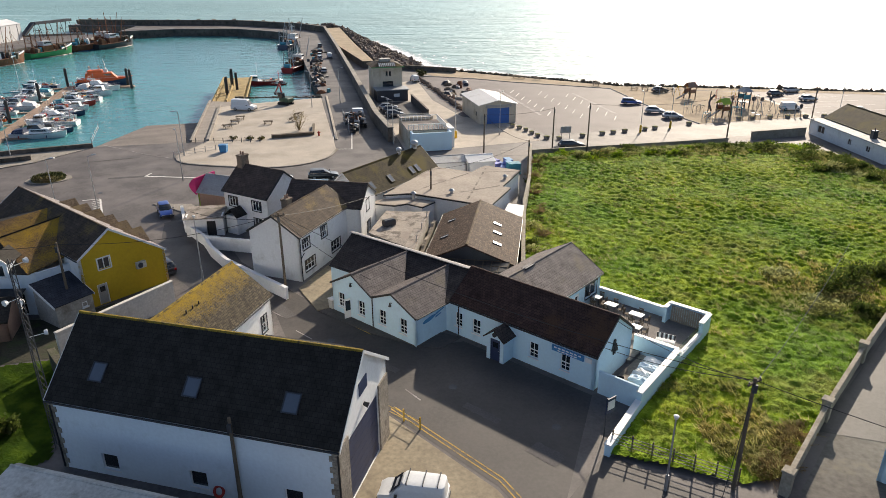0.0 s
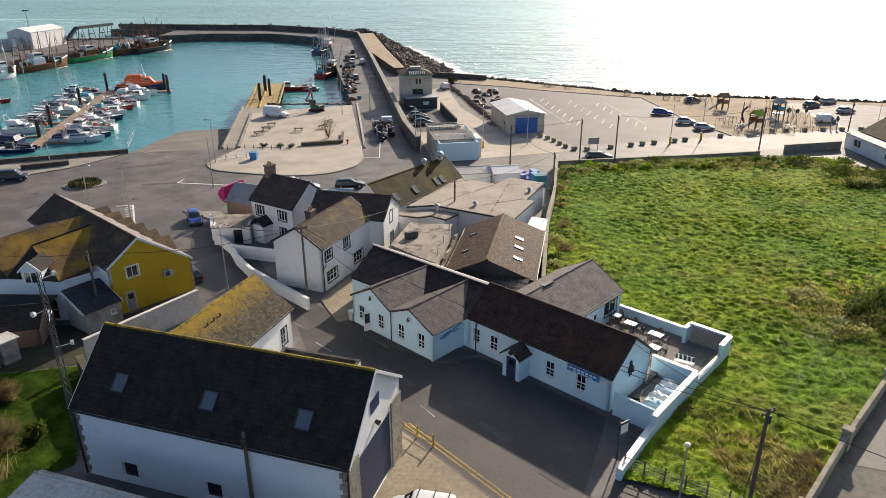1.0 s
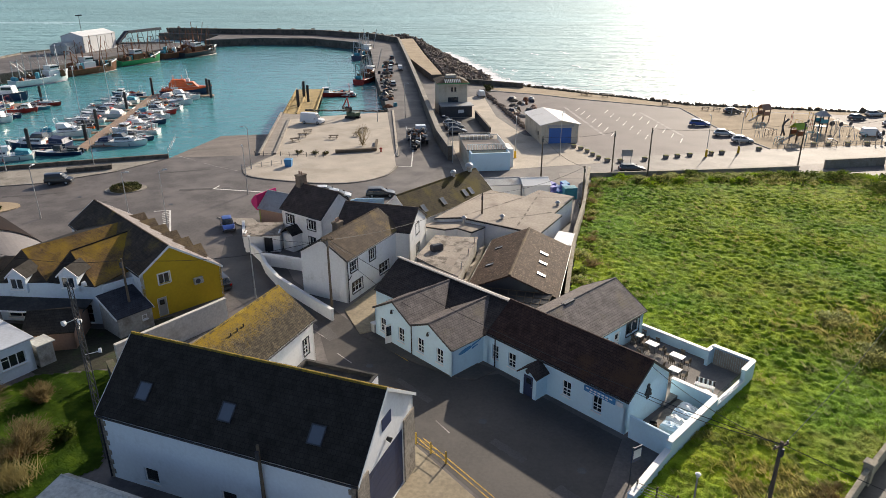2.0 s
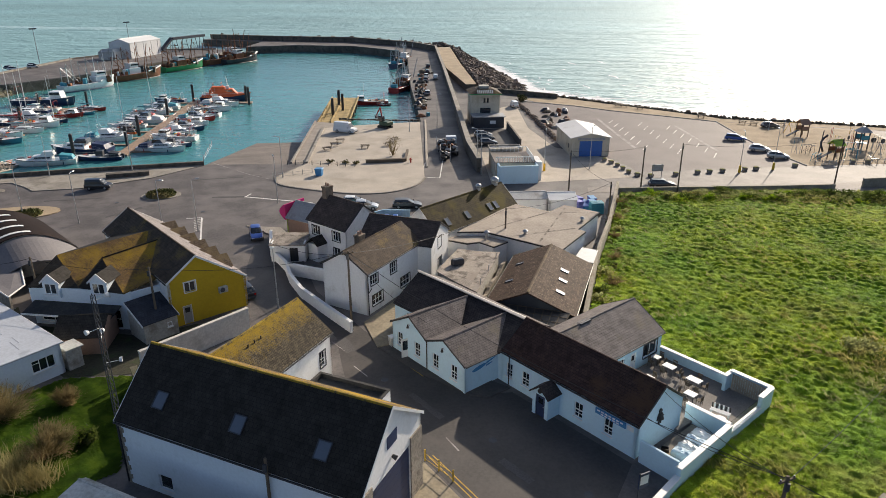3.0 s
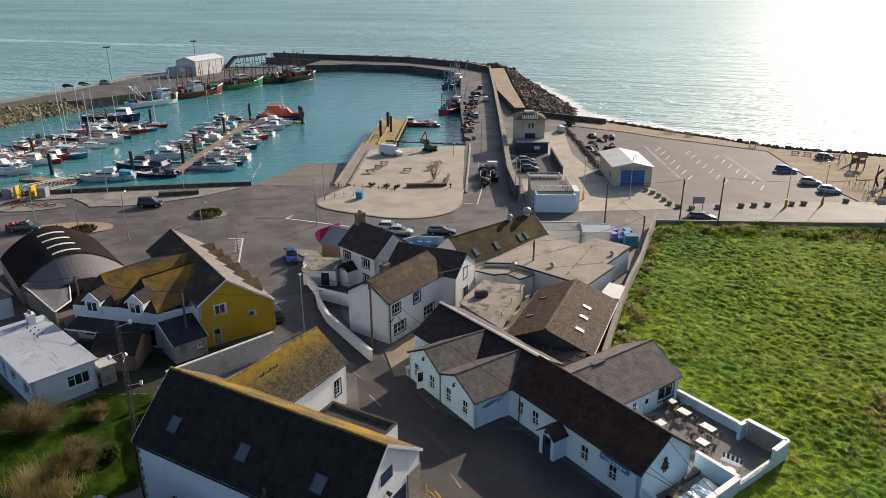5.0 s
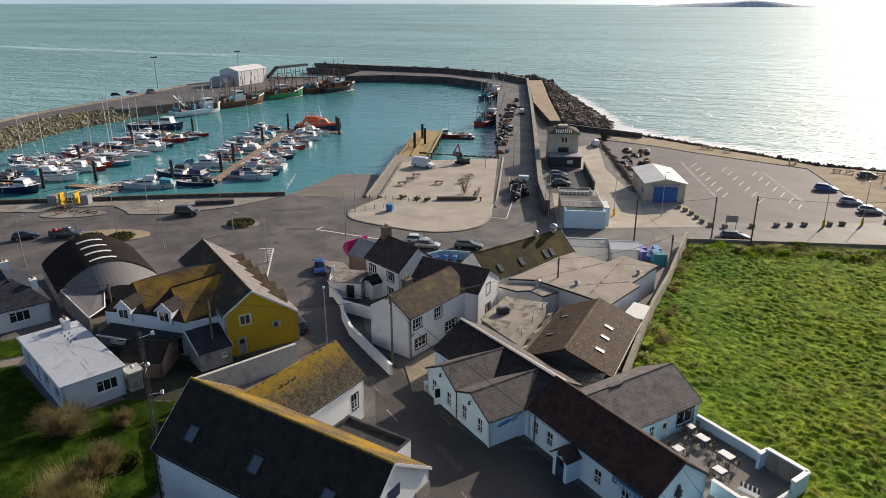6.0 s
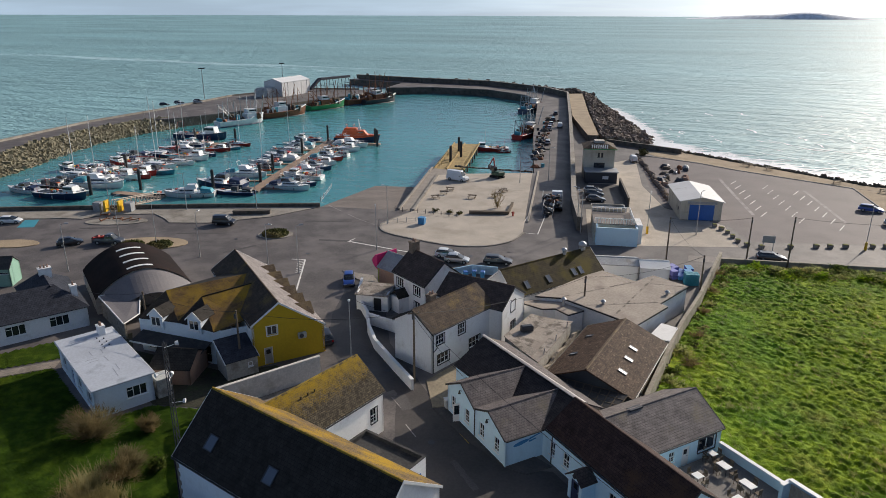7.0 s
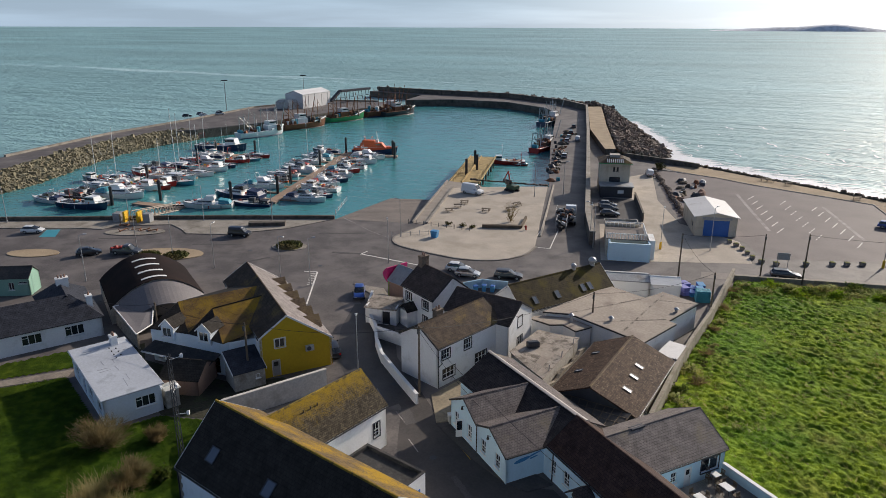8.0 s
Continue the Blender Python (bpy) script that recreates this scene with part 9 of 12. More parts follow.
        s.tube((fx * L, 0, z + 0.12 * L), (fx * L, 0, z + 0.46 * L), 0.05, 0.03).tube((fx * L, -0.5, z + 0.38 * L), (fx * L, 0.5, z + 0.38 * L), 0.025)
        part("mast", s, STEEL, ob)
        s = Shape()
        s.line([(-0.4 * L, -W * 0.32, z), (-0.4 * L, -W * 0.3, z + 0.2 * L), (-0.4 * L, W * 0.3, z + 0.2 * L), (-0.4 * L, W * 0.32, z)], 0.05)
        part("stern_gantry", s, STEEL if seed % 2 else RED, ob)
        for i in range(5):
            s = Shape()
            s.m = pose(rnd.uniform(-0.32, 0.02) * L, rnd.uniform(-0.2, 0.2) * W, z, 0, 0, rnd.uniform(0, 90))
            s.box(-0.3, 0.3, -0.25, 0.25, 0, rnd.uniform(0.3, 0.6), 0.05)
            part("fish_box", s, (RED, ORANGE, TEAL, DARKGREY, YELLOWP)[(i + seed) % 5], ob)
    if kind == "open":
        s = Shape()
        s.box(-0.1 * L, 0.05 * L, -W * 0.18, W * 0.18, F, F + 0.12 * L, 0.05)
        part("console", s, DARKGREY, ob)
        s = Shape()
        s.box(-0.5 * L - 0.25, -0.46 * L, -0.18, 0.18, F * 0.4, F + 0.45, 0.06)
        part("outboard", s, BLACK, ob)
    if kind in ("cruiser", "open") and L > 6:
        s = Shape()
        s.tube((-0.18 * L, 0.1, F), (-0.2 * L, 0.1, F + 0.5 * L), 0.035, 0.02, 5).tube((-0.3 * L, -0.5, F), (-0.36 * L, -0.5, F + 0.42 * L), 0.025, 0.015, 5)
        part("whip_aerial", s, STEEL, ob)
        s = Shape()
        s.m = pose(-0.36 * L, 0, F * 1.02)
        s.rings([[(-0.1 * L, -W * 0.33, 0), (0.12 * L, -W * 0.36, 0), (0.12 * L, W * 0.36, 0), (-0.1 * L, W * 0.33, 0)], [(-0.07 * L, -W * 0.25, 0.06 * L), (0.12 * L, -W * 0.3, 0.09 * L), (0.12 * L, W * 0.3, 0.09 * L), (-0.07 * L, W * 0.25, 0.06 * L)]])
        part("cockpit_cover", s, (NAVY, TEAL, BLACK, RED, WHITE)[seed % 5], ob)
    # dark slab on the deck stands in for the shaded cockpit, gear on it
    if kind != "cruiser":
        s = Shape()
        s.box(-0.42 * L, -0.08 * L, -W * 0.3, W * 0.3, F * 1.02, F * 1.02 + 0.1, 0.03)
        part("cockpit_patch", s, (DARKGREY, PONTOON, BLACK)[seed % 3], ob)
    # pulpit rail, fenders
    s = Shape()
    f = rs[-3:]
    s.line([(rs[3][0][0], rs[3][0][1] * 0.9, rs[3][0][2] + 0.45)] + [(r[0][0], r[0][1] * 0.9, r[0][2] + 0.5) for r in f] + [(r[-1][0], r[-1][1] * 0.9, r[-1][2] + 0.5) for r in f[::-1]] + [(rs[3][-1][0], rs[3][-1][1] * 0.9, rs[3][-1][2] + 0.45)], 0.02, 4)
    part("pulpit", s, STEEL, ob)
    # ropes, lifebuoys, boxes and covers lying about the deck
    for i in range(7):
        q = rnd.uniform(0.12, 0.34)
        s = Shape()
        s.m = pose(rnd.uniform(-0.44, 0.34) * L, rnd.uniform(-0.26, 0.26) * W, F * 1.03 + (0.1 if kind != "cruiser" else 0.03), 0, 0, rnd.uniform(0, 180))
        if i % 3 == 2:
            s.tube((0, 0, 0), (0, 0, q * 0.7), q * 1.1, q * 0.8, 9)
        else:
            s.box(-q * 1.3, q * 1.3, -q, q, 0, q * rnd.uniform(0.8, 1.9), 0.05)
        part("deck_gear", s, (WHITE, RED, WHITE, DARKGREY, ORANGE, WHITE, NAVY, STEEL)[(i * 3 + seed) % 8], ob)
    s = Shape()
    for sg in (0, -1):
        s.line([(r[sg][0], r[sg][1] * 0.9, r[sg][2] + 0.55) for r in rs[1:-2]], 0.02, 4)
        for r in rs[1:-2]:
            s.tube((r[sg][0], r[sg][1] * 0.9, r[sg][2]), (r[sg][0], r[sg][1] * 0.9, r[sg][2] + 0.55), 0.018, 0.018, 4)
    part("guard_rail", s, WHITE, ob)
    for i in range(3):
        s = Shape()
        px = (-0.3 + 0.25 * i) * L
        sg = 1 if seed % 2 else -1
        s.tube((px, sg * (W / 2 + 0.06), F * 0.25), (px, sg * (W / 2 + 0.06), F * 0.8), 0.1, 0.1, 7)
        part("fender", s, (WHITE, NAVY, RED)[(i + seed) % 3], ob)
    return ob


def trawler(x, y, deg, L, hull_mat, label, top=None, seed=0, rust=True):
    rnd = random.Random(seed)
    ob = thing("trawler", pose(x, y, WZ, 0, 0, deg), label, "fishing boat")
    W, F = L * 0.3, L * 0.105
    rs = hull_rings(L, W, F, 1.2, 1.4)
    s = Shape()
    s.rings(rs)
    part("hull", s, hull_mat, ob, smooth=True)
    s = Shape()
    top_ = [[(r[0][0], r[0][1] * 0.9, r[0][2] - 0.3), (r[-1][0], r[-1][1] * 0.9, r[-1][2] - 0.3)] for r in rs]
    s.add([p for r in top_ for p in r], [(a * 2, a * 2 + 1, a * 2 + 3, a * 2 + 2) for a in range(len(rs) - 1)])
    part("deck", s, RUST if rust else CONCRETE, ob)
    s = Shape()
    for sg in (0, -1):
        s.line([tuple(r[sg]) for r in rs], 0.12, 5)
    part("bulwark_rail", s, RUST if rust else top or WHITE, ob)
    z = F + 0.05
    wx = 0.1 if seed % 2 else -0.2
    s = Shape()
    s.box(wx * L, (wx + 0.22) * L, -W * 0.32, W * 0.32, z - 0.4, z + 0.1 * L, 0.1)
    part("deckhouse", s, top or (CREAM if rust else WHITE), ob)
    s = Shape()
    s.rings([[((wx + 0.03) * L, -W * 0.28, z + 0.1 * L), ((wx + 0.19) * L, -W * 0.26, z + 0.1 * L), ((wx + 0.19) * L, W * 0.26, z + 0.1 * L), ((wx + 0.03) * L, W * 0.28, z + 0.1 * L)], [((wx + 0.03) * L, -W * 0.27, z + 0.18 * L), ((wx + 0.2) * L, -W * 0.25, z + 0.18 * L), ((wx + 0.2) * L, W * 0.25, z + 0.18 * L), ((wx + 0.03) * L, W * 0.27, z + 0.18 * L)]])
    wh = part("wheelhouse", s, TIN_WHITE if rust else WHITE, ob)
    s = Shape()
    s.box((wx + 0.05) * L, (wx + 0.205) * L, -W * 0.285, W * 0.285, z + 0.14 * L, z + 0.165 * L)
    part("wheelhouse_window", s, GLASS_DARK, wh)
    mast_mat = RUST if rust else STEEL
    s = Shape()
    s.tube(((wx + 0.06) * L, 0, z + 0.18 * L), ((wx + 0.06) * L, 0, z + 0.42 * L), 0.16, 0.09).tube(((wx + 0.06) * L, -1.2, z + 0.34 * L), ((wx + 0.06) * L, 1.2, z + 0.34 * L), 0.05)
    part("main_mast", s, WHITE if not rust else mast_mat, ob)
    gx = -0.4
    s = Shape()
    for sg in (-1, 1):
        s.tube((gx * L, sg * W * 0.34, z), (gx * L, sg * W * 0.28, z + 0.3 * L), 0.14)
    s.tube((gx * L, -W * 0.32, z + 0.29 * L), (gx * L, W * 0.32, z + 0.29 * L), 0.14).tube((gx * L, -W * 0.33, z + 0.17 * L), (gx * L, W * 0.33, z + 0.17 * L), 0.1)
    part("stern_gantry", s, mast_mat, ob)
    for sg in (-1, 1):
        s = Shape()
        s.tube(((wx + 0.3) * L, sg * W * 0.2, z), ((wx + 0.36) * L, sg * W * 0.55, z + 0.5 * L), 0.18, 0.1)
        part("derrick", s, mast_mat, ob)
    for k, (px, hh) in enumerate(((-0.34, 0.36), (-0.24, 0.46), (-0.12, 0.38), (0.02, 0.44), (0.24, 0.36), (0.33, 0.42))):
        s = Shape()
        s.tube((px * L, 0.3, z), (px * L, 0, z + hh * L), 0.15, 0.08, 6).tube((px * L, 0, z + hh * L * 0.95), ((px + 0.14) * L, 0.6, z + hh * L * 0.45), 0.06, 0.04, 6)
        part("gear_mast", s, mast_mat, ob)
    s = Shape()
    s.tube((gx * L, -W * 0.3, z + 0.29 * L), ((gx + 0.2) * L, -W * 0.2, z + 0.05 * L), 0.09, 0.09, 6).tube((gx * L, W * 0.3, z + 0.29 * L), ((gx + 0.2) * L, W * 0.2, z + 0.05 * L), 0.09, 0.09, 6)
    part("gantry_stay", s, mast_mat, ob)
    s = Shape()
    s.tube((gx * L - 0.8, -W * 0.2, z + 0.5), (gx * L - 0.8, W * 0.2, z + 0.5), 0.7, 0.7, 10)
    part("net_drum", s, TEAL if seed % 2 else RUST, ob)
    s = Shape()
    s.line([((wx + 0.06) * L, 0, z + 0.42 * L), (0.49 * L, 0, F * 1.5), ], 0.03, 4)
    s.line([((wx + 0.06) * L, 0, z + 0.42 * L), (gx * L, 0, z + 0.29 * L)], 0.03, 4)
    part("rigging", s, BLACK, ob)
    for i in range(46):
        s = Shape()
        s.m = pose(rnd.choice((rnd.uniform(-0.38, wx - 0.02), rnd.uniform(wx + 0.24, 0.35))) * L, rnd.uniform(-0.3, 0.3) * W, z - 0.3, rnd.uniform(-20, 20), 0, rnd.uniform(0, 90))
        q = rnd.uniform(0.3, 1.15)
        s.box(-q, q, -q * 0.6, q * 0.6, 0, q * rnd.uniform(0.8, 2.6), 0.1)
        part("deck_gear", s, (RUST, WOODPOLE, TEAL, DARKGREY, RUST, QUAYWALL, RUST, WHITE, WOODPOLE)[(i + seed) % 9], ob)
    # dark boot-topping along the waterline and a pale flared bow
    s = Shape()
    for sg in (0, -1):
        s.line([(r[sg][0] * 0.985, r[sg][1] * 0.93, 0.12) for r in rs[:-1]], 0.26, 6)
    part("boot_top", s, NAVY if seed % 2 else BLACK, ob)
    s = Shape()
    for sg in (0, -1):
        s.line([(r[sg][0], r[sg][1], r[sg][2] + 0.32) for r in rs[-4:]], 0.26, 6)
    part("bow_bulwark", s, WHITE, ob)
    s = Shape()
    s.tube((0.0 * L, -W * 0.25, z + 0.1), (0.0 * L, W * 0.25, z + 0.1), 0.45, 0.45, 10)
    part("winch", s, DARKGREY, ob)
    return ob


def lifeboat():
    """All-weather lifeboat: navy hull, orange superstructure with a grey-white bridge."""
    ob = thing("lifeboat", pose(-95.8, 215.2, WZ, 0, 0, 18), "orange and navy lifeboat moored at the pontoon end", "lifeboat")
    L, W, F = 15.6, 4.9, 1.6
    rs = hull_rings(L, W, F, 1.0, 1.2)
    s = Shape()
    s.rings(rs)
    part("hull", s, GEL_NAVY, ob, smooth=True)
    s = Shape()
    for sg in (0, -1):
        s.line([tuple(r[sg]) for r in rs], 0.14, 6)
    part("fender_strake", s, ORANGE, ob)
    s = Shape()
    s.rings([[(-5.0, -1.8, F), (4.6, -1.4, F), (4.6, 1.4, F), (-5.0, 1.8, F)], [(-4.9, -1.7, F + 1.3), (3.2, -1.3, F + 1.3), (3.2, 1.3, F + 1.3), (-4.9, 1.7, F + 1.3)], [(-4.7, -1.55, F + 2.3), (2.4, -1.25, F + 2.3), (2.4, 1.25, F + 2.3), (-4.7, 1.55, F + 2.3)]])
    c = part("superstructure", s, ORANGE, ob)
    s = Shape()
    s.box(-1.6, 2.2, -1.4, 1.4, F + 1.45, F + 1.95)
    part("window_band", s, GLASS_DARK, c)
    s = Shape()
    s.box(-4.2, 0.0, -1.25, 1.25, F + 2.31, F + 3.1, 0.2)
    part("upper_bridge", s, ORANGE, ob)
    s = Shape()
    s.rings([[(4.0, -1.2, F), (6.6, -0.5, F + 0.3), (6.6, 0.5, F + 0.3), (4.0, 1.2, F)], [(4.0, -1.0, F + 0.9), (6.0, -0.4, F + 0.8), (6.0, 0.4, F + 0.8), (4.0, 1.0, F + 0.9)]])
    part("foredeck", s, ORANGE, ob)
    s = Shape()
    s.rings([[(-7.4, -1.7, F), (-5.0, -1.8, F), (-5.0, 1.8, F), (-7.4, 1.7, F)], [(-7.2, -1.4, F + 0.55), (-5.0, -1.6, F + 0.7), (-5.0, 1.6, F + 0.7), (-7.2, 1.4, F + 0.55)]])
    part("afterdeck", s, ORANGE, ob)
    for x in (-3.4, -0.8):
        s = Shape()
        s.line([(x, -1.2, F + 3.1), (x - 0.2, -1.1, F + 4.2), (x - 0.2, 1.1, F + 4.2), (x, 1.2, F + 3.1)], 0.07)
        part("bridge_arch", s, ORANGE, ob)
    for sg in (-1, 1):
        s = Shape()
        s.box(-4.4, -2.2, sg * 1.78 - 0.06, sg * 1.78 + 0.06, F + 0.5, F + 1.0)
        part("name_panel", s, WHITE, ob)
    s = Shape()
    s.tube((1.0, 0, F + 2.2), (0.6, 0, F + 6.2), 0.16, 0.08).tube((0.8, -0.9, F + 4.6), (0.8, 0.9, F + 4.6), 0.06).tube((0.7, -0.6, F + 5.5), (0.7, 0.6, F + 5.5), 0.05)
    part("mast", s, WHITE, ob)
    s = Shape()
    s.box(0.3, 1.3, -0.5, 0.5, F + 2.31, F + 3.3, 0.1)
    part("radar_house", s, WHITE, ob)
    s = Shape()
    s.line([(-7.2, -1.7, F), (-7.2, -1.7, F + 1.1), (-7.2, 1.7, F + 1.1), (-7.2, 1.7, F)], 0.05)
    part("stern_rail", s, STEEL, ob)
    for x, y, c in ((-6.2, -1.0, WHITE), (-5.8, 0.9, RED), (5.4, 0.0, WHITE), (-6.8, 0.2, WHITE)):
        s = Shape()
        s.m = pose(x, y, F)
        s.box(-0.45, 0.45, -0.4, 0.4, 0, 0.8, 0.12)
        part("deck_locker", s, c, ob)
    for sg in (-1, 1):
        s = Shape()
        s.line([(x, sg * 2.2 * (1 - max(0, x) / 11), F + 0.95) for x in (-7.0, -3.0, 1.0, 4.0, 6.4)], 0.035)
        part("guard_rail", s, WHITE, ob)
    return ob


P_AX = 103.5            # direction of the east pontoon
across = P_AX + 90
E_LEFT = ((-98.5, 144.2, 11, "cruiser", GEL_NAVY), (-99.6, 156.6, 9.5, "cruiser", GEL_WHITE), (-101.0, 164.4, 6, "open", ORANGE), (-103.8, 171.5, 8, "sail", GEL_WHITE), (-103.0, 178.7, 9, "cruiser", GEL_WHITE), (-108.0, 190.5, 8.5, "sail", GEL_WHITE), (-109.0, 198.5, 8.5, "cruiser", GEL_WHITE), (-112.6, 210.5, 8, "fish", GEL_NAVY), (-107.5, 184.6, 7, "open", GEL_WHITE))
E_RIGHT = ((-81.0, 148.2, 9, "cruiser", GEL_WHITE), (-80.8, 152.8, 7.5, "open", GEL_NAVY), (-84.0, 159.6, 9, "fish", GEL_WHITE), (-86.0, 165.4, 7.5, "cruiser", GEL_WHITE), (-86.6, 170.4, 8.0, "cruiser", GEL_NAVY), (-88.5, 176.6, 8, "fish", GEL_WHITE), (-90.0, 183.0, 8.5, "cruiser", RED), (-91.0, 190.0, 7.5, "fish", GEL_WHITE), (-92.5, 198.2, 9.5, "fish", GEL_WHITE), (-93.6, 206.0, 9.5, "cruiser", GEL_WHITE))
HULLS = {"cruiser": "white motor cruiser at the marina berth", "sail": "sailing yacht with bare mast at the berth", "fish": "small fishing boat with wheelhouse at the berth", "open": "small open motorboat at the berth"}
for i, (x, y, L, k, m) in enumerate(E_LEFT):
    boat(x, y, across - 7 + (i * 37 % 7) - (180 if i % 4 == 1 else 0), L, k, m, HULLS[k], seed=i, group="marina boats")
for i, (x, y, L, k, m) in enumerate(E_RIGHT):
    boat(x, y, across - 190 + (i * 29 % 7) - (180 if i % 5 == 2 else 0), L, k, m, HULLS[k], seed=i + 20, group="marina boats")
# small craft lying between the larger boats
for i, (x, y, L, k, m) in enumerate(((-98.6, 150.2, 5.8, "open", GEL_WHITE), (-102.0, 160.6, 5.6, "cruiser", GEL_WHITE), (-103.4, 168.0, 5.4, "open", GEL_WHITE), (-105.0, 175.2, 5.6, "cruiser", GEL_NAVY), (-107.4, 194.5, 5.8, "cruiser", GEL_WHITE), (-110.6, 204.4, 6.4, "cruiser", GEL_WHITE))):
    boat(x, y, across - 5 + (i * 31 % 7), L, k, m, HULLS[k], seed=i + 120, group="marina boats")
for i, (x, y, L, k, m) in enumerate(((-83.0, 156.2, 5.6, "open", GEL_WHITE), (-85.4, 162.5, 5.2, "cruiser", GEL_WHITE), (-88.0, 173.5, 5.6, "open", RED), (-89.6, 179.8, 5.6, "cruiser", GEL_WHITE), (-91.0, 186.5, 5.8, "cruiser", GEL_WHITE), (-92.2, 194.2, 6.0, "open", GEL_WHITE), (-93.4, 202.2, 6.0, "cruiser", GEL_WHITE))):
    boat(x, y, across - 186 + (i * 29 % 7), L, k, m, HULLS[k], seed=i + 140, group="marina boats")
lifeboat()
boat(-99.3, 133.4, 205, 9.5, "cruiser", GEL_WHITE, "white motor launch near the quay", seed=31)
boat(-90.6, 138.8, 195, 8, "open", GEL_NAVY, "dark open boat near the quay", seed=32)
boat(-104.9, 132.6, 240, 6, "open", BLACK, "black inflatable boat beside the gangway", seed=33)
W_BOATS = ((-126.5, 121.6, 11, "fish", GEL_NAVY, 5), (-127.0, 133.2, 11, "cruiser", GEL_WHITE, 10), (-139.0, 127.8, 8, "open", BLACK, 190), (-147.5, 145.0, 8.5, "fish", GEL_NAVY, 185), (-143.6, 149.0, 9, "sail", GEL_WHITE, 190), (-140.3, 139.2, 9.5, "sail", GEL_WHITE, 185), (-129.0, 141.8, 10, "fish", GEL_WHITE, 5), (-128.0, 147.6, 9, "fish", RED, 8), (-129.6, 155.2, 12, "sail", GEL_WHITE, 5), (-124.6, 151.0, 9, "open", TEAL, 5),
           (-146.5, 165.6, 9, "open", GEL_WHITE, 188), (-139.4, 169.8, 10, "sail", GEL_NAVY, 185), (-142.0, 178.6, 9, "sail", GEL_NAVY, 190), (-136.0, 177.0, 9, "cruiser", GEL_WHITE, 8), (-128.6, 169.6, 10, "fish", GEL_WHITE, 5), (-127.5, 162.6, 9, "sail", GEL_WHITE, 6), (-148.8, 200.4, 15, "fish", GEL_NAVY, 10), (-129.8, 183.2, 8, "fish", RED, 10), (-144.0, 187.0, 9, "sail", GEL_NAVY, 190), (-141.2, 156.6, 8, "fish", RED, 186), (-144.4, 160.0, 8, "cruiser", GEL_WHITE, 186))
for i, (x, y, L, k, m, d) in enumerate(W_BOATS):
    boat(x, y, d, L, k, m, HULLS[k], seed=50 + i, group="marina boats")
taken = [(b[0], b[1]) for b in W_BOATS]
rnd = random.Random(52)
extra = 0
for row in range(24):
    y = 122.5 + row * 3.1
    for side in (-1, 1):
        x = -132.2 - 0.05 * (y - 121) + side * (6.3 + rnd.uniform(-1.2, 1.4))
        if min(abs(x - a) * 0.4 + abs(y - b) for a, b in taken) < 3.5:
            continue
        taken.append((x, y))
        k = ("cruiser", "sail", "fish", "open", "cruiser")[(extra * 3 + row) % 5]
        boat(x, y, (5 if side > 0 else 186) + rnd.uniform(-4, 4), rnd.uniform(6.0, 8.5), k, (GEL_WHITE, GEL_WHITE, GEL_NAVY, TEAL, GEL_WHITE, RED)[extra % 6], HULLS[k], seed=210 + extra, group="marina boats")
        extra += 1
trawler(-155.5, 232.5, 66, 20.5, RENDER, "large cream-hulled trawler moored at the west pier", top=WHITE, seed=3, rust=False)
trawler(-152.5, 259.2, 66, 22, RUST, "rusty brown trawler moored at the west pier", top=WHITE, seed=2)
trawler(-147.8, 287.2, 66, 21, GREEN, "green-hulled trawler moored at the west pier", top=RUST, seed=6)
trawler(-141.2, 312.6, 66, 23.5, RUST, "rust-stained trawler with tall gear at the pier head", top=RUST, seed=5)
trawler(-134.6, 316.5, 66, 21, DARKGREY, "dark trawler rafted at the pier head", top=RUST, seed=8)
trawler(-57.6, 312.0, 80, 19, GEL_NAVY, "blue fishing boat moored under the mole", top=WHITE, seed=81, rust=False)
trawler(-43.6, 245.0, 80, 17, RED, "dark red fishing boat moored at the quay", top=WHITE, seed=83, rust=False)
boat(-48.4, 214.8, 195, 9.5, "fish", RED, "red workboat moored at the jetty", seed=82)
boat(-43.6, 213.6, 195, 3.6, "open", RED, "small red dinghy beside the workboat", seed=83)

# ---- pontoons, piles, jetty ----
def pontoon(a, b, w, label, fingers=()):
    a, b = Vector(a), Vector(b)
    d = b - a
    ob = thing("pontoon", pose(a.x, a.y, WZ, 0, 0, math.degrees(math.atan2(d.y, d.x))), label, "pontoon")
    s = Shape()
    s.box(0, d.length, -w / 2, w / 2, 0.05, 0.45)
    part("float", s, CONCRETE, ob)
    k = int(d.length / 0.6)
    s = Shape()
    for i in range(k):
        s.box(i * d.length / k, (i + 0.9) * d.length / k, -w / 2 - 0.05, w / 2 + 0.05, 0.452, 0.5)
    o = part("decking", s, PONTOON, ob)
    o["kind"] = "stuff"
    for t, sg, ln in fingers:
        s = Shape()
        x = t * d.length
        s.box(x - 0.4, x + 0.4, min(sg * w / 2, sg * (w / 2 + ln)), max(sg * w / 2, sg * (w / 2 + ln)), 0.06, 0.42)
        part("finger", s, PONTOON, ob)
    return ob


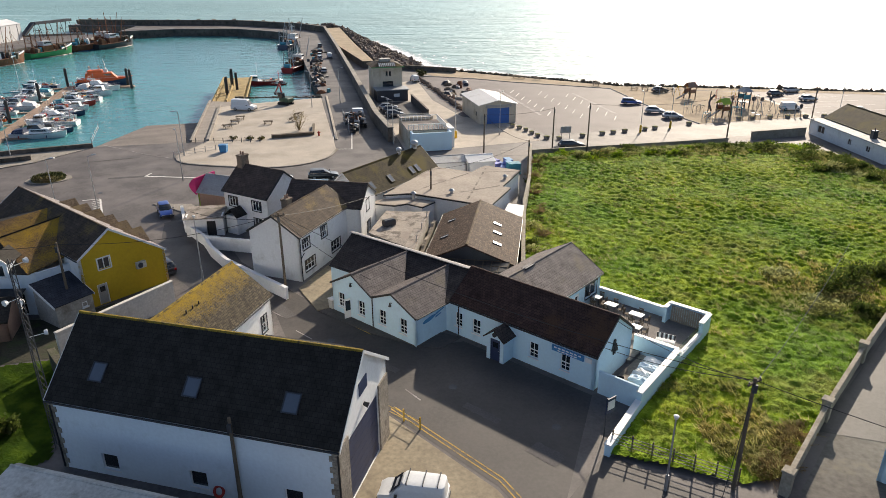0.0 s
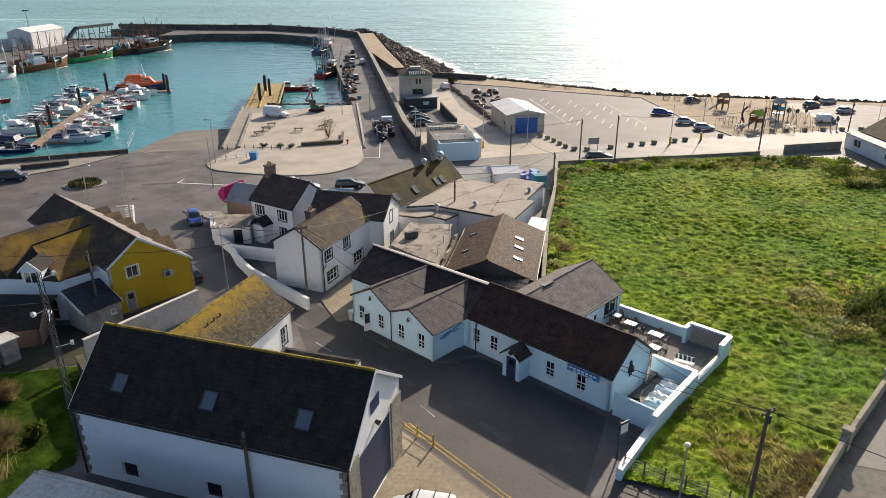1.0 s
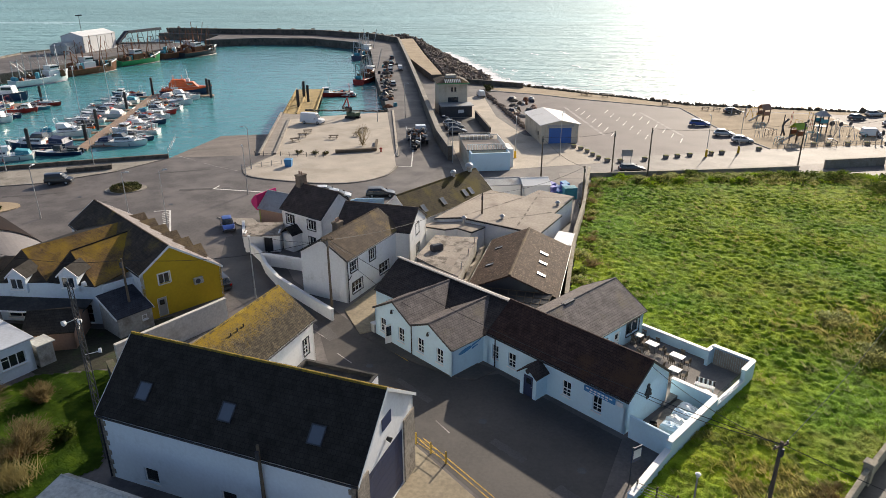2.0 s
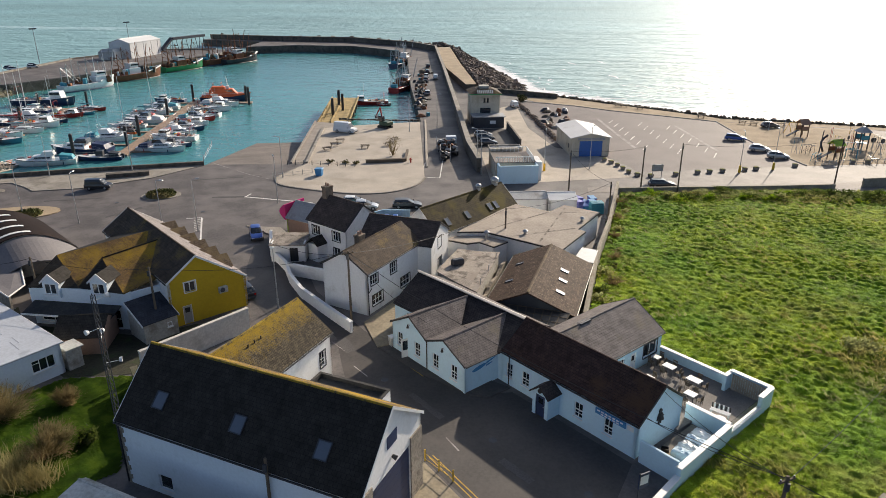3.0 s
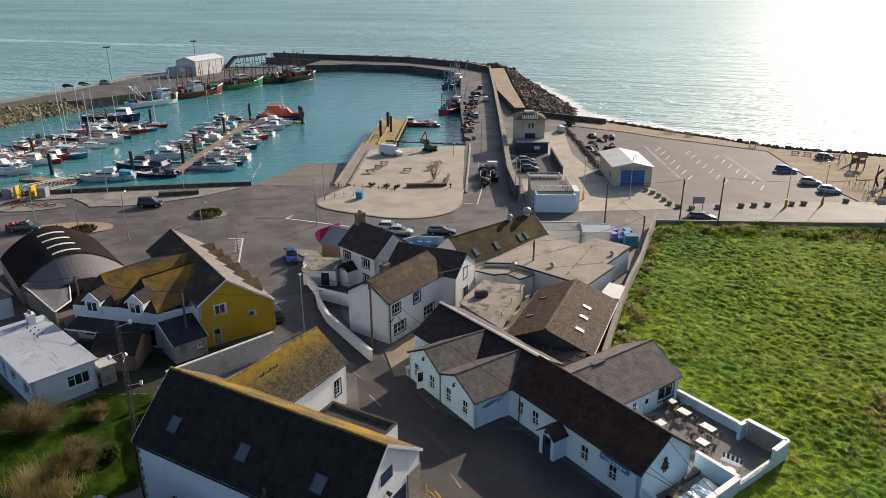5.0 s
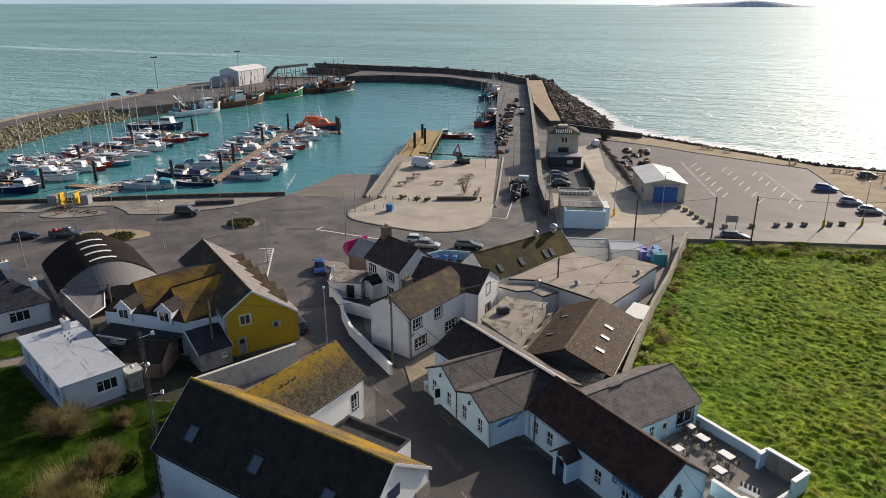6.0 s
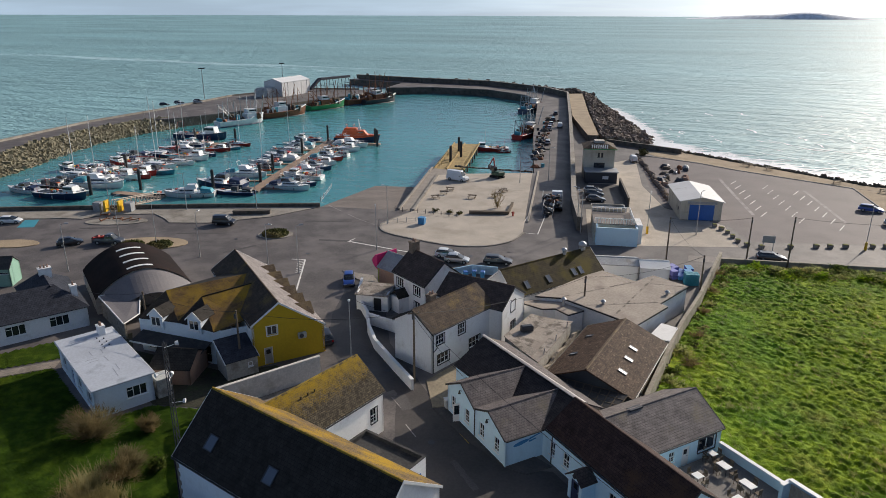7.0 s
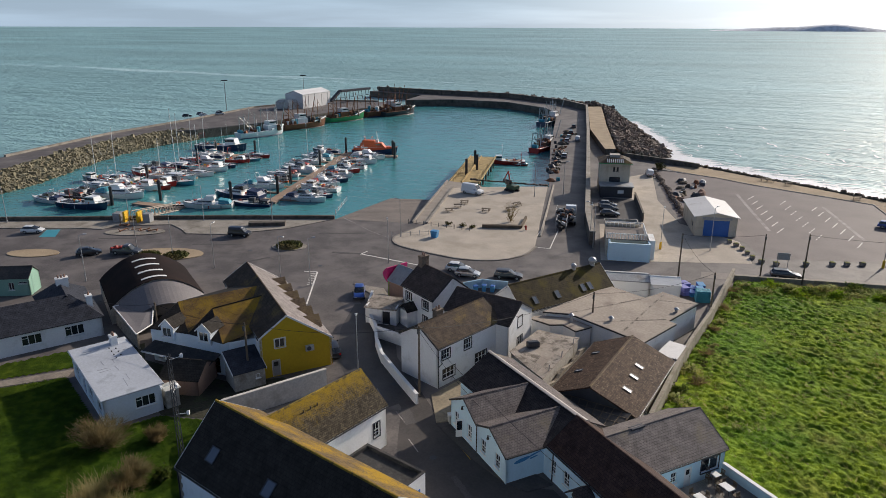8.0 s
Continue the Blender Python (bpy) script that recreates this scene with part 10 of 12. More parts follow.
pontoon((-87.4, 142.0), (-104.4, 212.5), 2.6, "long brown-decked marina pontoon", [(t / 10 + 0.05, sg, 8) for t in range(10) for sg in (-1, 1)])
pontoon((-131.0, 121.0), (-134.8, 196.0), 2.4, "brown-decked marina pontoon with finger berths", [(t / 9 + 0.05, sg, 7.5) for t in range(9) for sg in (-1, 1)])
pontoon((-99.4, 207.6), (-85.6, 211.8), 2.2, "pontoon head by the lifeboat berth")
pontoon((-145.0, 190.5), (-129.6, 194.8), 2.0, "short pontoon at the marina's end")
pontoon((-118.0, 129.0), (-104.0, 129.5), 2.4, "landing pontoon below the gangway")
for x, y, h in ((-130.9, 195.2, 5.2), (-122.3, 126.0, 4.6), (-115.0, 134.4, 5.0), (-96.9, 139.2, 5.4), (-95.4, 163.0, 5.0), (-104.6, 210.5, 5.6), (-85.4, 209.0, 5.4), (-134.2, 150.0, 4.6), (-135.2, 172.0, 4.6), (-91.0, 150.5, 5.0), (-101.2, 188.0, 5.0), (-144.8, 192.2, 5.0), (-88.0, 213.0, 5.2)):
    s = Shape()
    s.tube((0, 0, -3), (0, 0, h), 0.38, 0.38, 12).tube((0, 0, h), (0, 0, h + 0.25), 0.4, 0.1, 12)
    o = part("mooring_post", s, BLACK, None)
    o.location = (x, y, WZ)
    tagged(o, "black steel mooring post standing in the marina", "mooring post", "mooring posts")


def gangway():
    ob = thing("gangway", pose(-96.2, 107.6, GZ, 0, 0, 108), "yellow-railed aluminium gangway down to the pontoon", "gangway")
    m = pose(0, 0, 0.5, 0, 9.5, 0)
    s = Shape()
    s.m = m
    s.box(0, 19, -0.8, 0.8, -0.1, 0.0)
    part("deck", s, DECK, ob)
    for sg in (-0.8, 0.8):
        s = Shape()
        s.m = m
        s.tube((0, sg, 1.6), (19, sg, 1.6), 0.1).tube((0, sg, 0.05), (19, sg, 0.05), 0.1)
        for i in range(12):
            s.tube((i * 19 / 11, sg, 0), (i * 19 / 11, sg, 1.6), 0.07)
        for i in range(11):
            s.tube((i * 19 / 11, sg, 0), ((i + 1) * 19 / 11, sg, 1.6), 0.05)
        part("railing", s, FELT, ob)
    for y in (-1.6, 1.2):
        s = Shape()
        s.box(-1.6, 0.2, y, y + 0.4, 0, 2.3)
        part("gate_post", s, YELLOWP, ob, "yellow security gate")
    for sg in (-3.2, 3.2):
        s = Shape()
        s.box(-1.4, 0.4, sg - 0.7, sg + 0.7, 0, 1.9)
        part("gate_panel", s, CORR_GREY, ob)


gangway()


def jetty():
    ob = thing("jetty", pose(-50.2, 168.6, GZ, 0, 0, 101.0), "ochre timber jetty with mooring piles beyond the square", "jetty")
    s = Shape()
    s.box(0, 38, -8.0, 0, -0.5, -0.25)
    part("deck", s, TIMBER, ob)
    for y in (-7.9, -3.4, -0.1):
        s = Shape()
        s.box(0, 38, y - 0.15, y + 0.15, -0.25, 0.1)
        part("kerb_beam", s, TIMBER, ob)
    for i in range(7):
        for y in (-7.3, -0.3):
            s = Shape()
            s.tube((1 + i * 6.0, y, -6), (1 + i * 6.0, y, -0.5), 0.25, 0.25, 8)
            part("leg", s, QUAYWALL, ob)
    for i, (x, y) in enumerate(((10, -3.0), (13, -2.6), (24, -3.4), (27, -3.0), (17, -5.0))):
        s = Shape()
        s.tube((x, y, -0.5), (x, y, 4.2 - (i % 2)), 0.36, 0.36, 10)
        part("mooring_post", s, BLACK, ob)
    s = Shape()
    for y in (-7.4, -1.2):
        s.tube((0, y, 0.9), (22, y, 0.9), 0.06)
        for k in range(9):
            s.tube((k * 2.7, y, -0.2), (k * 2.7, y, 0.9), 0.05)
    part("railing", s, TIMBER, ob)


jetty()
run_wall("quay_kerb", [(-15.7, 128.9), (-19.3, 149.6), (-23.6, 174.0)], 0.15, 0.35, PLAZA, "pale stone kerb between the square and the quay road")
# ramped walkway along the square's west edge
run_wall("walkway_wall", [(-39.45, 128.6), (-46.2, 161.0)], 0.35, 0.5, CONCRETE, "pale low wall beside the walkway")
flat("walkway", [(-39.7, 128.3), (-46.3, 160.9), (-40.0, 165.0), (-41.3, 166.9), (-50.4, 168.5), (-42.3, 128.1)], GZ + 0.06, DECK, "grey-brown walkway along the slipway", "walkway", depth=0.06)
run_wall("slip_wall", [(-42.45, 128.2), (-50.5, 168.4)], 0.3, 0.35, CONCRETE, "pale edge wall of the walkway")


def ice_shed():
    ob = thing("shed", pose(-174.8, 293.2, GZ, 0, 0, 85), "large pale steel shed on the west pier", "shed")
    # local x north along the quay front, y to the west
    shell(ob, 22.5, 10.5, 6.6, 8.2, TIN_WHITE, (WHITE, TIN_WHITE), [("front", 15.0, 0.02, 0.35, 6.0, "hole")], gutters=False)
    s = Shape()
    s.rings([[(-7, 3, 0), (-0.05, 3, 0), (-0.05, 11, 0), (-7, 11, 0)], [(-7, 3, 3.4), (-0.05, 3, 3.4), (-0.05, 11, 3.4), (-7, 11, 3.4)], [(-6.2, 4.5, 4.5), (-0.05, 4.5, 4.5), (-0.05, 9.5, 4.5), (-6.2, 9.5, 4.5)]])
    part("side_store", s, TIN_PALE, ob)
    for x in (4.5, 9.5, 20.0):
        s = Shape()
        s.box(x - 0.06, x + 0.06, -0.08, -0.004, 0, 6.5)
        part("downpipe", s, DARKGREY, ob)
    ob = thing("ice_conveyor", pose(-170.5, 323.0, GZ, 0, 0, 75), "raised grey steel ice conveyor on trestles at the pier head", "conveyor")
    s = Shape()
    s.box(-1, 21, -1.2, 1.2, 5.6, 6.7)
    part("conveyor_box", s, DARKGREY, ob)
    s = Shape()
    s.m = pose(-1, 0, 5.8, 0, 35, 180)
    s.box(0, 8, -1.0, 1.0, 0, 0.9)
    part("chute", s, DARKGREY, ob)
    for x in (1, 7.5, 14, 19.5):
        s = Shape()
        for sg in (-1, 1):
            s.tube((x - sg * 0.8, sg * 1.4, 0), (x, sg * 1.0, 5.6), 0.12)
        s.tube((x, -1.2, 3.0), (x, 1.2, 3.0), 0.12)
        part("trestle", s, DARKGREY, ob)


ice_shed()
run_wall("pier_wall", [(-188, 148), (-191.5, 169), (-196, 197), (-195.5, 235), (-199.5, 287), (-185.5, 329), (-156, 337)], 0.6, 0.8, CONCRETE, "pale outer wall of the west pier")


# ---- terrace behind the restaurant ----
def TP(u, n, z=0.0):
    """A place from the restaurant's corner: u along its front to the west, n to the back."""
    return Vector((14.0 - 0.745 * u + 0.667 * n, 46.6 + 0.667 * u + 0.745 * n, GZ + z))


def t2(u, n):
    p = TP(u, n)
    return (p.x, p.y)


flat("terrace", [t2(7.6, 5.4), t2(7.6, 14.4), t2(-2.8, 14.4), t2(-2.9, 7.6), t2(-0.1, 7.6), t2(-0.1, 5.4)], GZ + 0.3, DECK_DARK, "dark grey decked restaurant terrace", "terrace", depth=0.3)
flat("terrace_yard", [t2(-0.2, 0.1), t2(-0.2, 5.2), t2(-0.2, 7.4), t2(-2.9, 7.4), t2(-3.0, 0.1)], GZ + 0.04, YARD, "service yard beside the restaurant", "yard")
run_wall("terrace_wall", [t2(7.7, 14.5), t2(0.6, 14.5)], 1.2, 0.3, RENDER_BLUE, "pale blue-white terrace wall along the field", coping=WHITE)
run_wall("terrace_wall", [t2(0.6, 14.6), t2(0.6, 13.4)], 1.8, 0.3, RENDER_BLUE, "short white terrace wall", coping=WHITE)
run_wall("terrace_wall", [t2(0.6, 14.5), t2(-3.0, 14.5), t2(-3.1, 12.4)], 1.9, 0.35, RENDER_BLUE, "taller pale blue-white terrace wall", coping=WHITE)
run_wall("terrace_wall", [t2(-3.1, 12.4), t2(-3.2, 7.4)], 0.9, 0.35, RENDER_BLUE, "low pale terrace wall below a glass screen", coping=WHITE)
run_wall("terrace_wall", [t2(-3.2, 7.4), t2(-3.5, -0.2)], 1.6, 0.4, RENDER_BLUE, "white terrace wall towards the street", coping=WHITE)
run_wall("terrace_wall", [t2(-3.2, 7.5), t2(0.6, 7.5)], 1.6, 0.3, RENDER_BLUE, "white wall between terrace and service yard", coping=WHITE)
run_wall("terrace_wall", [t2(-3.5, -0.2), t2(-4.2, -6.2)], 0.9, 0.4, RENDER_BLUE, "low white wall beside the forecourt", coping=WHITE)
run_wall("yard_screen", [t2(-0.1, 0.05), t2(-3.3, 0.05)], 1.9, 0.12, RENDER_BLUE, "blue-grey screen at the service yard")
p = TP(-3.15, 12.3)
s = Shape()
a, b = TP(-3.1, 12.3, 0.98), TP(-3.2, 7.5, 0.98)
d = (b - a)
s.m = pose(a.x, a.y, a.z, 0, 0, math.degrees(math.atan2(d.y, d.x)))
s.box(0, d.length, -0.01, 0.01, 0, 0.9)
o = part("glass_screen", s, GLASS_DARK, None)
tagged(o, "clear glass screen on the low terrace wall", "glass screen")
o.data.materials.clear()
gl = bpy.data.materials.new("clear_glass")
gl.use_nodes = True
gp = gl.node_tree.nodes["Principled BSDF"]
gp.inputs["Transmission Weight"].default_value, gp.inputs["Roughness"].default_value, gp.inputs["Base Color"].default_value, gp.inputs["IOR"].default_value = 1.0, 0.02, (0.9, 0.96, 0.95, 1), 1.1
o.data.materials.append(gl)
# timber screen on the end wall
screen_base = TP(-1.3, 14.15, 0.3)
screen = thing("timber_screen", pose(*screen_base), "upright grey-brown boards screening the terrace's end wall", "screen")
for i in range(16):
    q = TP(0.2 - i * 0.2, 14.15, 0.3) - screen_base
    s = Shape()
    s.m = Matrix.Translation(q) @ Matrix.Rotation(radians(-41.8), 4, "Z")
    s.box(-0.085, 0.085, -0.02, 0.02, 0, 1.55)
    part("board", s, DECK, screen)


def table_thing(u, n, w, d, deg, z=0.3):
    q = TP(u, n, z)
    ob = thing("table", pose(q.x, q.y, q.z, 0, 0, deg), "white-topped table on the dark terrace", "table", "terrace tables")
    s = Shape()
    s.box(-w / 2, w / 2, -d / 2, d / 2, 0.7, 0.75, 0.015)
    part("tabletop", s, WHITE, ob)
    for sx in (-1, 1):
        for sy in (-1, 1):
            s = Shape()
            s.tube((sx * (w / 2 - 0.08), sy * (d / 2 - 0.08), 0), (sx * (w / 2 - 0.08), sy * (d / 2 - 0.08), 0.7), 0.03, 0.03, 6)
            part("leg", s, DARKGREY, ob)
    return ob


def chair_thing(u, n, deg, z=0.3):
    q = TP(u, n, z)
    ob = thing("chair", pose(q.x, q.y, q.z, 0, 0, deg), "dark slatted terrace chair", "chair", "terrace chairs")
    s = Shape()
    s.box(-0.22, 0.22, -0.22, 0.22, 0.43, 0.47)
    part("seat", s, WOODPOLE, ob)
    s = Shape()
    for i in range(4):
        s.box(-0.2 + i * 0.115, -0.14 + i * 0.115, 0.19, 0.23, 0.47, 0.9)
    s.box(-0.22, 0.22, 0.185, 0.235, 0.86, 0.93)
    part("backrest", s, WOODPOLE, ob)
    for sx in (-0.19, 0.19):
        for sy in (-0.19, 0.19):
            s = Shape()
            s.tube((sx, sy, 0), (sx, sy, 0.43), 0.02, 0.02, 6)
            part("leg", s, WOODPOLE, ob)
    return ob


A = -41.8
for u, n, w, d in ((7.0, 12.8, 0.7, 0.7), (5.3, 12.3, 1.15, 0.8), (2.6, 12.0, 1.3, 0.8), (5.4, 9.2, 0.8, 0.8), (1.6, 9.8, 1.0, 0.8)):
    table_thing(u, n, w, d, A)
    for du, dn, dg in ((0.0, d / 2 + 0.35, 0), (w / 2 + 0.35, 0.0, 90), (-w / 2 - 0.35, 0.05, -90)):
        chair_thing(u + du, n + dn, A + dg)
    chair_thing(u + 0.1, n - d / 2 - 0.35, A + 180)
# round table and white bench in the corner
q = TP(-1.9, 8.3, 0.3)
ob = thing("round_table", pose(q.x, q.y, q.z), "round white terrace table", "table")
s = Shape()
s.tube((0, 0, 0.72), (0, 0, 0.76), 0.5, 0.5, 20)
part("tabletop", s, WHITE, ob)
s = Shape()
s.tube((0, 0, 0), (0, 0, 0.72), 0.05).tube((0, 0, 0), (0, 0, 0.04), 0.28, 0.28, 14)
part("pedestal", s, DARKGREY, ob)
q = TP(-1.2, 9.7, 0.3)
ob = thing("bench", pose(q.x, q.y, q.z, 0, 0, A + 12), "black and white slatted terrace bench", "bench")
s = Shape()
s.box(-0.8, 0.8, -0.25, 0.25, 0.42, 0.47)
part("seat", s, WHITE, ob)
for i in range(9):
    s = Shape()
    s.box(-0.78 + i * 0.18, -0.68 + i * 0.18, 0.22, 0.26, 0.47, 0.95)
    part("back_slat", s, WHITE if i % 2 else BLACK, ob)
for sx in (-0.7, 0.7):
    s = Shape()
    s.box(sx - 0.04, sx + 0.04, -0.22, 0.22, 0, 0.42)
    part("leg", s, WHITE, ob)
# furniture stacked under crumpled sheets in the service yard
SHEET = mat("pale_blue_sheet", (0.55, 0.7, 0.82), 0.6, var=0.1, scale=4.0, bump=0.03, bump_scale=4)
for i in range(4):
    q = TP(-1.9 - 0.1 * i, 5.8 - i * 1.05, 0.05)
    ob = thing("covered_stack", pose(q.x, q.y, q.z, 0, 0, A + (-6, 8, -10, 4)[i]), "furniture stack under a crumpled pale sheet", "covered furniture", "covered stacks")
    s = Shape()
    r2 = random.Random(i)
    n = 18
    rs = []
    for z, k in ((0, 1.02), (0.35, 1.0), (0.68, 0.94), (0.84, 0.72), (0.88, 0.3)):
        rs.append([(max(-0.85, min(0.85, 1.1 * math.cos(a))) * k * r2.uniform(0.93, 1.05), max(-0.46, min(0.46, 0.62 * math.sin(a))) * k * r2.uniform(0.9, 1.06), z + (r2.uniform(-0.07, 0.07) if z > 0.4 else 0)) for a in (2 * math.pi * j / n for j in range(n))])
    s.rings(rs)
    part("sheet", s, (GEL_WHITE, SHEET, GEL_WHITE, SHEET)[i], ob)
for i, (u, n, c, lab) in enumerate(((-1.3, 1.9, YELLOWP, "small yellow crate in the service yard"), (-0.8, 1.2, RED, "small red crate in the service yard"), (-0.7, 2.6, BLACK, "small black crate in the service yard"))):
    q = TP(u, n, 0.05)
    ob = thing("crate", pose(q.x, q.y, q.z, 0, 0, A + 15 * i), lab, "crate")
    s = Shape()
    s.box(-0.3, 0.3, -0.2, 0.2, 0, 0.06).box(-0.3, -0.27, -0.2, 0.2, 0.06, 0.3).box(0.27, 0.3, -0.2, 0.2, 0.06, 0.3).box(-0.27, 0.27, -0.2, -0.17, 0.06, 0.3).box(-0.27, 0.27, 0.17, 0.2, 0.06, 0.3)
    part("body", s, c, ob)
q = TP(-2.0, 1.4, 0.05)
ob = thing("box", pose(q.x, q.y, q.z, 0, 0, A + 10), "wooden box lying in the service yard", "box")
s = Shape()
s.box(-0.5, 0.5, -0.4, 0.4, 0, 0.35, 0.03)
part("body", s, TIMBER, ob)


# ---- street furniture ----
def pole(x, y, h, label, r=0.14, crossarm=None, z=GZ, material=None, lean=0):
    ob = thing("telegraph_pole", pose(x, y, z, 0, lean, 0), label, "telegraph pole", "telegraph poles")
    s = Shape()
    s.tube((0, 0, -0.3), (0, 0, h), r, r * 0.7, 10)
    part("shaft", s, material or WOODPOLE, ob)
    s = Shape()
    s.box(-0.12, 0.12, -0.12 - r, -r * 0.8, h - 0.9, h - 0.35)
    part("junction_box", s, DARKGREY, ob)
    if crossarm:
        s = Shape()
        s.m = pose(0, 0, h - 0.3, 0, 0, crossarm)
        s.box(-0.6, 0.6, -0.05, 0.05, -0.06, 0.06)
        arm = part("crossarm", s, WOODPOLE, ob)
        for px in (-0.5, 0.0, 0.5):
            t = Shape()
            t.m = pose(0, 0, h - 0.3, 0, 0, crossarm)
            t.tube((px, 0, 0.06), (px, 0, 0.2), 0.04, 0.05, 8)
            part("insulator", t, DARKGREY, arm)
    return ob


POLES = {"field": (20.2, 35.9, 8.2), "corner": (-13.2, 65.0, 8.4), "station": (-10.4, 35.4, 6.4), "store": (1.6, 87.0, 6.4), "bins": (15.8, 99.0, 7.0), "yellow": (-32.3, 60.4, 7.4), "west": (-46.2, 61.6, 7.2), "shore": (22.8, 118.6, 7.8), "shore2": (28.9, 118.8, 8.4), "shore3": (57.0, 127.5, 8.0), "yard": (10.6, 114.6, 7.6), "east": (76.0, 134.0, 8.0)}
for k, (x, y, h) in POLES.items():
    pole(x, y, h, "weathered wooden pole with cables beside the " + {"field": "field gate", "corner": "white house", "station": "station wall", "store": "flat store", "bins": "yard wall", "yellow": "yellow house", "west": "arched shed", "shore": "shore road", "shore2": "shore road", "shore3": "shore road", "yard": "boat yard", "east": "shore road"}[k], crossarm=30 if k in ("field", "corner") else None)


def wire(a, b, sag, name="cable"):
    (xa, ya, za), (xb, yb, zb) = a, b
    pts = [(xa + (xb - xa) * t, ya + (yb - ya) * t, za + (zb - za) * t - sag * 4 * t * (1 - t)) for t in (i / 14 for i in range(15))]
    s = Shape()
    s.line(pts, 0.022, 4)
    return tagged(part(name, s, BLACK, None), "thin black overhead cable between poles", "cable", "overhead cables")


T = lambda k, d=0.15: (POLES[k][0], POLES[k][1], GZ + POLES[k][2] - d)
wire(T("field"), (14.2, 47.0, 3.2), 0.4)
wire(T("field", 0.3), (15.7, 48.6, 4.5), 0.5)
wire(T("field"), (46, 20, 7.0), 1.0)
wire(T("field", 0.4), (40, 60, 6.0), 0.8)
wire(T("field", 0.2), T("corner"), 1.4)
wire(T("corner"), (-11.4, 67, 5.2), 0.2)
wire(T("corner"), T("yellow"), 0.9)
wire(T("corner", 0.4), (-22.4, 67.7, 7.0), 0.5)
wire(T("corner", 0.3), T("store"), 1.0)
wire(T("store"), T("bins"), 0.8)
wire(T("bins"), T("yard"), 0.8)
wire(T("yard"), T("shore"), 0.4)
wire(T("shore2"), T("shore3"), 0.8)
wire(T("shore3"), T("east"), 0.8)
wire(T("yellow"), T("west"), 0.6)
wire(T("corner", 0.6), (-4.0, 58.5, 3.6), 0.4)
wire(T("west"), (-58, 64, 4.0), 0.4)
# stay wire of the field pole
wire((POLES["field"][0], POLES["field"][1], 5.8), (18.0, 33.2, GZ), 0.0)


def lamp_post(x, y, h, label, deg=0, z=GZ, base=None, head="arm"):
    ob = thing("street_lamp", pose(x, y, z, 0, 0, deg), label, "street lamp", "street lamps")
    s = Shape()
    s.tube((0, 0, 0), (0, 0, 1.2), 0.11, 0.1, 10).tube((0, 0, 1.2), (0, 0, h), 0.075, 0.05, 8)
    part("column", s, STEEL, ob)
    if base:
        s = Shape()
        s.tube((0, 0, 0), (0, 0, 1.4), 0.24, 0.2, 10)
        part("base_sleeve", s, base, ob)
    s = Shape()
    if head == "arm":
        s.tube((0, 0, h), (0.7, 0, h + 0.12), 0.04)
        part("bracket", s, STEEL, ob)
        s = Shape()
        s.rings([[(0.55, -0.14, h + 0.08), (1.15, -0.12, h + 0.1), (1.15, 0.12, h + 0.1), (0.55, 0.14, h + 0.08)], [(0.6, -0.1, h + 0.22), (1.1, -0.08, h + 0.2), (1.1, 0.08, h + 0.2), (0.6, 0.1, h + 0.22)]])
        part("lantern", s, STEEL, ob)
    else:
        s.tube((0, 0, h), (0, 0, h + 0.22), 0.1, 0.18, 10).tube((0, 0, h + 0.22), (0, 0, h + 0.28), 0.18, 0.05, 10)
        part("lantern", s, WHITE, ob)
    return ob


for x, y, d in ((-73.0, 93.0, 60), (-82.0, 93.8, 60), (-61.8, 90.4, 90), (-76.4, 77.6, 40), (-47.4, 88.6, 0), (-42.6, 89.6, 45), (-40.4, 118.0, 200), (-36.0, 103.8, 120), (-119.0, 96.5, 250), (-96.0, 106.0, 250), (-70.0, 118.5, 250), (-83.0, 113.0, 250)):
    lamp_post(x, y, 7.6, "grey steel street lamp on the harbour road", d)
for x, y in ((42.4, 133.1), (49.3, 136.4), (6.5, 129.5)):
    lamp_post(x, y, 7.6, "street lamp with a yellow base sleeve by the car park", 90, base=YELLOWP)
for x, y, d in ((84.5, 139.5, 90), (-19.2, 165.0, 0), (-25.0, 160.0, 180), (15.0, 132.0, 60), (-6.0, 127.6, 180), (-5.0, 125.4, 180)):
    lamp_post(x, y, 8.0, "grey steel street lamp by the quay", d)
lamp_post(15.9, 35.9, 5.4, "lamp post with a white head by the field gate", head="top")
lamp_post(-22.3, 67.7, 7.0, "white pole beside the street", head="top")
for x, y in ((-205, 274), (-190, 318)):
    ob = thing("floodlight_mast", pose(x, y, GZ), "tall steel floodlight mast on the west pier", "mast")
    s = Shape()
    s.tube((0, 0, 0), (0, 0, 13.5), 0.18, 0.1, 8)
    part("column", s, STEEL, ob)
    s = Shape()
    s.m = pose(0, 0, 13.5, 0, 0, 60)
    s.box(-1.4, 1.4, -0.2, 0.2, 0, 0.5)
    part("lamp_bar", s, DARKGREY, ob)

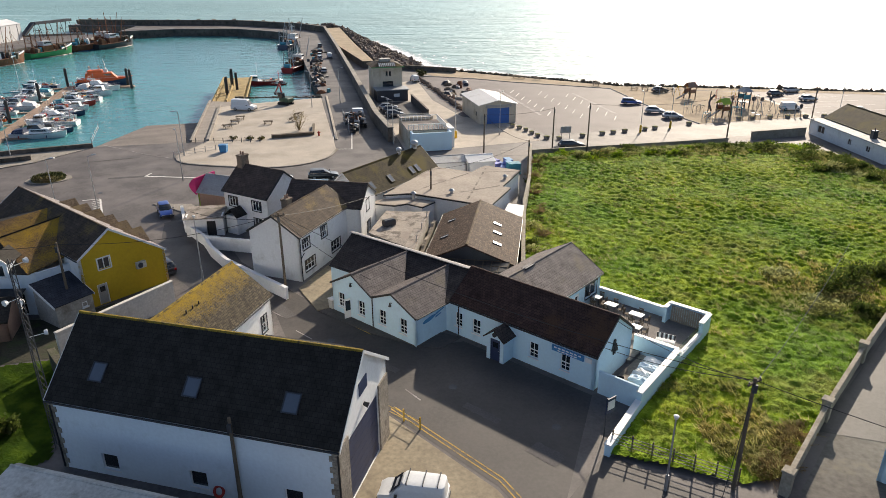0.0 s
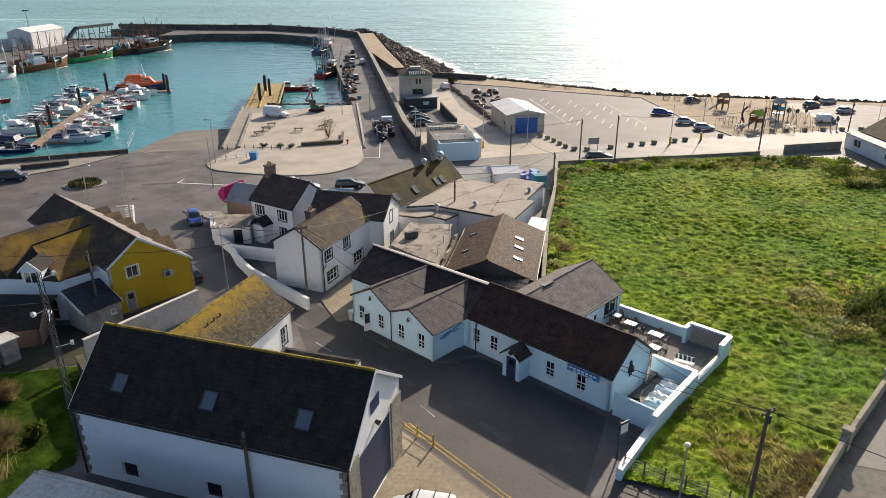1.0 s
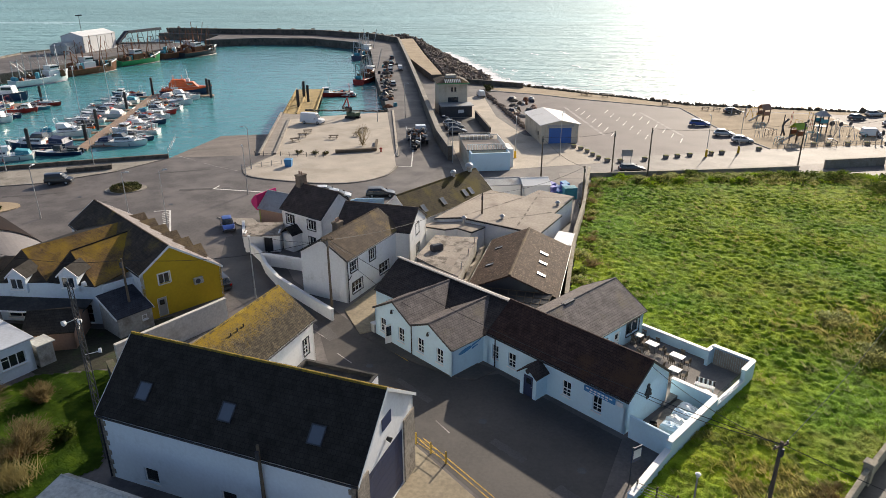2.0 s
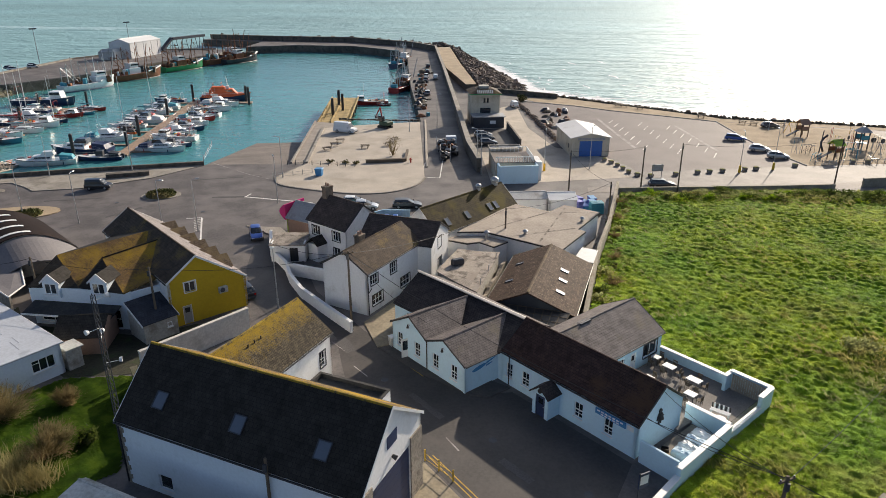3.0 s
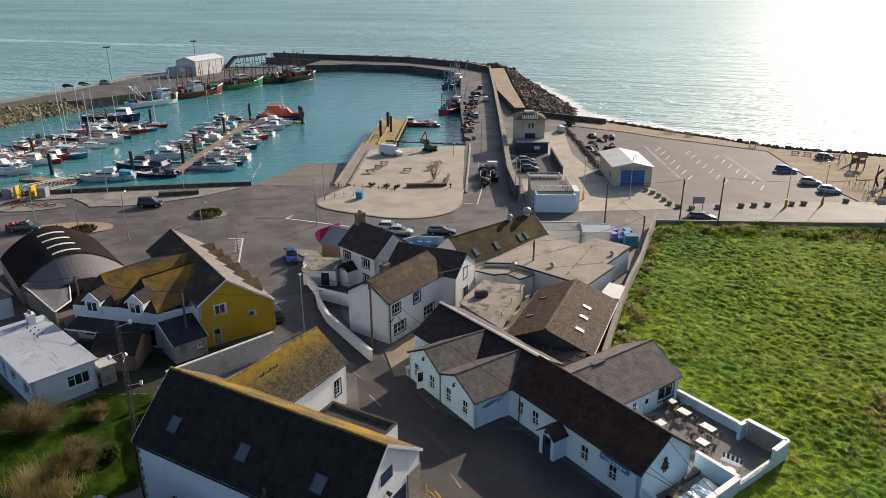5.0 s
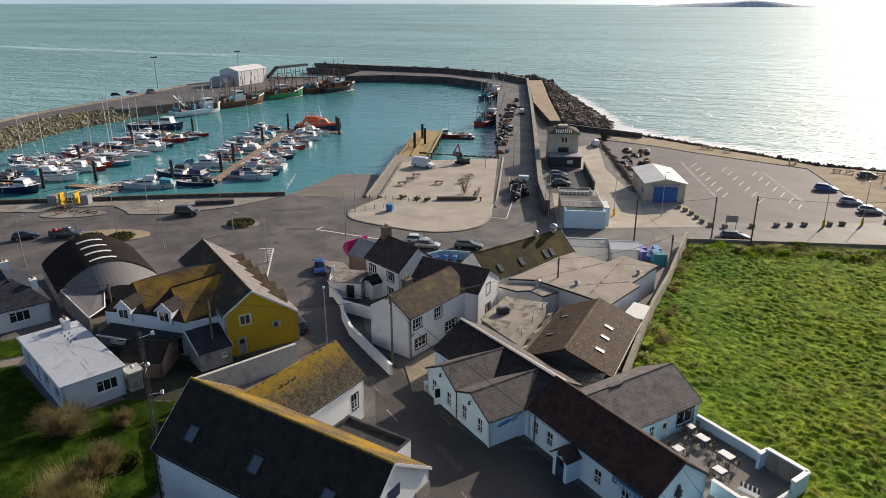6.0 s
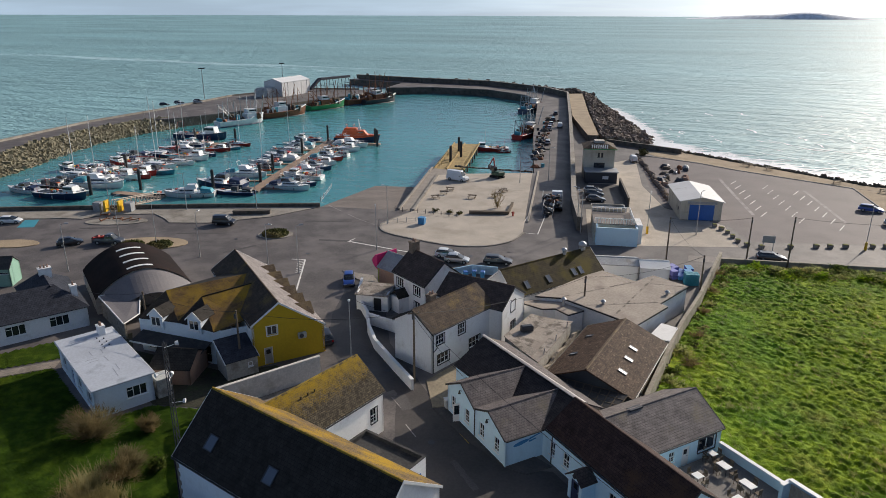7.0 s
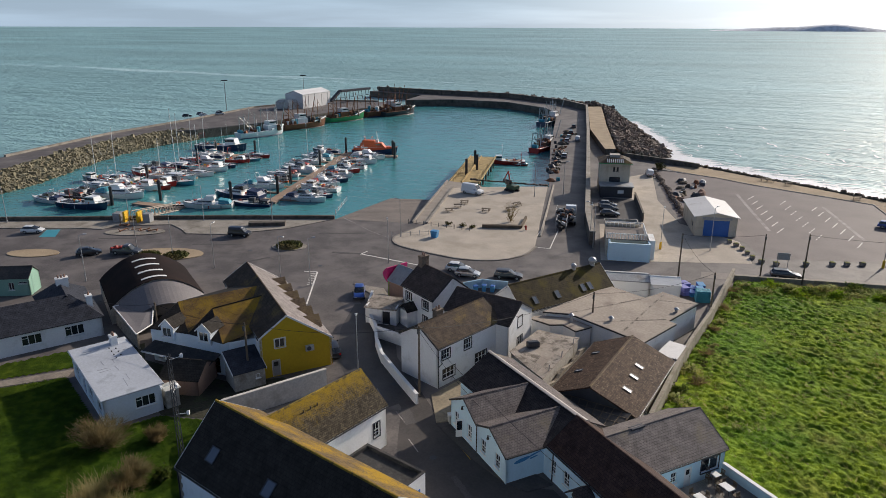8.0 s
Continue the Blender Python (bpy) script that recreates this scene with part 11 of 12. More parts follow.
# lattice radio mast beside the station
ob = thing("radio_mast", pose(-24.3, 41.2, GZ), "slim lattice radio mast with aerials beside the station", "mast")
legs = [(0.28 * math.cos(a), 0.28 * math.sin(a)) for a in (0.3, 2.4, 4.5)]
for x, y in legs:
    s = Shape()
    s.tube((x, y, 0), (x * 0.6, y * 0.6, 14), 0.035, 0.03, 6)
    part("mast_leg", s, DARKGREY, ob)
s = Shape()
for k in range(24):
    f = lambda z: 1 - 0.4 * z / 14
    for i in range(3):
        a, b = legs[i], legs[(i + 1) % 3]
        z0, z1 = k * 14 / 24, (k + 1) * 14 / 24
        s.tube((a[0] * f(z0), a[1] * f(z0), z0), (b[0] * f(z1), b[1] * f(z1), z1), 0.015, 0.015, 4)
part("lattice", s, DARKGREY, ob)
for z, a in ((8.6, 30), (10.6, 120), (11.4, 250), (13.5, 60)):
    s = Shape()
    s.m = pose(0, 0, z, 0, 0, a)
    s.tube((0, 0, 0), (0.9, 0, 0.05), 0.025).tube((0.85, 0, 0.1), (1.05, 0, 0.1), 0.16, 0.2, 10)
    part("aerial", s, WHITE, ob)

# field gate rails along the street
def rail_fence(a, b, n, h, label, rails=5, material=None):
    a, b = Vector(a), Vector(b)
    d = b - a
    ob = thing("fence", pose(a.x, a.y, GZ, 0, 0, math.degrees(math.atan2(d.y, d.x))), label, "fence")
    for i in range(n + 1):
        s = Shape()
        x = d.length * i / n
        s.box(x - 0.05, x + 0.05, -0.05, 0.05, 0, h + 0.1)
        part("post", s, material or WOODPOLE, ob)
    for k in range(rails):
        s = Shape()
        z = h * (k + 0.6) / rails
        s.tube((0, -0.06, z), (d.length, -0.06, z), 0.024, 0.024, 6)
        part("rail", s, material or CONCRETE, ob)
    return ob


rail_fence((13.6, 40.2), (20.6, 36.2), 6, 1.25, "steel rail fence between the field and the street")
rail_fence((-1.9, 44.4), (0.5, 42.4), 2, 0.95, "dull yellow pedestrian rail at the apron's edge", 2, LINE_YELLOW)
rail_fence((-43.0, 127.5), (-29.5, 127.0), 8, 0.9, "low rail on the quayside square", 1, DARKGREY)
rail_fence((-42.0, 117.5), (-36.0, 121.5), 4, 1.0, "steel rail at the square's corner", 2, STEEL)
rail_fence((-60.5, 128.0), (-64.5, 140.0), 4, 1.0, "steel guard rail beside the slipway", 2, STEEL)
# sign post beside the forecourt wall
ob = thing("sign_post", pose(13.3, 41.2, GZ, 0, 0, 35), "dark framed sign board on a post by the low wall", "sign")
s = Shape()
s.tube((0, 0, 0), (0, 0, 3.2), 0.05)
part("post", s, DARKGREY, ob)
s = Shape()
s.box(-0.05, 0.85, -0.04, 0.04, 1.9, 3.1)
part("board", s, NAVY, ob)
s = Shape()
s.box(0.05, 0.75, -0.055, -0.042, 2.2, 2.9)
part("panel", s, WHITE, ob)

# ---- markings ----
def dash(pts, w, material, label, z=GZ + 0.03, name="road_marking"):
    s = Shape()
    for (x0, y0), (x1, y1) in zip(pts, pts[1:]):
        d = Vector((x1 - x0, y1 - y0))
        s.m = pose(x0, y0, z, 0, 0, math.degrees(math.atan2(d.y, d.x)))
        s.add([(0, -w / 2, 0), (d.length, -w / 2, 0), (d.length, w / 2, 0), (0, w / 2, 0)], [(0, 1, 2, 3)])
    o = part(name, s, material, None)
    return tagged(o, label, "road marking", kind="structure")


for k, (a, b) in enumerate((((-0.7, 47.4), (0.5, 45.9)), ((-14.2, 61.1), (-12.2, 59.3)), ((-10.8, 56.9), (-9.1, 55.3)), ((-18.2, 64.6), (-16.9, 63.2)))):
    dash([a, b], 0.12, WORN, "worn white centre line dash on the street", GZ + 0.022)
for off in (0.0, 0.35):
    dash([(-1.7 + off * 0.7, 44.9 + off * 0.7), (5.6 + off * 0.7, 37.0 + off * 0.7), (12.2 + off * 0.8, 24.6 + off * 0.6)], 0.1, LINE_YELLOW, "faded double yellow line on the street", GZ + 0.022)
dash([(-10.4, 62.4), (-8.6, 60.4), (-4.0, 56.0)], 0.1, LINE_YELLOW, "faded yellow line at the kerb", GZ + 0.022)
dash([(-42.5, 106.2), (-30.5, 104.6)], 0.35, LINE, "white line round the junction island", GZ + 0.03)
dash([(-42.6, 106.0), (-42.3, 108.0)], 0.3, LINE, "white line round the junction island", GZ + 0.03)
dash([(-44.8, 95.2), (-38.6, 82.0)], 0.25, LINE, "white hatching edge beside the house", GZ + 0.03)
dash([(-47.0, 94.6), (-44.8, 95.2)], 0.25, LINE, "white hatching edge beside the house", GZ + 0.03)
for i in range(7):
    t = i / 7
    dash([(-44.6 + 2.4 * t, 94.6 - 5.0 * t), (-45.4 + 2.6 * t, 93.8 - 5.0 * t)], 0.18, LINE, "white hatching bar beside the house", GZ + 0.032)
dash([(-58, 126.6), (-47.5, 119.5), (-42.6, 117.0)], 0.2, WORN, "pale seam across the slipway head", GZ + 0.03)
dash([(-16.6, 133), (-16.0, 122), (-12.2, 122.0), (-13.4, 134)], 0.2, LINE, "white loading bay outline on the quay road", GZ + 0.03)
# parking bays: three rows of slanting lines
for i in range(7):
    q = i / 6
    for x0, y0, x1, y1, broken in ((22.1, 176.8, 27.0, 149.2, False), (28.9, 174.4, 33.6, 146.7, True), (35.1, 171.0, 40.2, 144.1, False)):
        x, y = x0 + (x1 - x0) * q, y0 + (y1 - y0) * q
        for u0, u1 in (((0.0, 0.26), (0.37, 0.63), (0.74, 1.0)) if broken else ((0.0, 1.0),)):
            dash([(x + 1.4 * u0, y + 4.1 * u0), (x + 1.4 * u1, y + 4.1 * u1)], 0.22, LINE, "white parking bay line", GZ + 0.025)
dash([(19.7, 182.0), (22.6, 166.0), (25.6, 150.0)], 0.7, WORN, "worn broad lane marking in the car park", GZ + 0.022)
dash([(37.8, 175.7), (40.0, 163.0), (42.3, 149.8)], 0.7, WORN, "worn broad lane marking in the car park", GZ + 0.022)
for i in range(5):
    y = 150 + i * 5.5
    dash([(86, y), (104, y + 3)], 0.15, LINE, "white parking bay line", GZ + 0.025)
# blue bay on the quay
flat("bay_marking", [(-104.4, 91.8), (-107.3, 96.0), (-105.0, 97.2), (-101.6, 93.1)], GZ + 0.02, TEAL, "blue painted parking bay on the quay", "marking")

# islands and kerbs of the harbour road
def island(poly, label, h=0.14, material=None, ob_name="traffic_island"):
    return flat(ob_name, poly, GZ + h, material or CONCRETE, label, "kerb", depth=h)


def oval(cx, cy, a, b, deg, n=22):
    c, q = math.cos(radians(deg)), math.sin(radians(deg))
    return [(cx + a * math.cos(t) * c - b * math.sin(t) * q, cy + a * math.cos(t) * q + b * math.sin(t) * c) for t in (2 * math.pi * i / n for i in range(n))]


island(oval(-56.8, 105.0, 3.2, 2.4, 20), "concrete ring of the small roundabout", 0.12)
island(oval(-90.0, 101.4, 5.8, 2.3, 25), "long kerbed island on the harbour road", 0.13)
island(oval(-74.5, 93.0, 6.6, 3.3, 20), "kerbed island with planting", 0.13, PATHSAND)
island([(-122, 96.2), (-80.5, 115.2), (-59.5, 125.6), (-58.8, 124.2), (-64, 114.6), (-72.7, 106.8), (-79.9, 104.2), (-82.8, 106.2), (-87, 108.2), (-95.8, 103.9), (-97.4, 100.2), (-101.7, 99.3), (-104.5, 97.8), (-112.4, 94.9), (-120, 91.5)], "quayside pavement along the parapet", 0.13, CONCRETE, "quay_pavement")
island(oval(-96.6, 84.4, 4.6, 2.2, 20), "kerbed pavement by the shop", 0.13, PATHSAND)
island([(-36.6, 92.6), (-31.2, 92.4), (-29.0, 89.8), (-30.4, 88.6), (-34.0, 91.0)], "curved corner pavement", 0.13, CONCRETE, "corner_pavement")


def mound(x, y, r, h, label, seed):
    rnd = random.Random(seed)
    s = Shape()
    n = 20
    rs = []
    for k in range(6):
        a = k / 5 * math.pi / 2
        rs.append([(r * math.cos(a) * math.cos(t) * (1 + 0.1 * noise.noise((t, k, seed))) + 0.01 * math.cos(t), r * math.cos(a) * math.sin(t) + 0.01 * math.sin(t), h * math.sin(a) * (1 + 0.15 * noise.noise((t * 2, k, seed + 5)))) for t in (2 * math.pi * i / n for i in range(n))])
    ob = thing("planted_mound", pose(x, y, GZ + 0.12), label, "planting")
    s.rings(rs)
    part("soil", s, HEATH, ob, smooth=True)
    v, f = [], []
    for i in range(420):
        t, q = rnd.uniform(0, 6.283), math.sqrt(rnd.random()) * r
        c = Vector((q * math.cos(t), q * math.sin(t), h * math.sqrt(max(0, 1 - (q / r) ** 2)) + 0.02))
        a, b = rnd.uniform(0, 6.28), rnd.uniform(0.1, 0.25)
        k = len(v)
        v += [tuple(c + Vector((b * math.cos(a), b * math.sin(a), 0))), tuple(c - Vector((b * math.cos(a), b * math.sin(a), 0))), tuple(c + Vector((rnd.gauss(0, .1), rnd.gauss(0, .1), rnd.uniform(0.15, 0.4))))]
        f.append((k, k + 1, k + 2))
    s = Shape()
    s.v, s.f = v, f
    me = bpy.data.meshes.new("plant_cover")
    me.from_pydata(v, [], f)
    me.materials.append(HEATH)
    o = new("plant_cover", me)
    o.parent = ob


mound(-56.8, 105.0, 2.4, 0.6, "low planted mound on the roundabout", 1)
mound(-72.0, 92.6, 2.2, 0.4, "low planting on the traffic island", 2)
mound(-76.5, 91.0, 2.0, 0.4, "low planting on the traffic island", 3)
for i, (x, y, d) in enumerate(((-90.5, 102.2, 10), (-88.6, 102.6, 50), (-92.4, 100.8, 80), (-87.0, 102.9, 30), (-95, 103.6, 20), (-69.6, 114.6, 20), (-67.4, 115.6, 26))):
    ob = thing("anchor_display", pose(x, y, GZ + 0.13, 0, 0, d), "rusty anchor gear displayed on the pavement", "anchor", "quayside ironwork")
    s = Shape()
    s.tube((-0.9, 0, 0.15), (0.9, 0, 0.35), 0.1).tube((0.9, -0.6, 0.2), (0.9, 0.6, 0.3), 0.09).tube((-0.8, -0.3, 0.1), (-0.8, 0.3, 0.6), 0.08)
    part("shank", s, RUST, ob)
run_wall("planter_wall", [(-72.0, 113.4), (-65.5, 116.6)], 0.8, 1.2, QUAYWALL, "dark stone planter on the quay", kind="structure")


# ---- quayside square ----
def picnic(x, y, deg, z):
    ob = thing("picnic_table", pose(x, y, z, 0, 0, deg), "weathered wooden picnic table on the square", "picnic table", "picnic tables")
    s = Shape()
    for i in range(5):
        s.box(-0.95, 0.95, -0.36 + i * 0.15, -0.24 + i * 0.15, 0.7, 0.75)
    part("tabletop", s, WOODPOLE, ob)
    for sg in (-0.72, 0.72):
        t = Shape()
        t.box(-0.95, 0.95, sg - 0.13, sg + 0.13, 0.42, 0.46)
        part("seat", t, WOODPOLE, ob)
    for sx in (-0.65, 0.65):
        t = Shape()
        t.tube((sx, -0.75, 0), (sx, -0.25, 0.72), 0.05, 0.05, 6).tube((sx, 0.75, 0), (sx, 0.25, 0.72), 0.05, 0.05, 6).tube((sx, -0.8, 0.4), (sx, 0.8, 0.4), 0.045, 0.045, 6)
        part("trestle", t, WOODPOLE, ob)


for x, y, d in ((-38.2, 143.4, 20), (-38.6, 139.2, 35), (-31.2, 142.2, 5), (-38.0, 147.0, 15), (-26.4, 150.0, 60), (-26.6, 145.2, 50)):
    picnic(x, y, d, GZ + 0.13)
run_wall("planter_wall", [(-28.0, 130.2), (-20.6, 132.6)], 0.55, 0.8, WOODPOLE, "long timber planter on the square", z=GZ + 0.13)
run_wall("planter_wall", [(-20.6, 132.6), (-21.6, 140.0)], 0.5, 0.4, WOODPOLE, "side of the timber planter", z=GZ + 0.13)
bush(-24.0, 136.6, 1.6, 3.4, TWIG, "thin leafless tree behind the planter", 90, leaves=500, leaf=0.09, z=GZ + 0.13)
for i, x in enumerate((-35.0, -32.0, -29.6)):
    bush(x, 129.6 - i * 0.2, 0.8, 0.6, HEATH, "small dull shrub in a row on the square", 92 + i, leaves=260, leaf=0.12, z=GZ + 0.13)
ob = thing("bin", pose(-34.3, 120.4, GZ + 0.13), "blue rubbish bin on the square", "bin")
s = Shape()
s.rings([[(-0.55, -0.5, 0), (0.55, -0.5, 0), (0.55, 0.5, 0), (-0.55, 0.5, 0)], [(-0.65, -0.6, 1.2), (0.65, -0.6, 1.2), (0.65, 0.6, 1.2), (-0.65, 0.6, 1.2)]])
part("body", s, SIGNBLUE, ob)
s = Shape()
s.box(-0.7, 0.7, -0.65, 0.65, 1.2, 1.32, 0.04)
part("lid", s, SIGNBLUE, ob)
ob = thing("hydrant", pose(-19.4, 131.8, GZ + 0.13), "small red post on the square", "post")
s = Shape()
s.tube((0, 0, 0), (0, 0, 0.9), 0.16, 0.14, 10).tube((-0.3, 0, 0.65), (0.3, 0, 0.65), 0.09)
part("body", s, RED, ob)
ob = thing("rubble", pose(-26.5, 172.0, GZ + 0.13), "low stone edging at the quay", "kerb stones")
s = Shape()
rnd = random.Random(5)
for i in range(26):
    s.m = pose(-18.5 + i * 0.8, rnd.uniform(-.2, .2) - (25 - i) * 0.02, 0, 0, 0, rnd.uniform(-15, 15))
    s.box(-0.35, 0.35, -0.25, 0.25, 0, rnd.uniform(0.25, 0.5), 0.06)
part("stones", s, QUAYWALL, ob)

# bollards round the boathouse and car park
BOLL = [(18.2, 138.5), (19.4, 136.8), (20.4, 134.8), (21.2, 132.4), (22.0, 130.0), (23.4, 128.2), (25.7, 127.8), (30.4, 129.6), (34.6, 131.4), (36.9, 132.2), (39.4, 133.2), (43.8, 134.8), (46, 135.6), (54, 139.0), (66, 143.4), (69, 143.9), (73, 144.4), (77, 144.9), (81, 145.2), (85, 145.4), (89, 145.8), (94, 146.4), (100, 147.0)]
for x, y in BOLL:
    ob = thing("planter", pose(x, y, GZ, 0, 0, (x * 37) % 30), "small square concrete planter edging the car park", "planter", "planters round the car park")
    s = Shape()
    s.rings([[(-0.34, -0.34, 0), (0.34, -0.34, 0), (0.34, 0.34, 0), (-0.34, 0.34, 0)], [(-0.42, -0.42, 0.55), (0.42, -0.42, 0.55), (0.42, 0.42, 0.55), (-0.42, 0.42, 0.55)]])
    part("body", s, CONCRETE, ob)
    s = Shape()
    s.box(-0.36, 0.36, -0.36, 0.36, 0.551, 0.62, 0.03)
    part("soil", s, DRY, ob)
rnd = random.Random(21)
for i in range(26):
    t = i / 25
    x, y = -1.8 + 11.2 * t + rnd.uniform(-.3, .3), 204 - 50 * t + rnd.uniform(-.3, .3)
    ob = thing("boulder", pose(x, y, GZ + 0.02), "rough boulder in a row beside the yard", "boulder", "boulders by the yard")
    s = Shape()
    r = rnd.uniform(0.5, 0.85)
    s.rings([[(r * k * math.cos(a) * rnd.uniform(.8, 1.15), r * k * math.sin(a) * rnd.uniform(.8, 1.15), z * r) for a in (2 * math.pi * j / 7 for j in range(7))] for k, z in ((0.9, 0), (1.05, 0.4), (0.8, 0.85), (0.35, 1.1))])
    part("stone", s, ROCK, ob)
bush(-0.6, 206.0, 1.6, 1.6, HEATH, "round dark bush behind the lookout", 97, leaves=900, leaf=0.2)
flat("yard", [(-10.6, 165.4), (-2.9, 166.4), (1.2, 147.0), (1.5, 143.0), (-7.0, 142.4)], GZ + 0.04, TARMAC, "dark tarmac yard before the lookout", "yard")
# gear stacked in the yard
rnd = random.Random(31)
for i in range(24):
    x, y = rnd.uniform(6.0, 12.0), rnd.uniform(168, 192)
    ob = thing("fishing_gear", pose(x, y, GZ, 0, 0, rnd.uniform(0, 180)), "stack of old pots and boat gear in the yard", "fishing gear", "gear in the yard")
    s = Shape()
    w = rnd.uniform(0.5, 1.6)
    s.rings([[(w * k * math.cos(a) * rnd.uniform(0.75, 1.2), w * 0.6 * k * math.sin(a) * rnd.uniform(0.75, 1.2), z) for a in (2 * math.pi * j / 8 for j in range(8))] for z, k in ((0, 1.1), (0.35, 1.0), (rnd.uniform(0.6, 1.1), 0.5))])
    part("pot", s, (RUST, DARKGREY, WOODPOLE, CONCRETE, QUAYWALL, CORR_GREY, PINK)[i % 7], ob)

# fish crates and bins behind the store
LILAC = mat("lilac_plastic", (0.2, 0.2, 0.5), 0.5, var=0.15, scale=3.0)
for i in range(8):
    x, y = 10.7 + (i % 4) * 1.15, 107.6 + (i // 4) * 1.9 + (i % 4) * 0.1
    ob = thing("fish_bin", pose(x, y, GZ, 0, 0, 8 + 9 * ((i * 3) % 4)), "blue and lilac plastic fish bins by the wall", "bin", "fish bins")
    for k in range(1 + (i * 5) % 2):
        s = Shape()
        s.rings([[(-0.46, -0.8, k * 0.68), (0.46, -0.8, k * 0.68), (0.46, 0.8, k * 0.68), (-0.46, 0.8, k * 0.68)], [(-0.5, -0.86, k * 0.68 + 0.64), (0.5, -0.86, k * 0.68 + 0.64), (0.5, 0.86, k * 0.68 + 0.64), (-0.5, 0.86, k * 0.68 + 0.64)]])
        part("tub", s, (BLUE, LILAC, SIGNBLUE, LILAC)[i % 4], ob)
        s = Shape()
        s.box(-0.53, 0.53, -0.89, 0.89, k * 0.68 + 0.56, k * 0.68 + 0.66, 0.02)
        part("rim", s, (SIGNBLUE, LILAC, BLUE, SIGNBLUE)[i % 4], ob)
ob = thing("pallet_stack", pose(14.6, 106.0, GZ, 0, 0, 12), "tall stack of teal slatted pallets by the field wall", "pallets")
for k in range(11):
    s = Shape()
    s.box(-1.0, 1.0, -0.75, 0.75, k * 0.155, k * 0.155 + 0.12, 0.02)
    pl = part("pallet", s, TEAL, ob)
    if k == 10:
        for j in range(6):
            s = Shape()
            s.box(-1.0, 1.0, -0.75 + j * 0.264, -0.57 + j * 0.264, k * 0.155 + 0.122, k * 0.155 + 0.16)
            part("board", s, TEAL, pl)
for i in range(6):
    ob = thing("crate", pose(-9.5 + i * 1.6, 99.6 + i * 0.3, GZ, 0, 0, 10 + i * 7), "blue and teal fish crates beside the olive-roofed house", "crate", "fish crates")
    s = Shape()
    s.box(-0.7, 0.7, -0.5, 0.5, 0, 1.0 + 0.4 * (i % 2), 0.05)
    part("body", s, (SIGNBLUE, TEAL, BLUE)[i % 3], ob)


# ---- playground ----
def swing(x, y, deg, w, h, m, label):
    ob = thing("swing", pose(x, y, GZ + 0.02, 0, 0, deg), label, "swing", "playground swings")
    for sx in (0, w):
        s = Shape()
        s.tube((sx, -1.1, 0), (sx, 0, h), 0.06).tube((sx, 1.1, 0), (sx, 0, h), 0.06)
        part("frame", s, m, ob)
    s = Shape()
    s.tube((0, 0, h), (w, 0, h), 0.06)
    part("crossbar", s, m, ob)
    for i in range(2):
        cx = w * (0.3 + 0.4 * i)
        s = Shape()
        s.tube((cx - 0.22, 0, h), (cx - 0.22, 0, 0.5), 0.015, 0.015, 4).tube((cx + 0.22, 0, h), (cx + 0.22, 0, 0.5), 0.015, 0.015, 4).box(cx - 0.25, cx + 0.25, -0.1, 0.1, 0.46, 0.5)
        part("seat", s, BLACK, ob)


swing(66, 150, 10, 3.2, 2.5, STEEL, "steel-framed swing in the playground")
swing(73, 149.5, 15, 3.4, 2.6, STEEL, "steel-framed swing in the playground")
swing(62, 170, 30, 3.2, 2.5, YELLOWP, "yellow-framed swing in the playground")
swing(59, 174, -20, 3.2, 2.5, STEEL, "steel-framed swing in the playground")
for x, y, rm, lbl in ((63.8, 146.6, LIME, "green-roofed play tower with slide"), (64.2, 167.5, PINK, "brown timber play tower")):
    ob = thing("play_tower", pose(x, y, GZ + 0.02, 0, 0, 20), lbl, "play tower")
    for sx in (-0.9, 0.9):
        for sy in (-0.9, 0.9):
            s = Shape()
            s.box(sx - 0.08, sx + 0.08, sy - 0.08, sy + 0.08, 0, 3.0)
            part("post", s, WOODPOLE, ob)
    s = Shape()
    s.box(-1.0, 1.0, -1.0, 1.0, 1.4, 1.5)
    part("platform", s, TIMBER, ob)
    for sg in (-1, 1):
        s = Shape()
        q = [(-1.2, sg * 1.2, 2.8), (1.2, sg * 1.2, 2.8), (1.2, 0, 3.9), (-1.2, 0, 3.9)]
        s.slab(q if sg < 0 else q[::-1], 0.06)
        part("roof", s, rm, ob)
    for sg in (-1, 1):
        s = Shape()
        s.box(-0.85, 0.85, sg * 0.95 - 0.03, sg * 0.95 + 0.03, 1.5, 2.3)
        part("panel", s, RUST if rm is LIME else PINK, ob)
    s = Shape()
    s.slab([(-1.0, -0.35, 1.5), (-1.0, 0.35, 1.5), (-3.8, 0.35, 0.2), (-3.8, -0.35, 0.2)], 0.06)
    part("slide", s, DARKGREY, ob)
for i, (x, y, h) in enumerate(((70, 152, 2.2), (75, 156, 2.6), (72, 160, 2.0), (68, 157, 2.4), (78, 150, 1.4), (77, 160, 2.2), (70, 166, 2.4), (75, 168, 2.0), (60.5, 158, 1.6), (57.5, 150, 1.4))):
    ob = thing("climber", pose(x, y, GZ + 0.02, 0, 0, i * 40), "low metal climber with braced hoop in the playground", "climber", "playground climbers")
    s = Shape()
    s.line([(-0.8, 0, 0), (-0.8, 0, h), (0.8, 0, h), (0.8, 0, 0)], 0.05)
    part("hoop", s, (TEAL, STEEL, RED, YELLOWP)[i % 4], ob)
    s = Shape()
    s.line([(0, -0.7, 0), (0, 0, h), (0, 0.7, 0)], 0.04)
    part("brace", s, STEEL, ob)
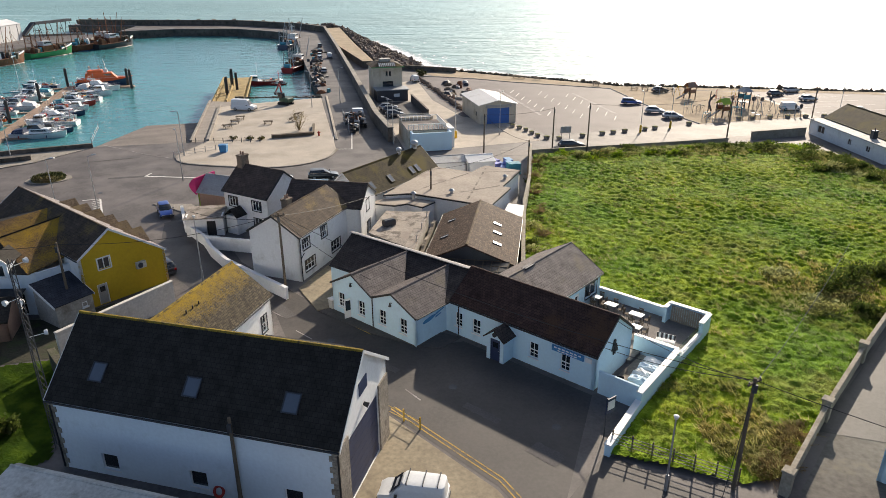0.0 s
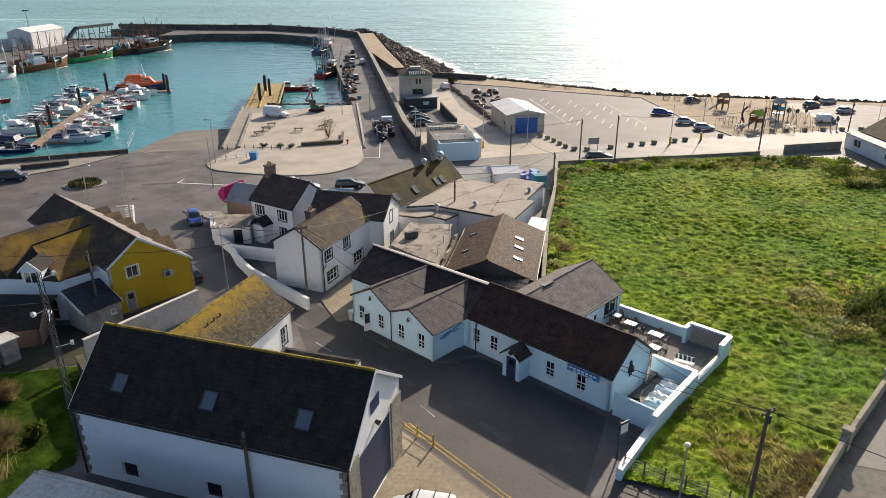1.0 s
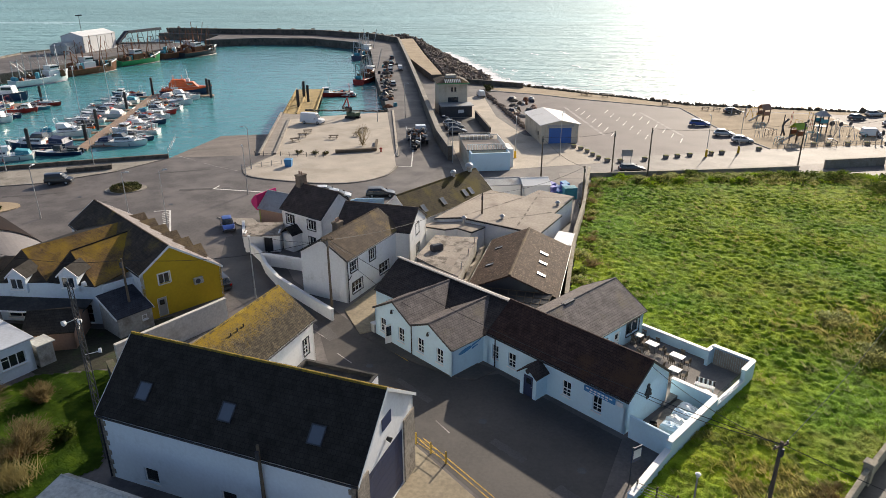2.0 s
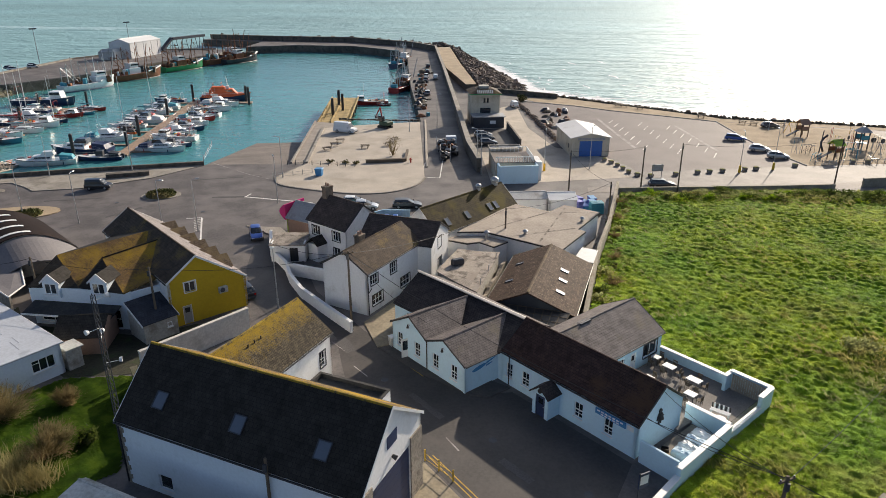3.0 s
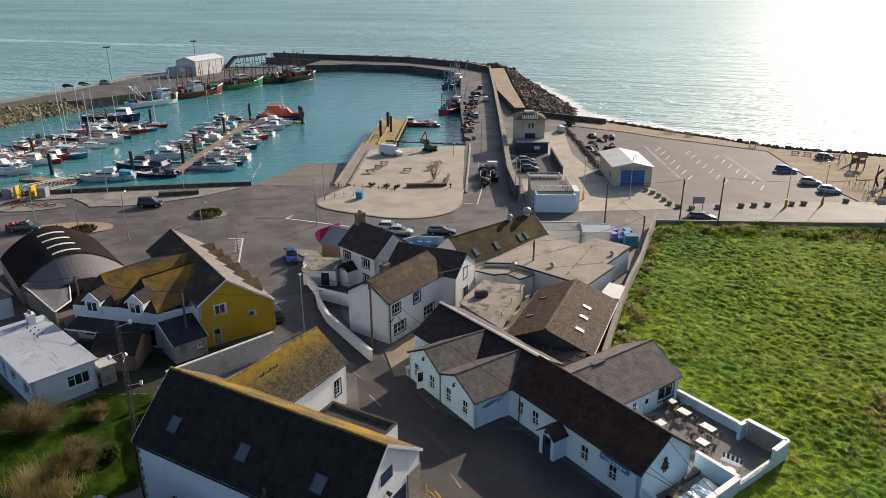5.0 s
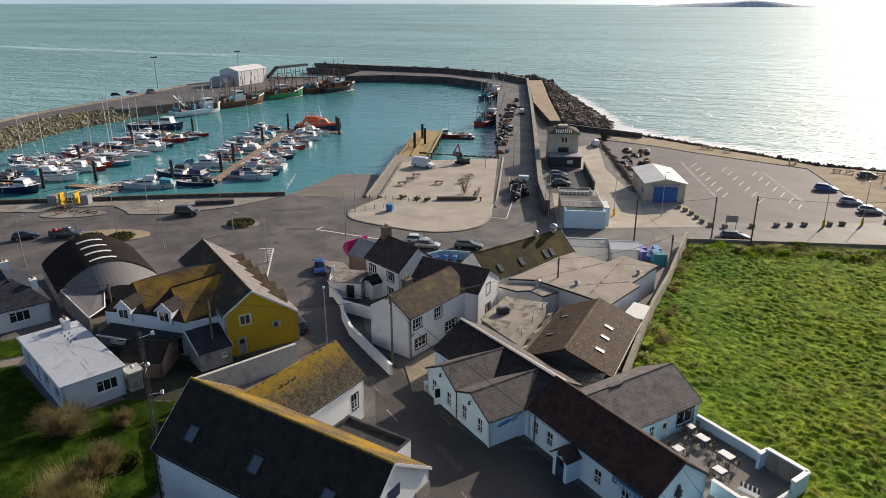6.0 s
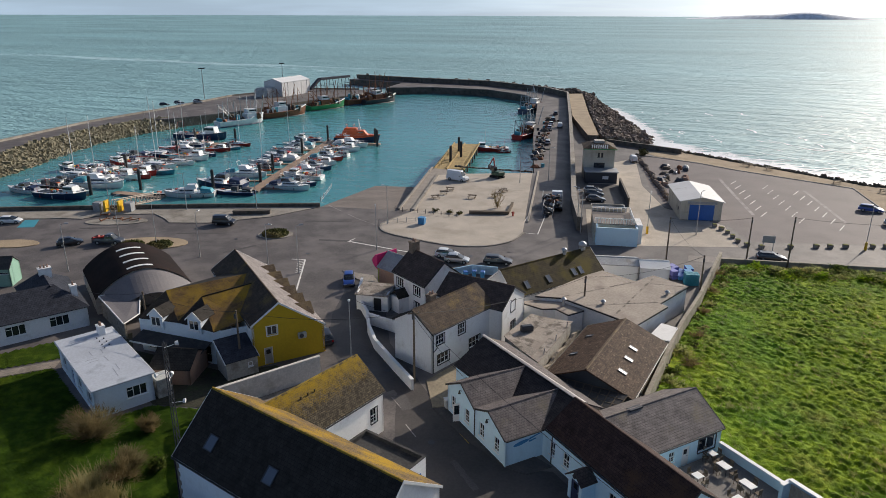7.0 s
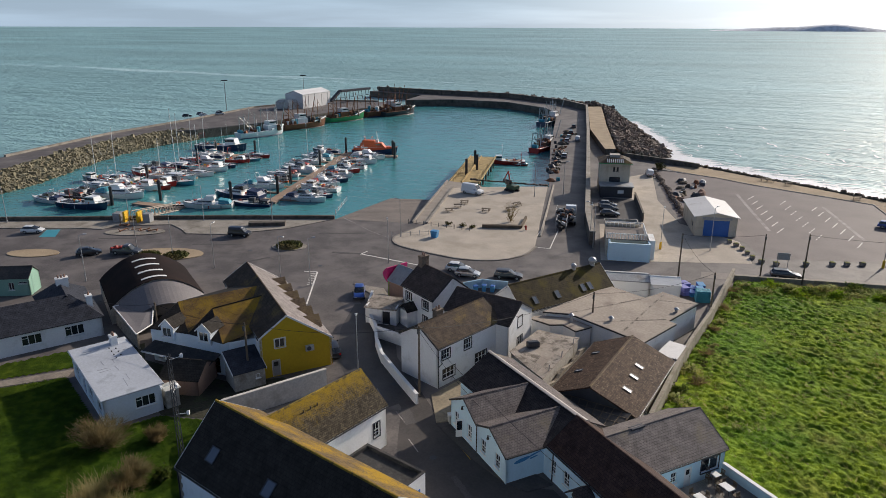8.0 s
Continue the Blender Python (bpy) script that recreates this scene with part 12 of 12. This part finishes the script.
for i, (x, y) in enumerate(((54.5, 180.2), (57, 179.4), (60, 178.8), (63, 178.4), (46, 186.6), (32, 197.2), (26.5, 200.6), (28.0, 199.8))):
    picnic(x, y, -20 + 3 * i, GZ + 0.03)
# tall grey play tower, a pole with a curling slide, play panels and a low fence
ob = thing("play_tower", pose(72.4, 156.4, GZ + 0.02, 0, 0, 10), "tall grey-roofed play tower in the playground", "play tower")
for sx in (-0.9, 0.9):
    for sy in (-0.9, 0.9):
        s = Shape()
        s.box(sx - 0.1, sx + 0.1, sy - 0.1, sy + 0.1, 0, 3.6)
        part("post", s, DARKGREY, ob)
s = Shape()
s.rings([[(-1.3, -1.3, 3.6), (1.3, -1.3, 3.6), (1.3, 1.3, 3.6), (-1.3, 1.3, 3.6)], [(-0.2, -0.2, 4.7), (0.2, -0.2, 4.7), (0.2, 0.2, 4.7), (-0.2, 0.2, 4.7)]])
part("roof", s, CORR_GREY, ob)
for z in (1.2, 2.0):
    s = Shape()
    s.box(-1.0, 1.0, -1.0, 1.0, z, z + 0.1)
    part("platform", s, DARKGREY, ob)
for sg in (-1, 1):
    s = Shape()
    s.box(-0.85, 0.85, sg * 0.98 - 0.03, sg * 0.98 + 0.03, 2.1, 2.9)
    part("panel", s, TEAL, ob)
ob = thing("spiral_slide", pose(62.6, 151.6, GZ + 0.02), "tall dark pole with a curling slide", "slide")
s = Shape()
s.tube((0, 0, 0), (0.2, 0, 4.6), 0.12, 0.1, 8)
part("pole", s, DARKGREY, ob)
s = Shape()
s.line([(0.5 + 0.5 * math.cos(a * 0.8), 0.7 * math.sin(a), 3.6 - a * 0.52) for a in (i * 0.45 for i in range(15))], 0.22, 7)
part("slide", s, DARKGREY, ob)
for i, (x, y, r) in enumerate(((74.7, 156.4, 0.55), (76.2, 155.6, 0.5), (78.6, 156.5, 0.55), (70.5, 158.2, 0.45), (68.6, 155.4, 0.5), (79.6, 147.2, 0.6), (81.0, 147.6, 0.55))):
    ob = thing("spinner_toy", pose(x, y, GZ + 0.02, 0, 0, 15 * i), "dark round play disc on a steel post", "play equipment", "playground spinners")
    s = Shape()
    s.tube((0, 0, 0), (0, 0, 1.6), 0.06)
    part("post", s, STEEL, ob)
    s = Shape()
    s.tube((0, -0.05, 1.9), (0, 0.05, 1.9), r, r, 14)
    part("disc", s, DARKGREY, ob)
for i, (x, y, h) in enumerate(((60.0, 150.4, 1.7), (59.6, 144.6, 1.3), (69.5, 143.6, 1.2), (66.0, 152.6, 1.5), (67.2, 147.6, 1.8))):
    ob = thing("rope_climber", pose(x, y, GZ + 0.02, 0, 0, 20 + 35 * i), "small metal climber strung with dark ropes", "climber", "rope climbers")
    s = Shape()
    for sx in (-1.0, 1.0):
        s.line([(sx, -0.6, 0), (sx, -0.5, h), (sx, 0.5, h), (sx, 0.6, 0)], 0.06)
    s.tube((-1, -0.5, h), (1, -0.5, h), 0.05).tube((-1, 0.5, h), (1, 0.5, h), 0.05)
    part("frame", s, (DARKGREY, TEAL, STEEL)[i % 3], ob)
    s = Shape()
    for k in range(6):
        s.tube((-0.9 + 0.36 * k, -0.5, h), (-0.9 + 0.36 * k, 0.5, h * 0.1), 0.02, 0.02, 4)
    part("ropes", s, BLACK, ob)
rail_fence((58.2, 140.8), (80.5, 146.4), 16, 0.9, "low steel fence along the playground", 2, STEEL)
# notice board by the shore road
ob = thing("notice_board", pose(26.5, 126.2, GZ, 0, 0, 8), "pale blue notice board on two posts", "sign")
for sx in (-0.8, 0.8):
    s = Shape()
    s.tube((sx, 0, 0), (sx, 0, 2.8), 0.06)
    part("post", s, STEEL, ob)
s = Shape()
s.box(-1.0, 1.0, -0.04, 0.04, 1.6, 2.8)
part("board", s, CORR_GREY, ob)
# life buoy on the wall below the station's skirt
ob = thing("lifebuoy", pose(-11.85, 35.93, -0.05, 62, 0, -16), "red lifebuoy on the station wall", "lifebuoy")
s = Shape()
R0, r0 = 0.32, 0.09
rs = [[((R0 + r0 * math.cos(b)) * math.cos(a), (R0 + r0 * math.cos(b)) * math.sin(a), r0 * math.sin(b)) for b in (2 * math.pi * j / 8 for j in range(8))] for a in (2 * math.pi * i / 18 for i in range(19))]
s.rings(rs, caps=False)
part("ring", s, RED, ob, smooth=True)


# heaps of nets, pots and boxes along the inner quay
rnd = random.Random(77)
for i in range(34):
    u = rnd.random()
    x, y = -26.6 - 14.5 * u + rnd.uniform(-0.6, 1.4), 178 + 96 * u
    ob = thing("fishing_gear", pose(x, y, GZ, 0, 0, rnd.uniform(0, 180)), "heap of nets and pots along the quay edge", "fishing gear", "gear along the quay")
    w, d, hh = rnd.uniform(0.8, 1.9), rnd.uniform(0.6, 1.2), rnd.uniform(0.5, 1.3)
    rs = []
    for k in range(4):
        f = 1 - (k / 3) ** 2 * 0.75
        rs.append([(w * f * math.cos(a) * rnd.uniform(0.8, 1.15), d * f * math.sin(a) * rnd.uniform(0.8, 1.15), hh * k / 3) for a in (2 * math.pi * j / 9 for j in range(9))])
    s = Shape()
    s.rings(rs)
    part("netting", s, (RUST, DARKGREY, QUAYWALL, WOODPOLE, BLACK)[i % 5], ob)
    s = Shape()
    s.m = pose(w + 0.5, 0, 0, 0, 0, rnd.uniform(0, 40))
    s.box(-0.4, 0.4, -0.3, 0.3, 0, rnd.uniform(0.4, 1.1), 0.05)
    part("box", s, (QUAYWALL, DARKGREY, DARKGREY, RUST, TEAL, CREAM, WOODPOLE)[(i * 3) % 7], ob)


# white door standing half open at the restaurant's west gable, and a bin beside it
ob = thing("open_door", pose(-5.9, 59.35, GZ, 0, 0, 214), "white glazed door standing half open at the gable", "door")
s = Shape()
s.box(0, 0.85, -0.025, 0.025, 0.08, 0.85).box(0, 0.85, -0.025, 0.025, 1.85, 2.05).box(0, 0.12, -0.025, 0.025, 0.85, 1.85).box(0.73, 0.85, -0.025, 0.025, 0.85, 1.85)
part("leaf", s, WHITE, ob)
s = Shape()
s.box(0.12, 0.73, -0.01, 0.01, 0.85, 1.85)
part("pane", s, GLASS_DARK, ob)
ob = thing("bin", pose(-8.0, 61.2, GZ, 0, 0, 40), "pale grey wheeled bin beside the gable", "bin")
s = Shape()
s.rings([[(-0.25, -0.27, 0.03), (0.25, -0.27, 0.03), (0.25, 0.27, 0.03), (-0.25, 0.27, 0.03)], [(-0.3, -0.35, 1.0), (0.3, -0.35, 1.0), (0.3, 0.35, 1.0), (-0.3, 0.35, 1.0)]])
part("body", s, TIN_PALE, ob)
s = Shape()
s.box(-0.32, 0.32, -0.37, 0.39, 1.0, 1.07, 0.03)
part("lid", s, TIN_WHITE, ob)

# iron covers and tar patches in the streets
TAR = mat("tar_patch", (0.093, 0.086, 0.085), 0.88, var=0.3, scale=3.0, bump=0.004, bump_scale=40)
for x, y in ((10.2, 42.4), (3.0, 47.6), (-7.4, 55.0), (-17.0, 66.2), (-30.4, 86.0), (-46.0, 98.0), (-62.0, 100.4), (-20.0, 106.4)):
    s = Shape()
    s.tube((0, 0, 0), (0, 0, 0.012), 0.34, 0.34, 16)
    o = part("manhole_cover", s, DARKGREY, None)
    o.location = (x, y, GZ + 0.014)
    tagged(o, "round iron manhole cover in the asphalt", "manhole cover", "manhole covers", "structure")
rnd = random.Random(55)
for x, y, w, d, r in ((5.0, 44.2, 3.2, 0.7, -42), (-3.0, 51.5, 4.5, 0.6, -44), (-12.6, 60.6, 3.0, 1.2, -50), (-25.5, 79.0, 5.0, 0.6, -60), (-44, 106, 8.0, 0.8, 12), (-58, 96, 6.0, 0.7, 60), (-70, 101, 9.0, 0.6, 20), (-30, 99, 7.0, 0.7, 5), (-8, 108, 6.0, 0.8, 15), (9.0, 39.5, 2.4, 1.4, -45), (-90, 97, 7.0, 0.7, 24), (-52, 116, 9.0, 0.5, 22)):
    n = 14
    pts = [(w / 2 * (1 - 2 * i / n), d / 2 + rnd.uniform(-0.07, 0.07)) for i in range(n + 1)] + [(-w / 2 + 2 * w / 2 * i / n, -d / 2 + rnd.uniform(-0.07, 0.07)) for i in range(n + 1)]
    s = Shape()
    s.prism(pts, 0, 0.006)
    o = part("tar_patch", s, TAR, None)
    o.matrix_world = pose(x, y, GZ + 0.018, 0, 0, r)
    tagged(o, "dark tar repair patch in the road", "road repair", kind="structure")

# pale blue yard wall behind the corner house, with blue bins inside
run_wall("yard_wall", [(-19.6, 96.4), (-17.4, 98.9), (-13.4, 99.3)], 1.3, 0.16, mat("pale_blue_paint", (0.36, 0.56, 0.72), 0.6, var=0.12, scale=2.0, stain=(0.26, 0.4, 0.5), stain_scale=0.6), "pale blue painted yard wall beside the harbour road")
for bx, by, bd in ((-16.6, 97.4, 12), (-15.3, 97.6, 4), (-17.7, 96.6, 40)):
    ob = thing("wheelie_bin", pose(bx, by, GZ, 0, 0, bd), "blue plastic wheeled bin in the yard", "bin", "yard bins")
    s = Shape()
    s.rings([[(-0.25, -0.27, 0.05), (0.25, -0.27, 0.05), (0.25, 0.27, 0.05), (-0.25, 0.27, 0.05)], [(-0.31, -0.36, 1.0), (0.31, -0.36, 1.0), (0.31, 0.36, 1.0), (-0.31, 0.36, 1.0)]])
    part("body", s, SIGNBLUE, ob)
    s = Shape()
    s.box(-0.33, 0.33, -0.38, 0.4, 1.0, 1.08, 0.03)
    part("lid", s, BLUE, ob)
    for sg in (-1, 1):
        s = Shape()
        s.tube((sg * 0.24, 0.3, 0.1), (sg * 0.3, 0.3, 0.1), 0.1, 0.1, 10)
        part("wheel", s, BLACK, ob)
